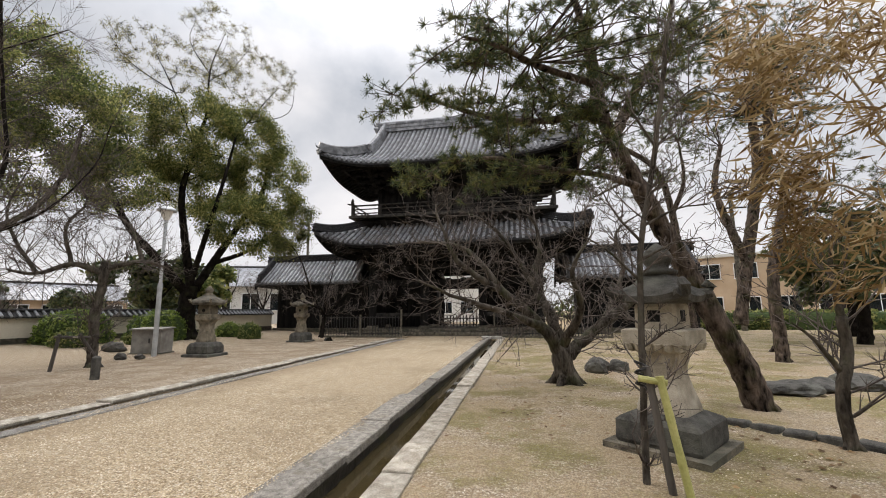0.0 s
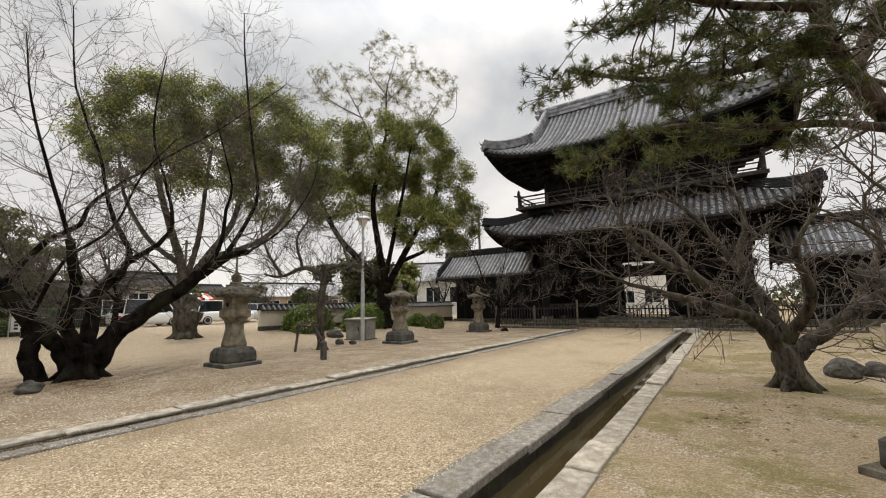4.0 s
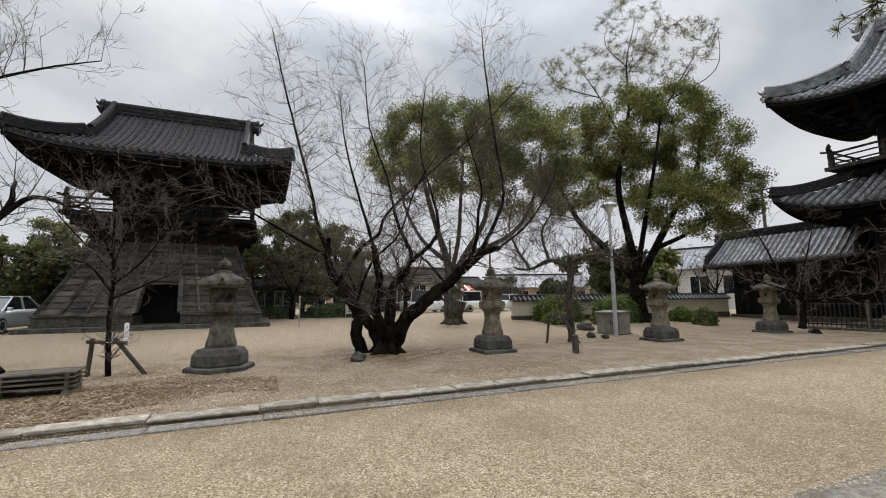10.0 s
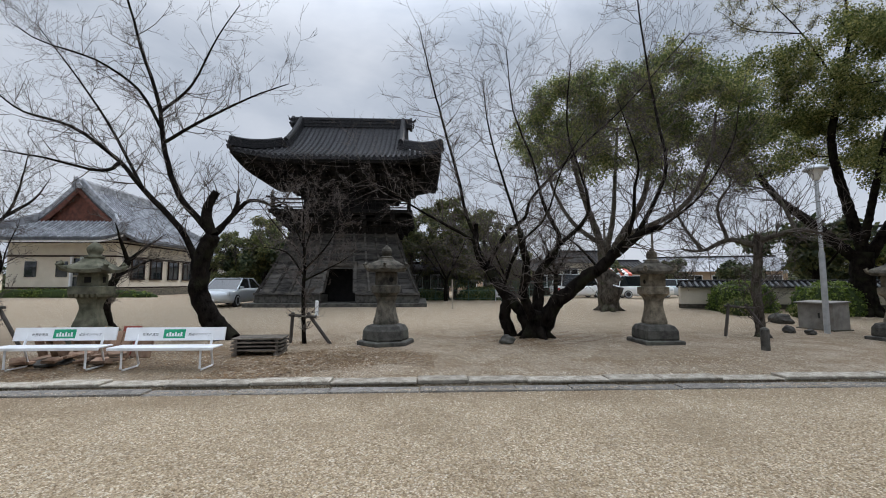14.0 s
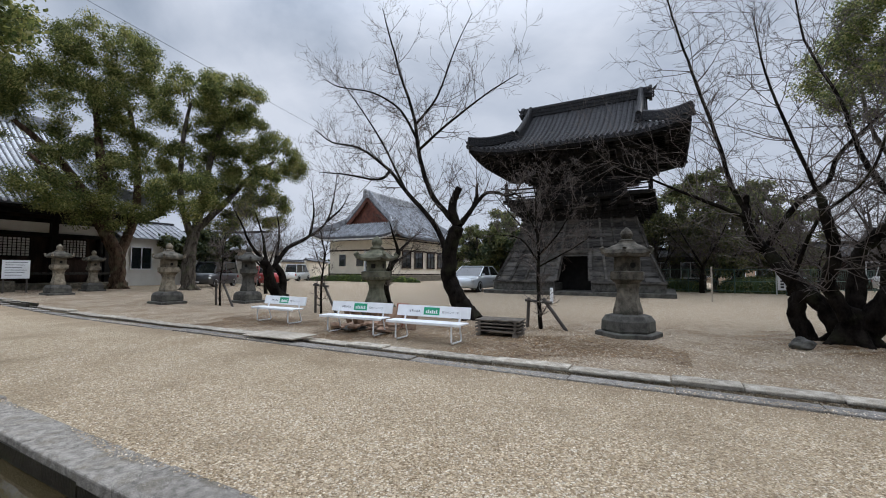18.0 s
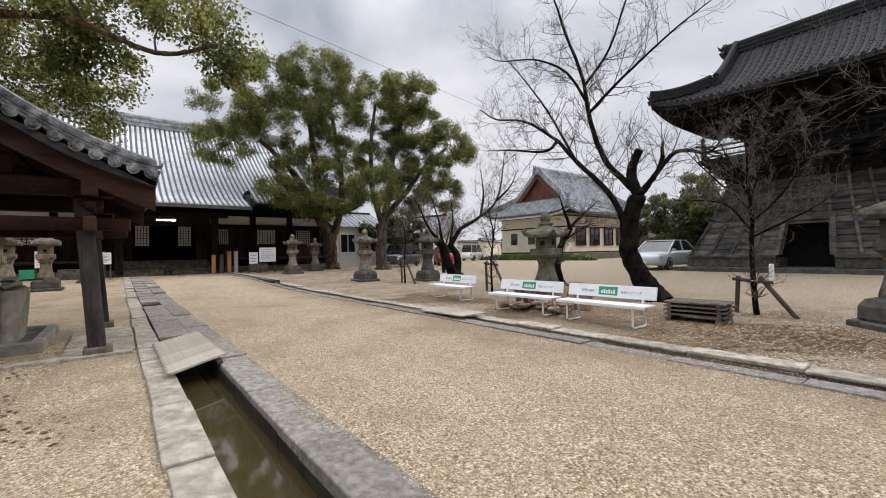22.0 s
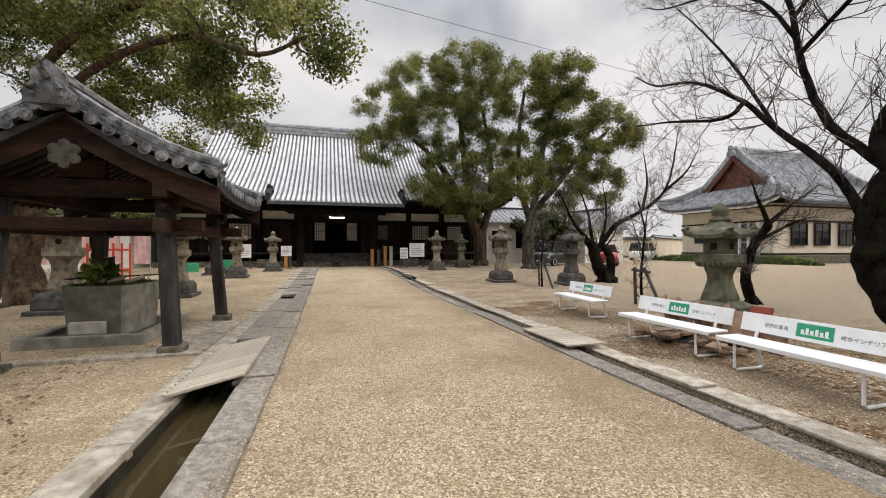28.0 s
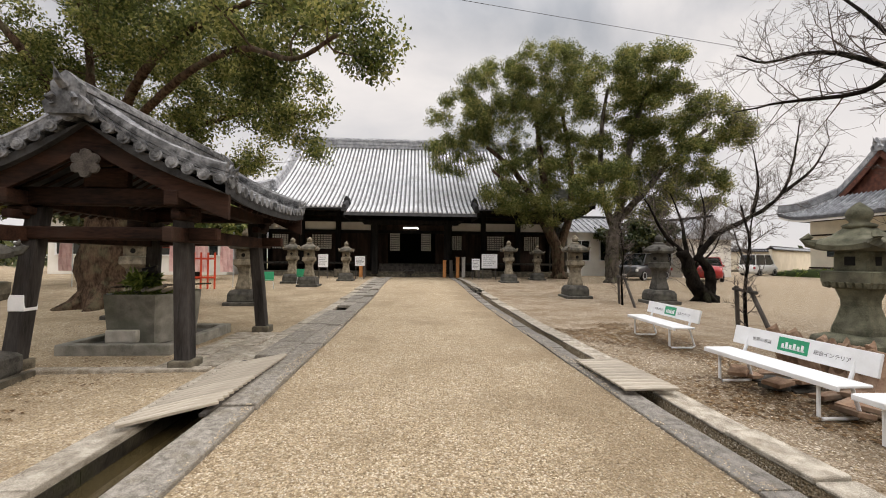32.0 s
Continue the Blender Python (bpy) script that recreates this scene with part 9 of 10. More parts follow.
BAMBOO = mat("yellow_bamboo", (0.30, 0.30, 0.10), (0.45, 0.42, 0.17), 5, 0.5, 0.15, 40, (0.22, 0.25, 0.10), 0.5)
lamp_post()
cabinet_box()
stub_post()
bamboo_prop()
prop(-10.3, -2.6, 80, 0.75, "weathered timber prop tied to a thin sapling")
prop(-10.9, 9.0, 60, 0.9, "weathered timber prop beside a pollarded tree")
prop(-10.4, -15.4, 90, 1.0, "timber prop tied to a thin sapling")
prop(-10.2, -9.8, 85, 1.0, "timber prop tied to a thin sapling")
for i, (x, y) in enumerate(((-10.4, -15.4), (-10.2, -9.8))):
    bare_tree("young_tree", (x, y, gz(x, y)), [(0.04, 0.02, [(0, 0, -0.03), (0.05, 0.02, 0.9), (0.0, 0.1, 1.9), (0.1, 0.0, 2.7)]), (0.02, 0.006, [(0.0, 0.1, 1.7), (0.3, 0.5, 2.3), (0.4, 0.8, 2.8)]), (0.02, 0.006, [(0.03, 0.05, 1.4), (-0.2, -0.5, 2.0), (-0.3, -0.8, 2.5)])], "thin bare sapling tied to a wooden prop", seed=80 + i, twig=0.45, every=0.1, depth=2, root=False)


PALLET = mat("weathered_pallet_board", (0.07, 0.058, 0.045), (0.19, 0.165, 0.135), 5, 0.85, 0.5, 50, (0.06, 0.05, 0.04), 0.5, vary=0.25)


def pallet_stack():
    t = thing("board_stack", -8.9, -3.1, 0, 4, "stack of weathered wooden duckboards on the gravel", "boards")
    rnd = random.Random(3)
    for k in range(4):
        for i in range(5):
            bm = B()
            o = rnd.uniform(-0.02, 0.02)
            box(bm, -0.32 + i * 0.13, -0.21 + i * 0.13, -0.5 + o, 0.5 + o, 0.1 + k * 0.075, 0.13 + k * 0.075, 0.004)
            part("board", bm, PALLET, t)
        for y in (-0.4, 0.4):
            bm = B()
            box(bm, -0.32, 0.31, y - 0.03, y + 0.03, 0.06 + k * 0.075, 0.1 + k * 0.075)
            part("bearer", bm, PALLET, t)
    for y in (-0.42, 0.4):
        bm = B()
        box(bm, -0.34, 0.33, y - 0.05, y + 0.05, -0.01, 0.06)
        part("foot_beam", bm, PALLET, t)


pallet_stack()


def tile_heap():
    t = thing("tile_heap", -8.15, -5.9, 0, 0, "heap of old roof tiles and split logs behind a bench", "rubble")
    rnd = random.Random(9)
    for i in range(22):
        bm = B()
        box(bm, -0.14, 0.14, -0.1, 0.1, -0.025, 0.025, 0.008)
        ob = part("old_tile", bm, BRICKISH if i % 3 else STONE_DARK, t)
        ob.matrix_basis = pose(rnd.uniform(-0.1, 0.65), rnd.uniform(-1.0, 0.75), 0.03 + 0.05 * (i % 3), rnd.uniform(-12, 12), rnd.uniform(-12, 12), rnd.uniform(0, 180))
    for i in range(7):
        bm = B()
        box(bm, -0.04, 0.04, -0.1, 0.1, 0, 0.55, 0.015)
        ob = part("leaning_board", bm, BRICKISH, t)
        ob.matrix_basis = pose(-0.35 + rnd.uniform(-0.05, 0.05), -0.5 + i * 0.2, 0, 0, -22 + rnd.uniform(-6, 6), rnd.uniform(-8, 8))


def split_logs():
    """Half-round logs leaning together, and a red board, between the lantern and the bench."""
    t = thing("log_heap", -8.75, -6.75, 0, 0, "split half-round logs leaning in a heap", "firewood")
    rnd = random.Random(19)
    for i in range(11):
        bm = B()
        pts = [bm.verts.new((0.085 * math.cos(k * math.pi / 6), 0.085 * math.sin(k * math.pi / 6) * 0.8, 0.0)) for k in range(7)]
        top = [bm.verts.new((v.co.x * 0.92, v.co.y * 0.92, 0.62 + rnd.uniform(-0.05, 0.05))) for v in pts]
        for k in range(7):
            bm.faces.new((pts[k], pts[(k + 1) % 7], top[(k + 1) % 7], top[k]))
        bm.faces.new(top)
        bm.faces.new(pts[::-1])
        ob = part("log", bm, BRICKISH, t)
        ob.matrix_basis = pose(rnd.uniform(-0.06, 0.06) - 0.14 * (i % 2), -0.62 + i * 0.125, -0.01, rnd.uniform(-8, 8), 24 + rnd.uniform(-6, 6), rnd.uniform(-25, 25))
    b = thing("red_board", -8.8, -5.75, 0, 0, "dull red painted board leaning on split logs", "board")
    bm = B()
    box(bm, -0.02, 0.02, -0.16, 0.16, 0.0, 0.62, 0.006)
    part("panel", bm, DULL_RED, b).matrix_basis = pose(0, 0, -0.01, 0, -20, 10)


DULL_RED = mat("dull_red_paint", (0.22, 0.045, 0.03), (0.33, 0.08, 0.055), 5, 0.7, 0.2, 40, (0.14, 0.05, 0.04), 0.5)
BRICKISH = mat("old_reddish_tile", (0.17, 0.10, 0.065), (0.32, 0.22, 0.15), 6, 0.9, 0.4, 40, (0.10, 0.09, 0.08), 0.5, vary=0.25)
tile_heap()
split_logs()


def boards():
    """The plank cover over the channel, the flat slabs behind it and the board over the gutter."""
    t = thing("plank_cover", -1.2, -5.5, 0.0, 0, "bleached corrugated plank cover laid over the channel", "board")
    for i in range(20):
        bm = B()
        box(bm, -0.39, 0.39, -0.040, 0.040, -0.014, 0.014, 0.004)
        ob = part("plank", bm, PLANK, t)
        ob.matrix_basis = pose(0.045, 0.02 - i * 0.112, 0.125 - i * 0.002, 0.0, 2.5, 38)
    for x in (-0.2, 0.22):
        bm = B()
        box(bm, x - 0.03, x + 0.03, -2.1, -0.05, 0.06, 0.09)
        part("batten", bm, WOOD_POST, t)
    s = thing("channel_cover", -1.17, 0, 0.0, 0, "flat grey stone slabs covering the channel", "paving", kind="structure")
    rnd = random.Random(4)
    y = -8.0
    while y > -13.2:
        L = rnd.uniform(0.9, 1.3)
        bm = B()
        box(bm, -0.22, 0.22, y - L + 0.01, y - 0.01, 0.0, 0.075 + rnd.uniform(-0.01, 0.01), 0.012)
        part("slab", bm, KERB, s)
        y -= L
    y = -14.6
    while y > -27:
        L = rnd.uniform(0.9, 1.3)
        bm = B()
        box(bm, -0.22, 0.22, y - L + 0.01, y - 0.01, gz(-1, y) - 0.02, gz(-1, y) + 0.07, 0.012)
        part("slab", bm, KERB, s)
        y -= L
    g = thing("gutter_board", -5.98, -6.85, 0, 0, "ribbed wooden board bridging the gutter", "board")
    for i in range(11):
        bm = B()
        box(bm, -0.3, 0.3, -0.06, 0.06, -0.012, 0.012, 0.004)
        ob = part("plank", bm, PLANK, g)
        ob.matrix_basis = pose(0, 0.75 - i * 0.135, 0.105 - 0.002 * i, 0, 2, -6)
    p = thing("paved_step", -0.25, -8.9, 0, 0, "worn stone paving beside the water pavilion", "paving", kind="structure")
    for i in range(4):
        for k in range(2):
            bm = B()
            box(bm, -0.38 + k * 0.42, 0.02 + k * 0.42, -1.25 + i * 0.66, -0.62 + i * 0.66, -0.04, 0.03 + 0.008 * ((i + k) % 2), 0.01)
            part("paving_slab", bm, KERB_PALE, p)
    bm = B()
    box(bm, -0.35, 1.9, 1.45, 1.62, -0.04, 0.05, 0.015)
    part("edge_stone", bm, KERB_PALE, p)


boards()


def channel_stone():
    t = thing("cover_slab", -1.2, 20.8, 0, 0, "pale stone slab lying across the channel by the gate", "slab")
    bm = B()
    box(bm, -0.5, 0.45, -0.25, 0.25, 0.045, 0.17, 0.02)
    part("slab", bm, STONE_PALE, t)
    t = thing("fallen_slab", -1.08, 13.2, -0.26, 0, "white broken slab lying in the channel", "slab")
    bm = B()
    box(bm, -0.13, 0.12, -2.3, 2.3, 0.0, 0.12, 0.02, Matrix.Rotation(0.02, 4, "Z"))
    part("slab", bm, PLASTER, t)


channel_stone()


def rock(x, y, s, seed, label, m_=None, flat=0.65):
    t = thing("rock", x, y, gz(x, y), seed * 37 % 360, label, "rock", "loose rocks")
    bm = B()
    bmesh.ops.create_icosphere(bm, subdivisions=3, radius=s)
    for v in bm.verts:
        q = 1 + 0.35 * noise.noise(v.co * (1.3 / s) + Vector((seed, 0, 0))) + 0.1 * noise.noise(v.co * (4 / s))
        v.co = Vector((v.co.x * q, v.co.y * q * 0.8, v.co.z * q * flat + s * flat * 0.6))
    part("stone", bm, m_ or STONE_DARK, t)


for i, (x, y, s) in enumerate(((-10.1, 2.35, 0.2), (-13.4, 13.6, 0.28), (-11.4, 11.4, 0.16), (-11.9, 11.2, 0.2), (-14.2, 13.0, 0.35), (2.2, -6.1, 0.2), (2.6, -5.8, 0.16), (1.9, 10.3, 0.3), (2.4, 10.6, 0.25), (4.7, 8.3, 0.45), (5.3, 8.7, 0.4), (6.1, 9.0, 0.5), (-9.2, 19.5, 0.14))):
    rock(x, y, s, i + 1, "rough dark rock lying on the ground", flat=0.3 if s > 0.38 else 0.65)


def root_edge():
    t = thing("stone_edging", 3.1, 5.3, 0, 0, "row of half-buried mossy edging stones", "edging", kind="structure")
    rnd = random.Random(8)
    for i in range(12):
        bm = B()
        box(bm, -0.11, 0.11, -0.14, 0.14, -0.05, 0.07, 0.03)
        ob = part("edging_stone", bm, STONE_DARK, t)
        ob.matrix_basis = pose(-0.5 + i * 0.22 + rnd.uniform(-0.03, 0.03), 0.9 - i * 0.19 + rnd.uniform(-0.03, 0.03), -0.01, rnd.uniform(-8, 8), rnd.uniform(-8, 8), 40 + rnd.uniform(-12, 12))


root_edge()


def notice(x, y, rz, w, h, label, m_=None, zb=0.7):
    t = thing("notice_board", x, y, gz(x, y), rz, label, "sign", "notice boards")
    for sg in (-1, 1):
        bm = B()
        box(bm, sg * w * 0.42 - 0.03, sg * w * 0.42 + 0.03, -0.03, 0.03, 0, zb + h, 0.005)
        part("post", bm, WOOD_POST, t)
    bm = B()
    box(bm, -w / 2, w / 2, -0.06, -0.03, zb, zb + h, 0.005)
    part("panel", bm, m_ or PAINT_WHITE, t)
    bm = B()
    for i in range(6):
        z = zb + h - 0.1 - i * (h - 0.15) / 6
        box(bm, -w * 0.4, w * (0.4 - 0.1 * (i % 3)), -0.066, -0.061, z - 0.02, z)
    part("text_bar", bm, PAINT_INK, t)


notice(-8.0, -27.8, 180, 1.0, 0.9, "white notice board on two posts before the hall")
notice(-7.1, -27.6, 180, 0.5, 0.7, "small white sign on posts before the hall", zb=0.6)
notice(0.1, -27.6, 180, 0.6, 0.6, "white sign beside the hall steps", zb=0.8)
notice(2.4, -27.9, 180, 0.6, 0.8, "white sign beside the hall steps", zb=0.7)


def marker_posts():
    for i, (x, m_, lab) in enumerate(((0.35, ORANGE, "short orange-brown wooden post by the steps"), (-6.2, ORANGE, "short orange-brown wooden post by the steps"), (-5.75, WOOD_POST, "grey wooden post by the steps"), (-6.6, STONE_PALE, "pale stone post by the steps"), (-5.3, ORANGE, "short orange-brown wooden post by the steps"))):
        t = thing("marker_post", x, -30.0, 0.25, 0, lab, "post", "posts by the hall steps")
        bm = B()
        box(bm, -0.11, 0.11, -0.11, 0.11, -0.05, 1.15 + 0.2 * (i % 2), 0.02)
        part("shaft", bm, m_, t)
        bm = B()
        box(bm, -0.13, 0.13, -0.13, 0.13, 1.15 + 0.2 * (i % 2), 1.2 + 0.2 * (i % 2), 0.02)
        part("cap", bm, m_, t)


marker_posts()


def stone_trough(x, y, w, label):
    t = thing("stone_trough", x, y, gz(x, y), 0, label, "trough", "troughs by the hall")
    bm = B()
    box(bm, -w / 2, w / 2, -0.3, 0.3, -0.02, 0.55, 0.03)
    part("body", bm, STONE, t)
    bm = B()
    box(bm, -w / 2 + 0.08, w / 2 - 0.08, -0.22, 0.22, 0.551, 0.556)
    part("water_surface", bm, INTERIOR_SHADE, t)


stone_trough(-7.9, -29.6, 1.1, "grey stone water trough before the hall")
stone_trough(1.6, -29.8, 0.9, "grey stone water trough before the hall")


def incense():
    t = thing("incense_burner", -2.9, -29.9, 0.25, 0, "dark bronze incense burner before the hall steps", "incense burner")
    bm = B()
    lathe(bm, ((0.2, 0.2), (0.34, 0.3), (0.36, 0.45), (0.3, 0.5), (0.28, 0.48), (0.26, 0.4)), 18)
    part("bowl", bm, IRON, t)
    for k in range(3):
        a = k * 2.1
        bm = B()
        tube(bm, [(0.2 * math.cos(a), 0.2 * math.sin(a), 0.25), (0.26 * math.cos(a), 0.26 * math.sin(a), 0.0)], 0.04, 7)
        part("leg", bm, IRON, t)


incense()


def green_chair(x, y, rz):
    t = thing("folding_seat", x, y, gz(x, y), rz, "small bright green plastic seat near the hall", "chair", "green seats")
    bm = B()
    box(bm, -0.22, 0.22, -0.2, 0.2, 0.36, 0.4, 0.015)
    part("seat", bm, PAINT_GREEN, t)
    bm = B()
    box(bm, -0.22, 0.22, 0.18, 0.22, 0.42, 0.75, 0.015)
    part("backrest", bm, PAINT_GREEN, t)
    for sx in (-1, 1):
        for sy in (-1, 1):
            bm = B()
            tube(bm, [(sx * 0.18, sy * 0.16, 0.36), (sx * 0.22, sy * 0.2, 0)], 0.014, 6)
            part("leg", bm, STEEL, t)


green_chair(3.2, -20.6, 20)
green_chair(4.0, -20.2, -15)
green_chair(2.4, -23.0, 10)


def red_shrine():
    t = thing("shrine_gate", 8.6, -22.0, gz(8.6, -22), 0, "small vermilion shrine gate with a crossbeam", "shrine gate")
    for sg in (-1, 1):
        bm = B()
        tube(bm, [(sg * 0.9, 0, -0.05), (sg * 0.8, 0, 2.2)], 0.09, 12)
        part("pillar", bm, RED, t)
    for z, w in ((1.75, 1.05), (2.2, 1.35)):
        bm = B()
        box(bm, -w, w, -0.08, 0.08, z, z + 0.14, 0.02)
        part("crossbeam", bm, RED, t)
    f = thing("shrine_fence", 7.6, -19.6, gz(7.6, -19.6), 8, "vermilion picket fence of a small shrine", "fence")
    for z in (0.5, 1.3):
        bm = B()
        box(bm, -2.4, -0.9, -0.03, 0.03, z, z + 0.08)
        part("rail", bm, RED, f)
    for i in range(6):
        bm = B()
        box(bm, -2.4 + i * 0.27 - 0.035, -2.4 + i * 0.27 + 0.035, -0.06, -0.03, 0.05, 1.6)
        part("picket", bm, RED, f)
    PINK = mat("faded_pink_cloth", (0.62, 0.36, 0.36), (0.75, 0.55, 0.53), 3, 0.9, 0.15, 20, (0.8, 0.72, 0.7), 0.6)
    for i in range(7):
        b = thing("prayer_banner", 5.2 + i * 1.15, -21.0 - 0.1 * (i % 3), gz(6, -21), 5 * (i % 3), "faded pink cloth prayer banner on a thin pole", "banner", "prayer banners")
        bm = B()
        tube(bm, [(-0.3, 0, 0), (-0.3, 0, 2.5)], 0.018, 6)
        part("pole", bm, STEEL, b)
        bm = B()
        g = [[bm.verts.new((-0.28 + 0.56 * u / 4, 0.03 * math.sin(u * 1.6 + v), 0.7 + 1.7 * v / 6)) for u in range(5)] for v in range(7)]
        for v in range(6):
            for u in range(4):
                bm.faces.new((g[v][u], g[v][u + 1], g[v + 1][u + 1], g[v + 1][u]))
        part("cloth", bm, PINK, b)


red_shrine()


def small_pagoda():
    t = thing("small_stone_pagoda", 2.15, -7.25, 0, 0, "small mossy stone ornament on bricks", "stone ornament")
    bm = B()
    box(bm, -0.2, 0.2, -0.14, 0.14, 0, 0.06, 0.01)
    part("brick_base", bm, KERB_PALE, t)
    bm = B()
    lathe(bm, ((0.14, 0.06), (0.15, 0.12), (0.09, 0.18), (0.13, 0.2), (0.05, 0.28), (0.06, 0.32), (0.01, 0.36)), 10)
    part("stone_cap", bm, STONE_DARK, t)


small_pagoda()


def cable(a, b, sag, r=0.014, name="overhead_cable"):
    t = thing(name, *a, 0, "thin black overhead cable", "cable")
    A, C = Vector((0, 0, 0)), Vector(b) - Vector(a)
    bm = B()
    n = 20
    tube(bm, [A + (C - A) * (i / n) - Vector((0, 0, sag * 4 * (i / n) * (1 - i / n))) for i in range(n + 1)], r, 5)
    part("wire", bm, IRON, t)


def utility_pole(x, y, h):
    t = thing("utility_pole", x, y, gz(x, y), 0, "grey concrete utility pole with crossarms", "utility pole", "utility poles")
    bm = B()
    tube(bm, [(0, 0, -0.1), (0, 0, h)], [0.17, 0.11], 12)
    part("pole", bm, STONE, t)
    for z in (h - 0.4, h - 1.1):
        bm = B()
        box(bm, -0.9, 0.9, -0.05, 0.05, z, z + 0.09)
        part("crossarm", bm, IRON, t)
        for x_ in (-0.8, -0.3, 0.3, 0.8):
            bm = B()
            lathe(bm, ((0.04, z + 0.09), (0.07, z + 0.14), (0.05, z + 0.22)), 8, 0, x_, 0)
            part("insulator", bm, PAINT_WHITE, t)


utility_pole(-22.5, 41.5, 11.0)
utility_pole(-44, 20, 8.0)
utility_pole(-47, 27, 8.0)
utility_pole(14.0, 30.0, 9.0)
cable((14.0, -5.4, 6.25), (-52, -17.4, 6.25), 0.25, 0.0045)
cable((-22.5, 41.5, 10.6), (-2.0, 24.0, 7.6), 0.6)
cable((-22.5, 41.5, 10.6), (-80, 60, 10.0), 0.8)


# ---- gravel and fallen leaves ----
def scatter(name, n, xr, yr, size, material, label, flat, seed, category, keep):
    """Small loose pieces on the ground, each an eight-sided chip."""
    rs = np.random.RandomState(seed)
    x, y = rs.uniform(*xr, n), rs.uniform(*yr, n)
    ok = keep(x, y)
    x, y = x[ok], y[ok]
    n = len(x)
    z = np.array([gz(a, b) for a, b in zip(x, y)])
    z = z + np.where((x > CH_L0) & (x < CH_L1), 0.062, 0.0) + np.where((x > GU_N1) & (x < GU_N0), 0.024, 0.0)
    s = size * rs.uniform(0.5, 1.5, n)
    a = rs.uniform(0, 6.28, n)
    V = np.empty((n, 6, 3))
    for k, (dx, dy, dz) in enumerate(((1, 0, 0.1), (0, 0.7, 0.2), (-1, 0, 0), (0, -0.7, 0.1), (0.1, 0.1, flat), (0, 0, -flat * 0.5))):
        V[:, k, 0] = x + s * (dx * np.cos(a) - dy * np.sin(a))
        V[:, k, 1] = y + s * (dx * np.sin(a) + dy * np.cos(a))
        V[:, k, 2] = z + s * dz + 0.002
    tri = np.array(((0, 1, 4), (1, 2, 4), (2, 3, 4), (3, 0, 4)))
    F = (np.arange(n)[:, None, None] * 6 + tri[None]).reshape(-1)
    m = len(F) // 3
    me = bpy.data.meshes.new(name)
    me.vertices.add(n * 6)
    me.vertices.foreach_set("co", V.reshape(-1))
    me.loops.add(m * 3)
    me.loops.foreach_set("vertex_index", F.astype(np.int32))
    me.polygons.add(m)
    me.polygons.foreach_set("loop_start", np.arange(0, m * 3, 3, dtype=np.int32))
    me.update()
    me.materials.append(material)
    return tagged(new(name, me), label, category, kind="stuff")


PEBBLE = leaf_mat("pale_gravel_chip", (0.27, 0.195, 0.115), (0.48, 0.38, 0.25), (0.74, 0.66, 0.53))
LITTER = leaf_mat("fallen_brown_leaf", (0.10, 0.055, 0.025), (0.20, 0.12, 0.055), (0.34, 0.22, 0.11))
on_path = lambda x, y: (x > GU_N0 + 0.02) & (x < CH_L0 - 0.02)
scatter("loose_gravel", 60000, (-5.6, -1.7), (-9, 7), 0.0085, PEBBLE, "loose tan gravel chips on the path", 0.7, 5, "gravel", on_path)
scatter("loose_gravel", 16000, (-0.6, 3.2), (-8, 5), 0.009, PEBBLE, "loose tan gravel chips beside the channel", 0.7, 6, "gravel", lambda x, y: x > -0.6)
scatter("loose_gravel", 26000, (-11, -6.4), (-9, 7), 0.012, PEBBLE, "loose pale gravel chips under the trees", 0.6, 7, "gravel", lambda x, y: x < -6.4)
scatter("fallen_leaves", 9000, (-13, -6.4), (-10, 8), 0.022, LITTER, "brown fallen leaves on the gravel", 0.25, 8, "leaf litter", lambda x, y: (np.sin(x * 1.3 + 2) + np.sin(y * 0.9 + x * 0.4)) > -0.3)
scatter("fallen_leaves", 7000, (-13.2, -9.2), (1.4, 5.4), 0.028, LITTER, "brown fallen leaves heaped round an old plum tree", 0.35, 18, "leaf litter", lambda x, y: np.hypot(x + 11.24, y - 3.38) < 0.4 + 1.5 * (np.sin(x * 9.7 + y * 7.3) * 0.5 + 0.5))
scatter("fallen_leaves", 15000, (-9.8, -6.45), (-11.5, 0.5), 0.026, LITTER, "brown fallen leaves under the benches", 0.3, 19, "leaf litter", lambda x, y: np.sin(x * 2.1) + np.sin(y * 1.7 + x) > -0.7)
scatter("fallen_leaves", 2600, (-0.6, 4.5), (-13, -4), 0.024, LITTER, "brown fallen leaves round the water pavilion", 0.3, 20, "leaf litter", lambda x, y: np.sin(x * 1.7) + np.sin(y * 1.3 + x) > -0.2)
scatter("fallen_leaves", 2200, (-0.6, 8), (1, 20), 0.03, LITTER, "brown fallen leaves and cones on mossy earth", 0.4, 9, "leaf litter", lambda x, y: x > -0.6)


# grit that has spread over the edges of the kerbs
scatter("loose_gravel", 9000, (CH_L0 - 0.05, CH_L0 + 0.16), (-14, 14), 0.0085, PEBBLE, "tan grit spread over the kerb of the channel", 0.7, 31, "gravel", lambda x, y: x < CH_L0 + 0.08 + 0.08 * np.sin(y * 2.3) * np.sin(y * 0.7 + 1))
scatter("loose_gravel", 9000, (GU_N0 - 0.2, GU_N0 + 0.05), (-14, 12), 0.0085, PEBBLE, "tan grit spread over the kerb of the gutter", 0.7, 32, "gravel", lambda x, y: x > GU_N0 - 0.10 - 0.10 * np.sin(y * 1.9) * np.sin(y * 0.6 + 2))
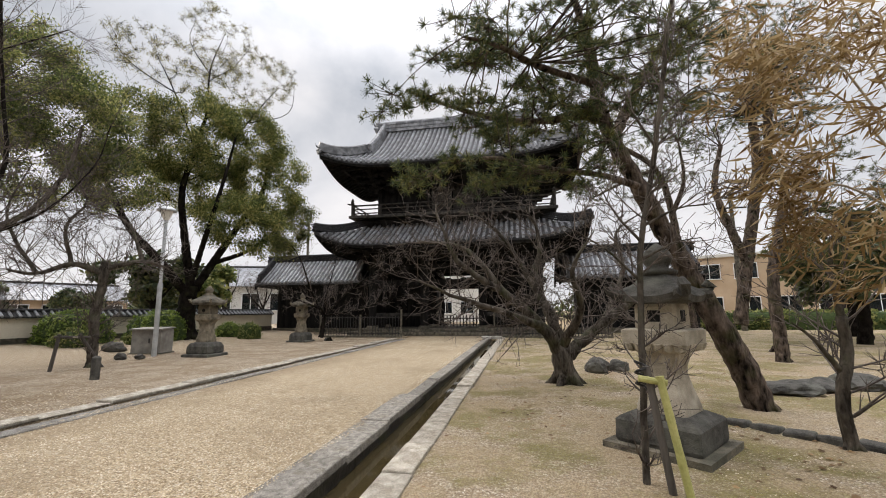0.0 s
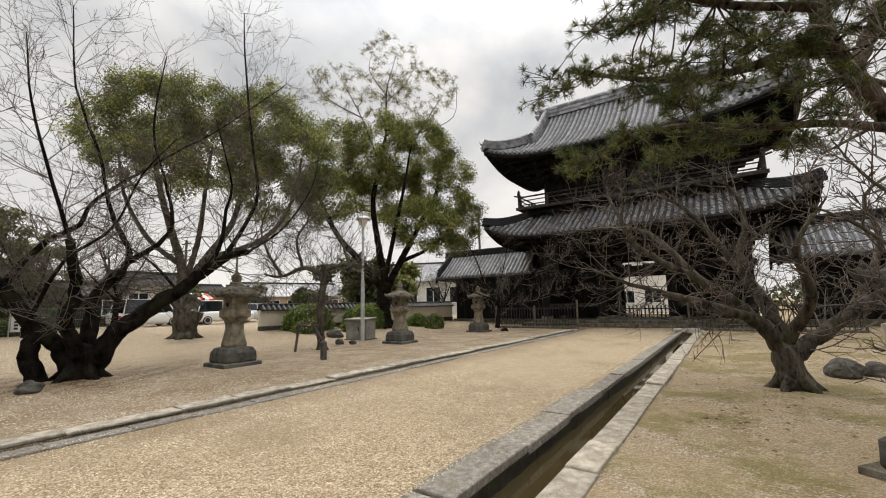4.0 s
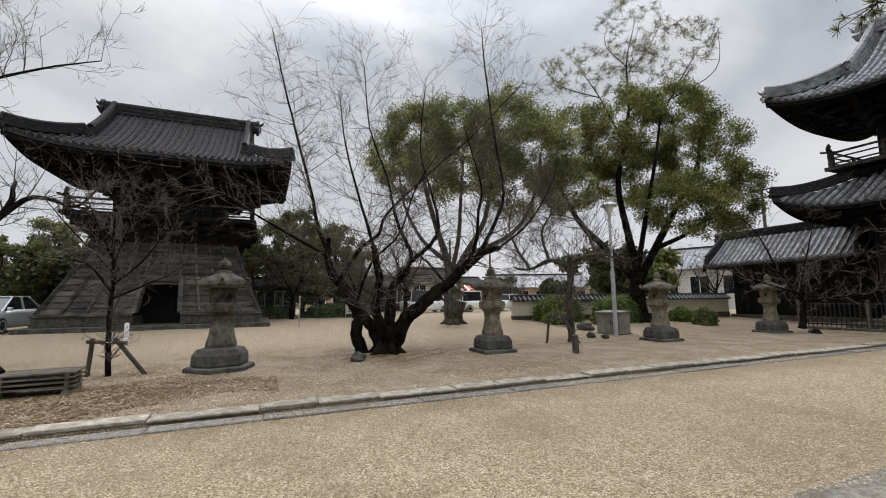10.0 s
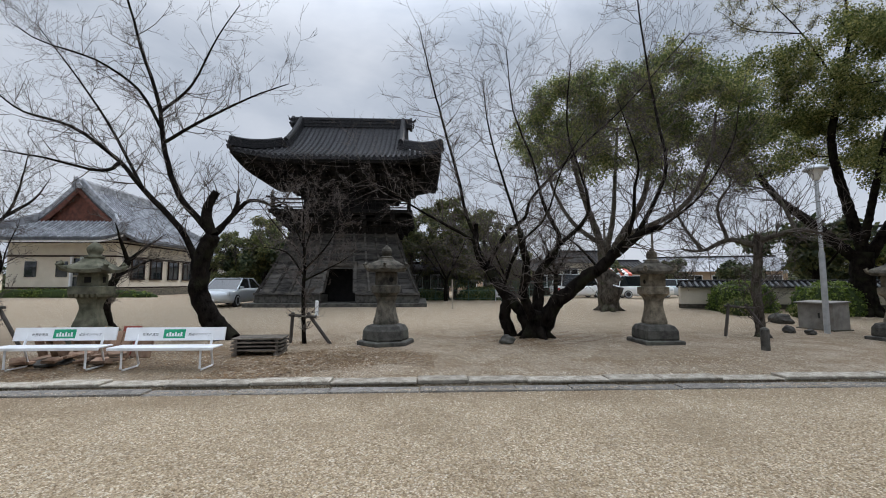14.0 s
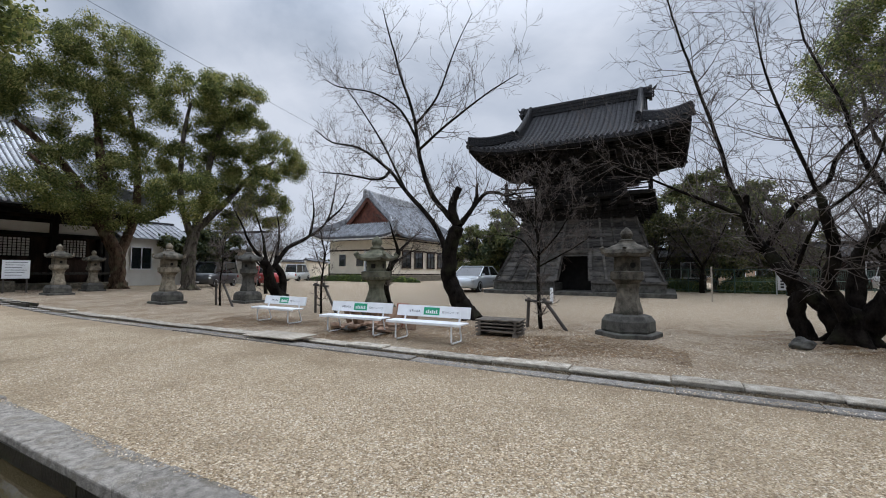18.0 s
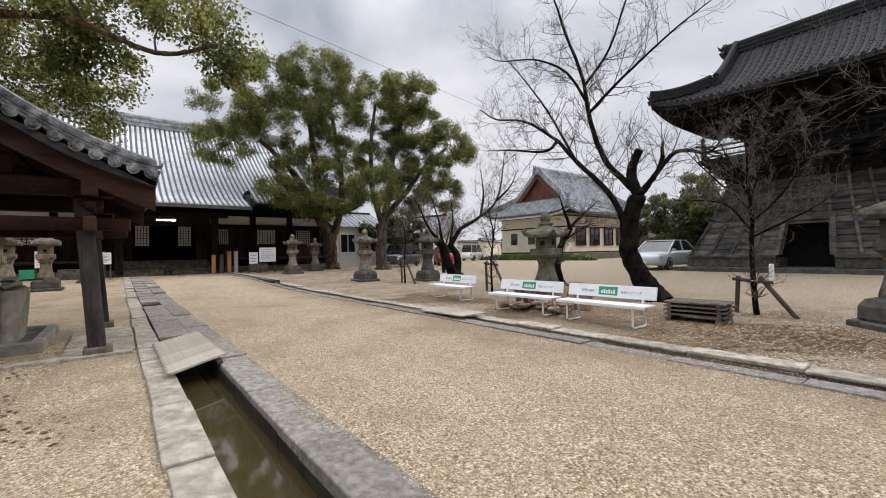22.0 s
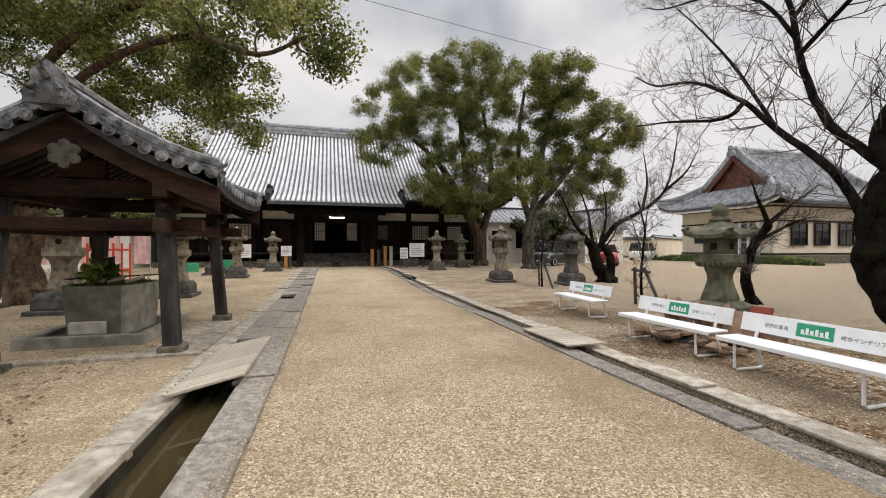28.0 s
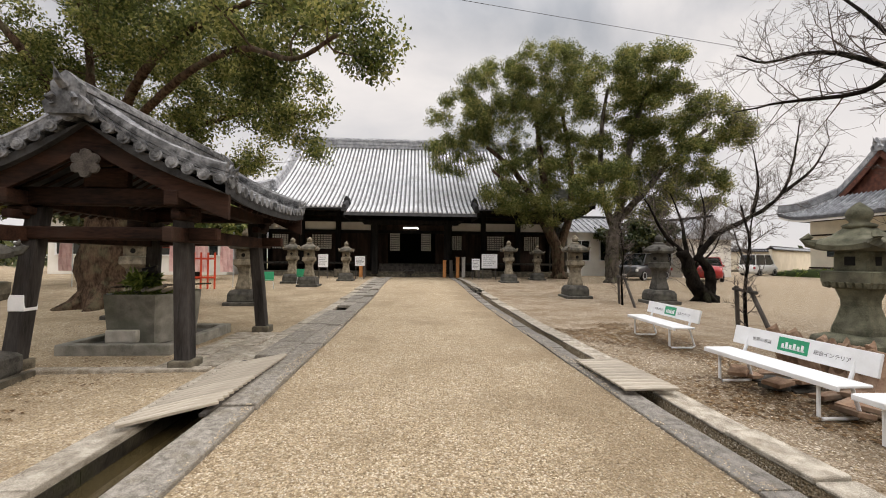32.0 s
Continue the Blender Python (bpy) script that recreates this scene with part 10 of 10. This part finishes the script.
# ---- what closes the view beyond the yard ----
def far_woods():
    t = thing("far_woods", 0, 0, 0, 0, "dark band of trees and gardens beyond the yard", "woods", kind="stuff")
    rnd = random.Random(91)
    cs = []
    for i in range(420):
        a = rnd.uniform(0, 2 * math.pi)
        R = rnd.uniform(62, 80)
        h = 2.2 + 1.6 * noise.noise((math.cos(a) * 6, math.sin(a) * 6, 3)) + rnd.uniform(0, 1.2)
        for k in range(3):
            cs.append((Vector((R * math.cos(a) - 5, R * math.sin(a), h * (0.25 + 0.35 * k))), 1.6))
    leaves("tree_band", rnd, cs, 42000, 0.42, LEAF_FAR, t)


far_woods()
for i, (x, y, w, d, h, rz, m_) in enumerate(((-62, 8, 10, 7, 2.8, 95, TAN_WALL), (-60, -12, 11, 7, 3.6, 85, PLASTER), (-56, 38, 12, 8, 2.8, 60, TAN_WALL), (-40, 52, 14, 8, 3.6, 35, CREAM_FLAT), (-16, 60, 12, 8, 4.4, 5, CREAM_FLAT), (-58, -26, 10, 7, 3.6, 100, PLASTER), (36, -8, 10, 8, 4, 95, CREAM_FLAT))):
    house(x, y, w, d, h, rz, m_, TILE, "low house with a grey roof beyond the yard", 1.6, 4)
for i, (x, y, s) in enumerate(((-26.5, 5.5, 1.0), (-28.5, 9.5, 1.15), (-27.5, 1.8, 0.9), (-24.0, 31.0, 1.0), (-19.5, 29.5, 0.9), (-15.8, -19.5, 0.7), (-33, -16.5, 1.0))):
    q = s
    bare_tree("bare_tree", (x, y, gz(x, y)), [(0.16 * q, 0.10 * q, [(0, 0, -0.1), (0.1 * q, 0, 0.9 * q), (0, 0.1, 1.7 * q)]), (0.08 * q, 0.012, [(0, 0.1, 1.6 * q), (-0.9 * q, 0.6 * q, 2.8 * q), (-1.4 * q, 0.9 * q, 4.4 * q)]), (0.08 * q, 0.012, [(0, 0.1, 1.6 * q), (0.8 * q, -0.7 * q, 3.0 * q), (1.1 * q, -1.5 * q, 4.6 * q)]), (0.07 * q, 0.012, [(0, 0.1, 1.7 * q), (0.2 * q, 0.9 * q, 3.2 * q), (0.0, 1.6 * q, 4.8 * q)]), (0.07 * q, 0.012, [(0, 0.0, 1.5 * q), (-0.6 * q, -0.9 * q, 2.7 * q), (-0.7 * q, -1.8 * q, 3.9 * q)])], "leafless garden tree with a dense grey twig crown", seed=120 + i, twig=1.0, every=0.13, depth=2, root=False)
# thickets of dark evergreens and bare shrubs along the western fence
for i, (x, y, hh, r) in enumerate(((-33.5, -2.5, 4.6, 1.9), (-35.5, 1.0, 5.2, 2.2), (-34.0, 4.2, 3.6, 1.6), (-36.5, 7.0, 3.4, 1.7), (-43.0, 19.5, 3.6, 1.8), (-45.0, 28.0, 3.8, 2.0), (-38.0, 30.0, 3.0, 1.6), (-33.0, 34.0, 3.4, 1.8))):
    far_tree(x, y, hh, r, 210 + i, LEAF_FAR, "dark evergreen shrub tree along the fence", 6000)
for i, (x, y, q) in enumerate(((-30.0, 3.5, 0.9), (-30.5, 7.5, 1.0), (-33.0, 11.0, 0.95), (-35.0, 15.0, 0.9), (-37.0, 24.0, 0.9), (-31.5, 27.5, 0.8), (-29.5, -0.5, 0.85))):
    bare_tree("bare_tree", (x, y, gz(x, y)), [(0.09 * q, 0.05 * q, [(0, 0, -0.1), (0.1, 0, 0.9 * q), (0, 0.1, 1.7 * q)])] + [(0.045 * q, 0.01, [(0, 0.05, (0.9 + 0.15 * k) * q), (0.7 * q * math.cos(k * 1.05), 0.7 * q * math.sin(k * 1.05), 2.0 * q), (1.5 * q * math.cos(k * 1.05 + 0.3), 1.5 * q * math.sin(k * 1.05 + 0.3), (3.2 + 0.3 * (k % 3)) * q)]) for k in range(6)], "grey-brown bare shrub tree along the fence", seed=230 + i, every=0.14, twig=1.0, group="bare trees beyond the yard", root=False)
hedge(7.0, 30.0, 31.0, 32.4, 1.3, "dark clipped hedge along the school fence", 301, 9000, 0.12, LEAF_DARK)
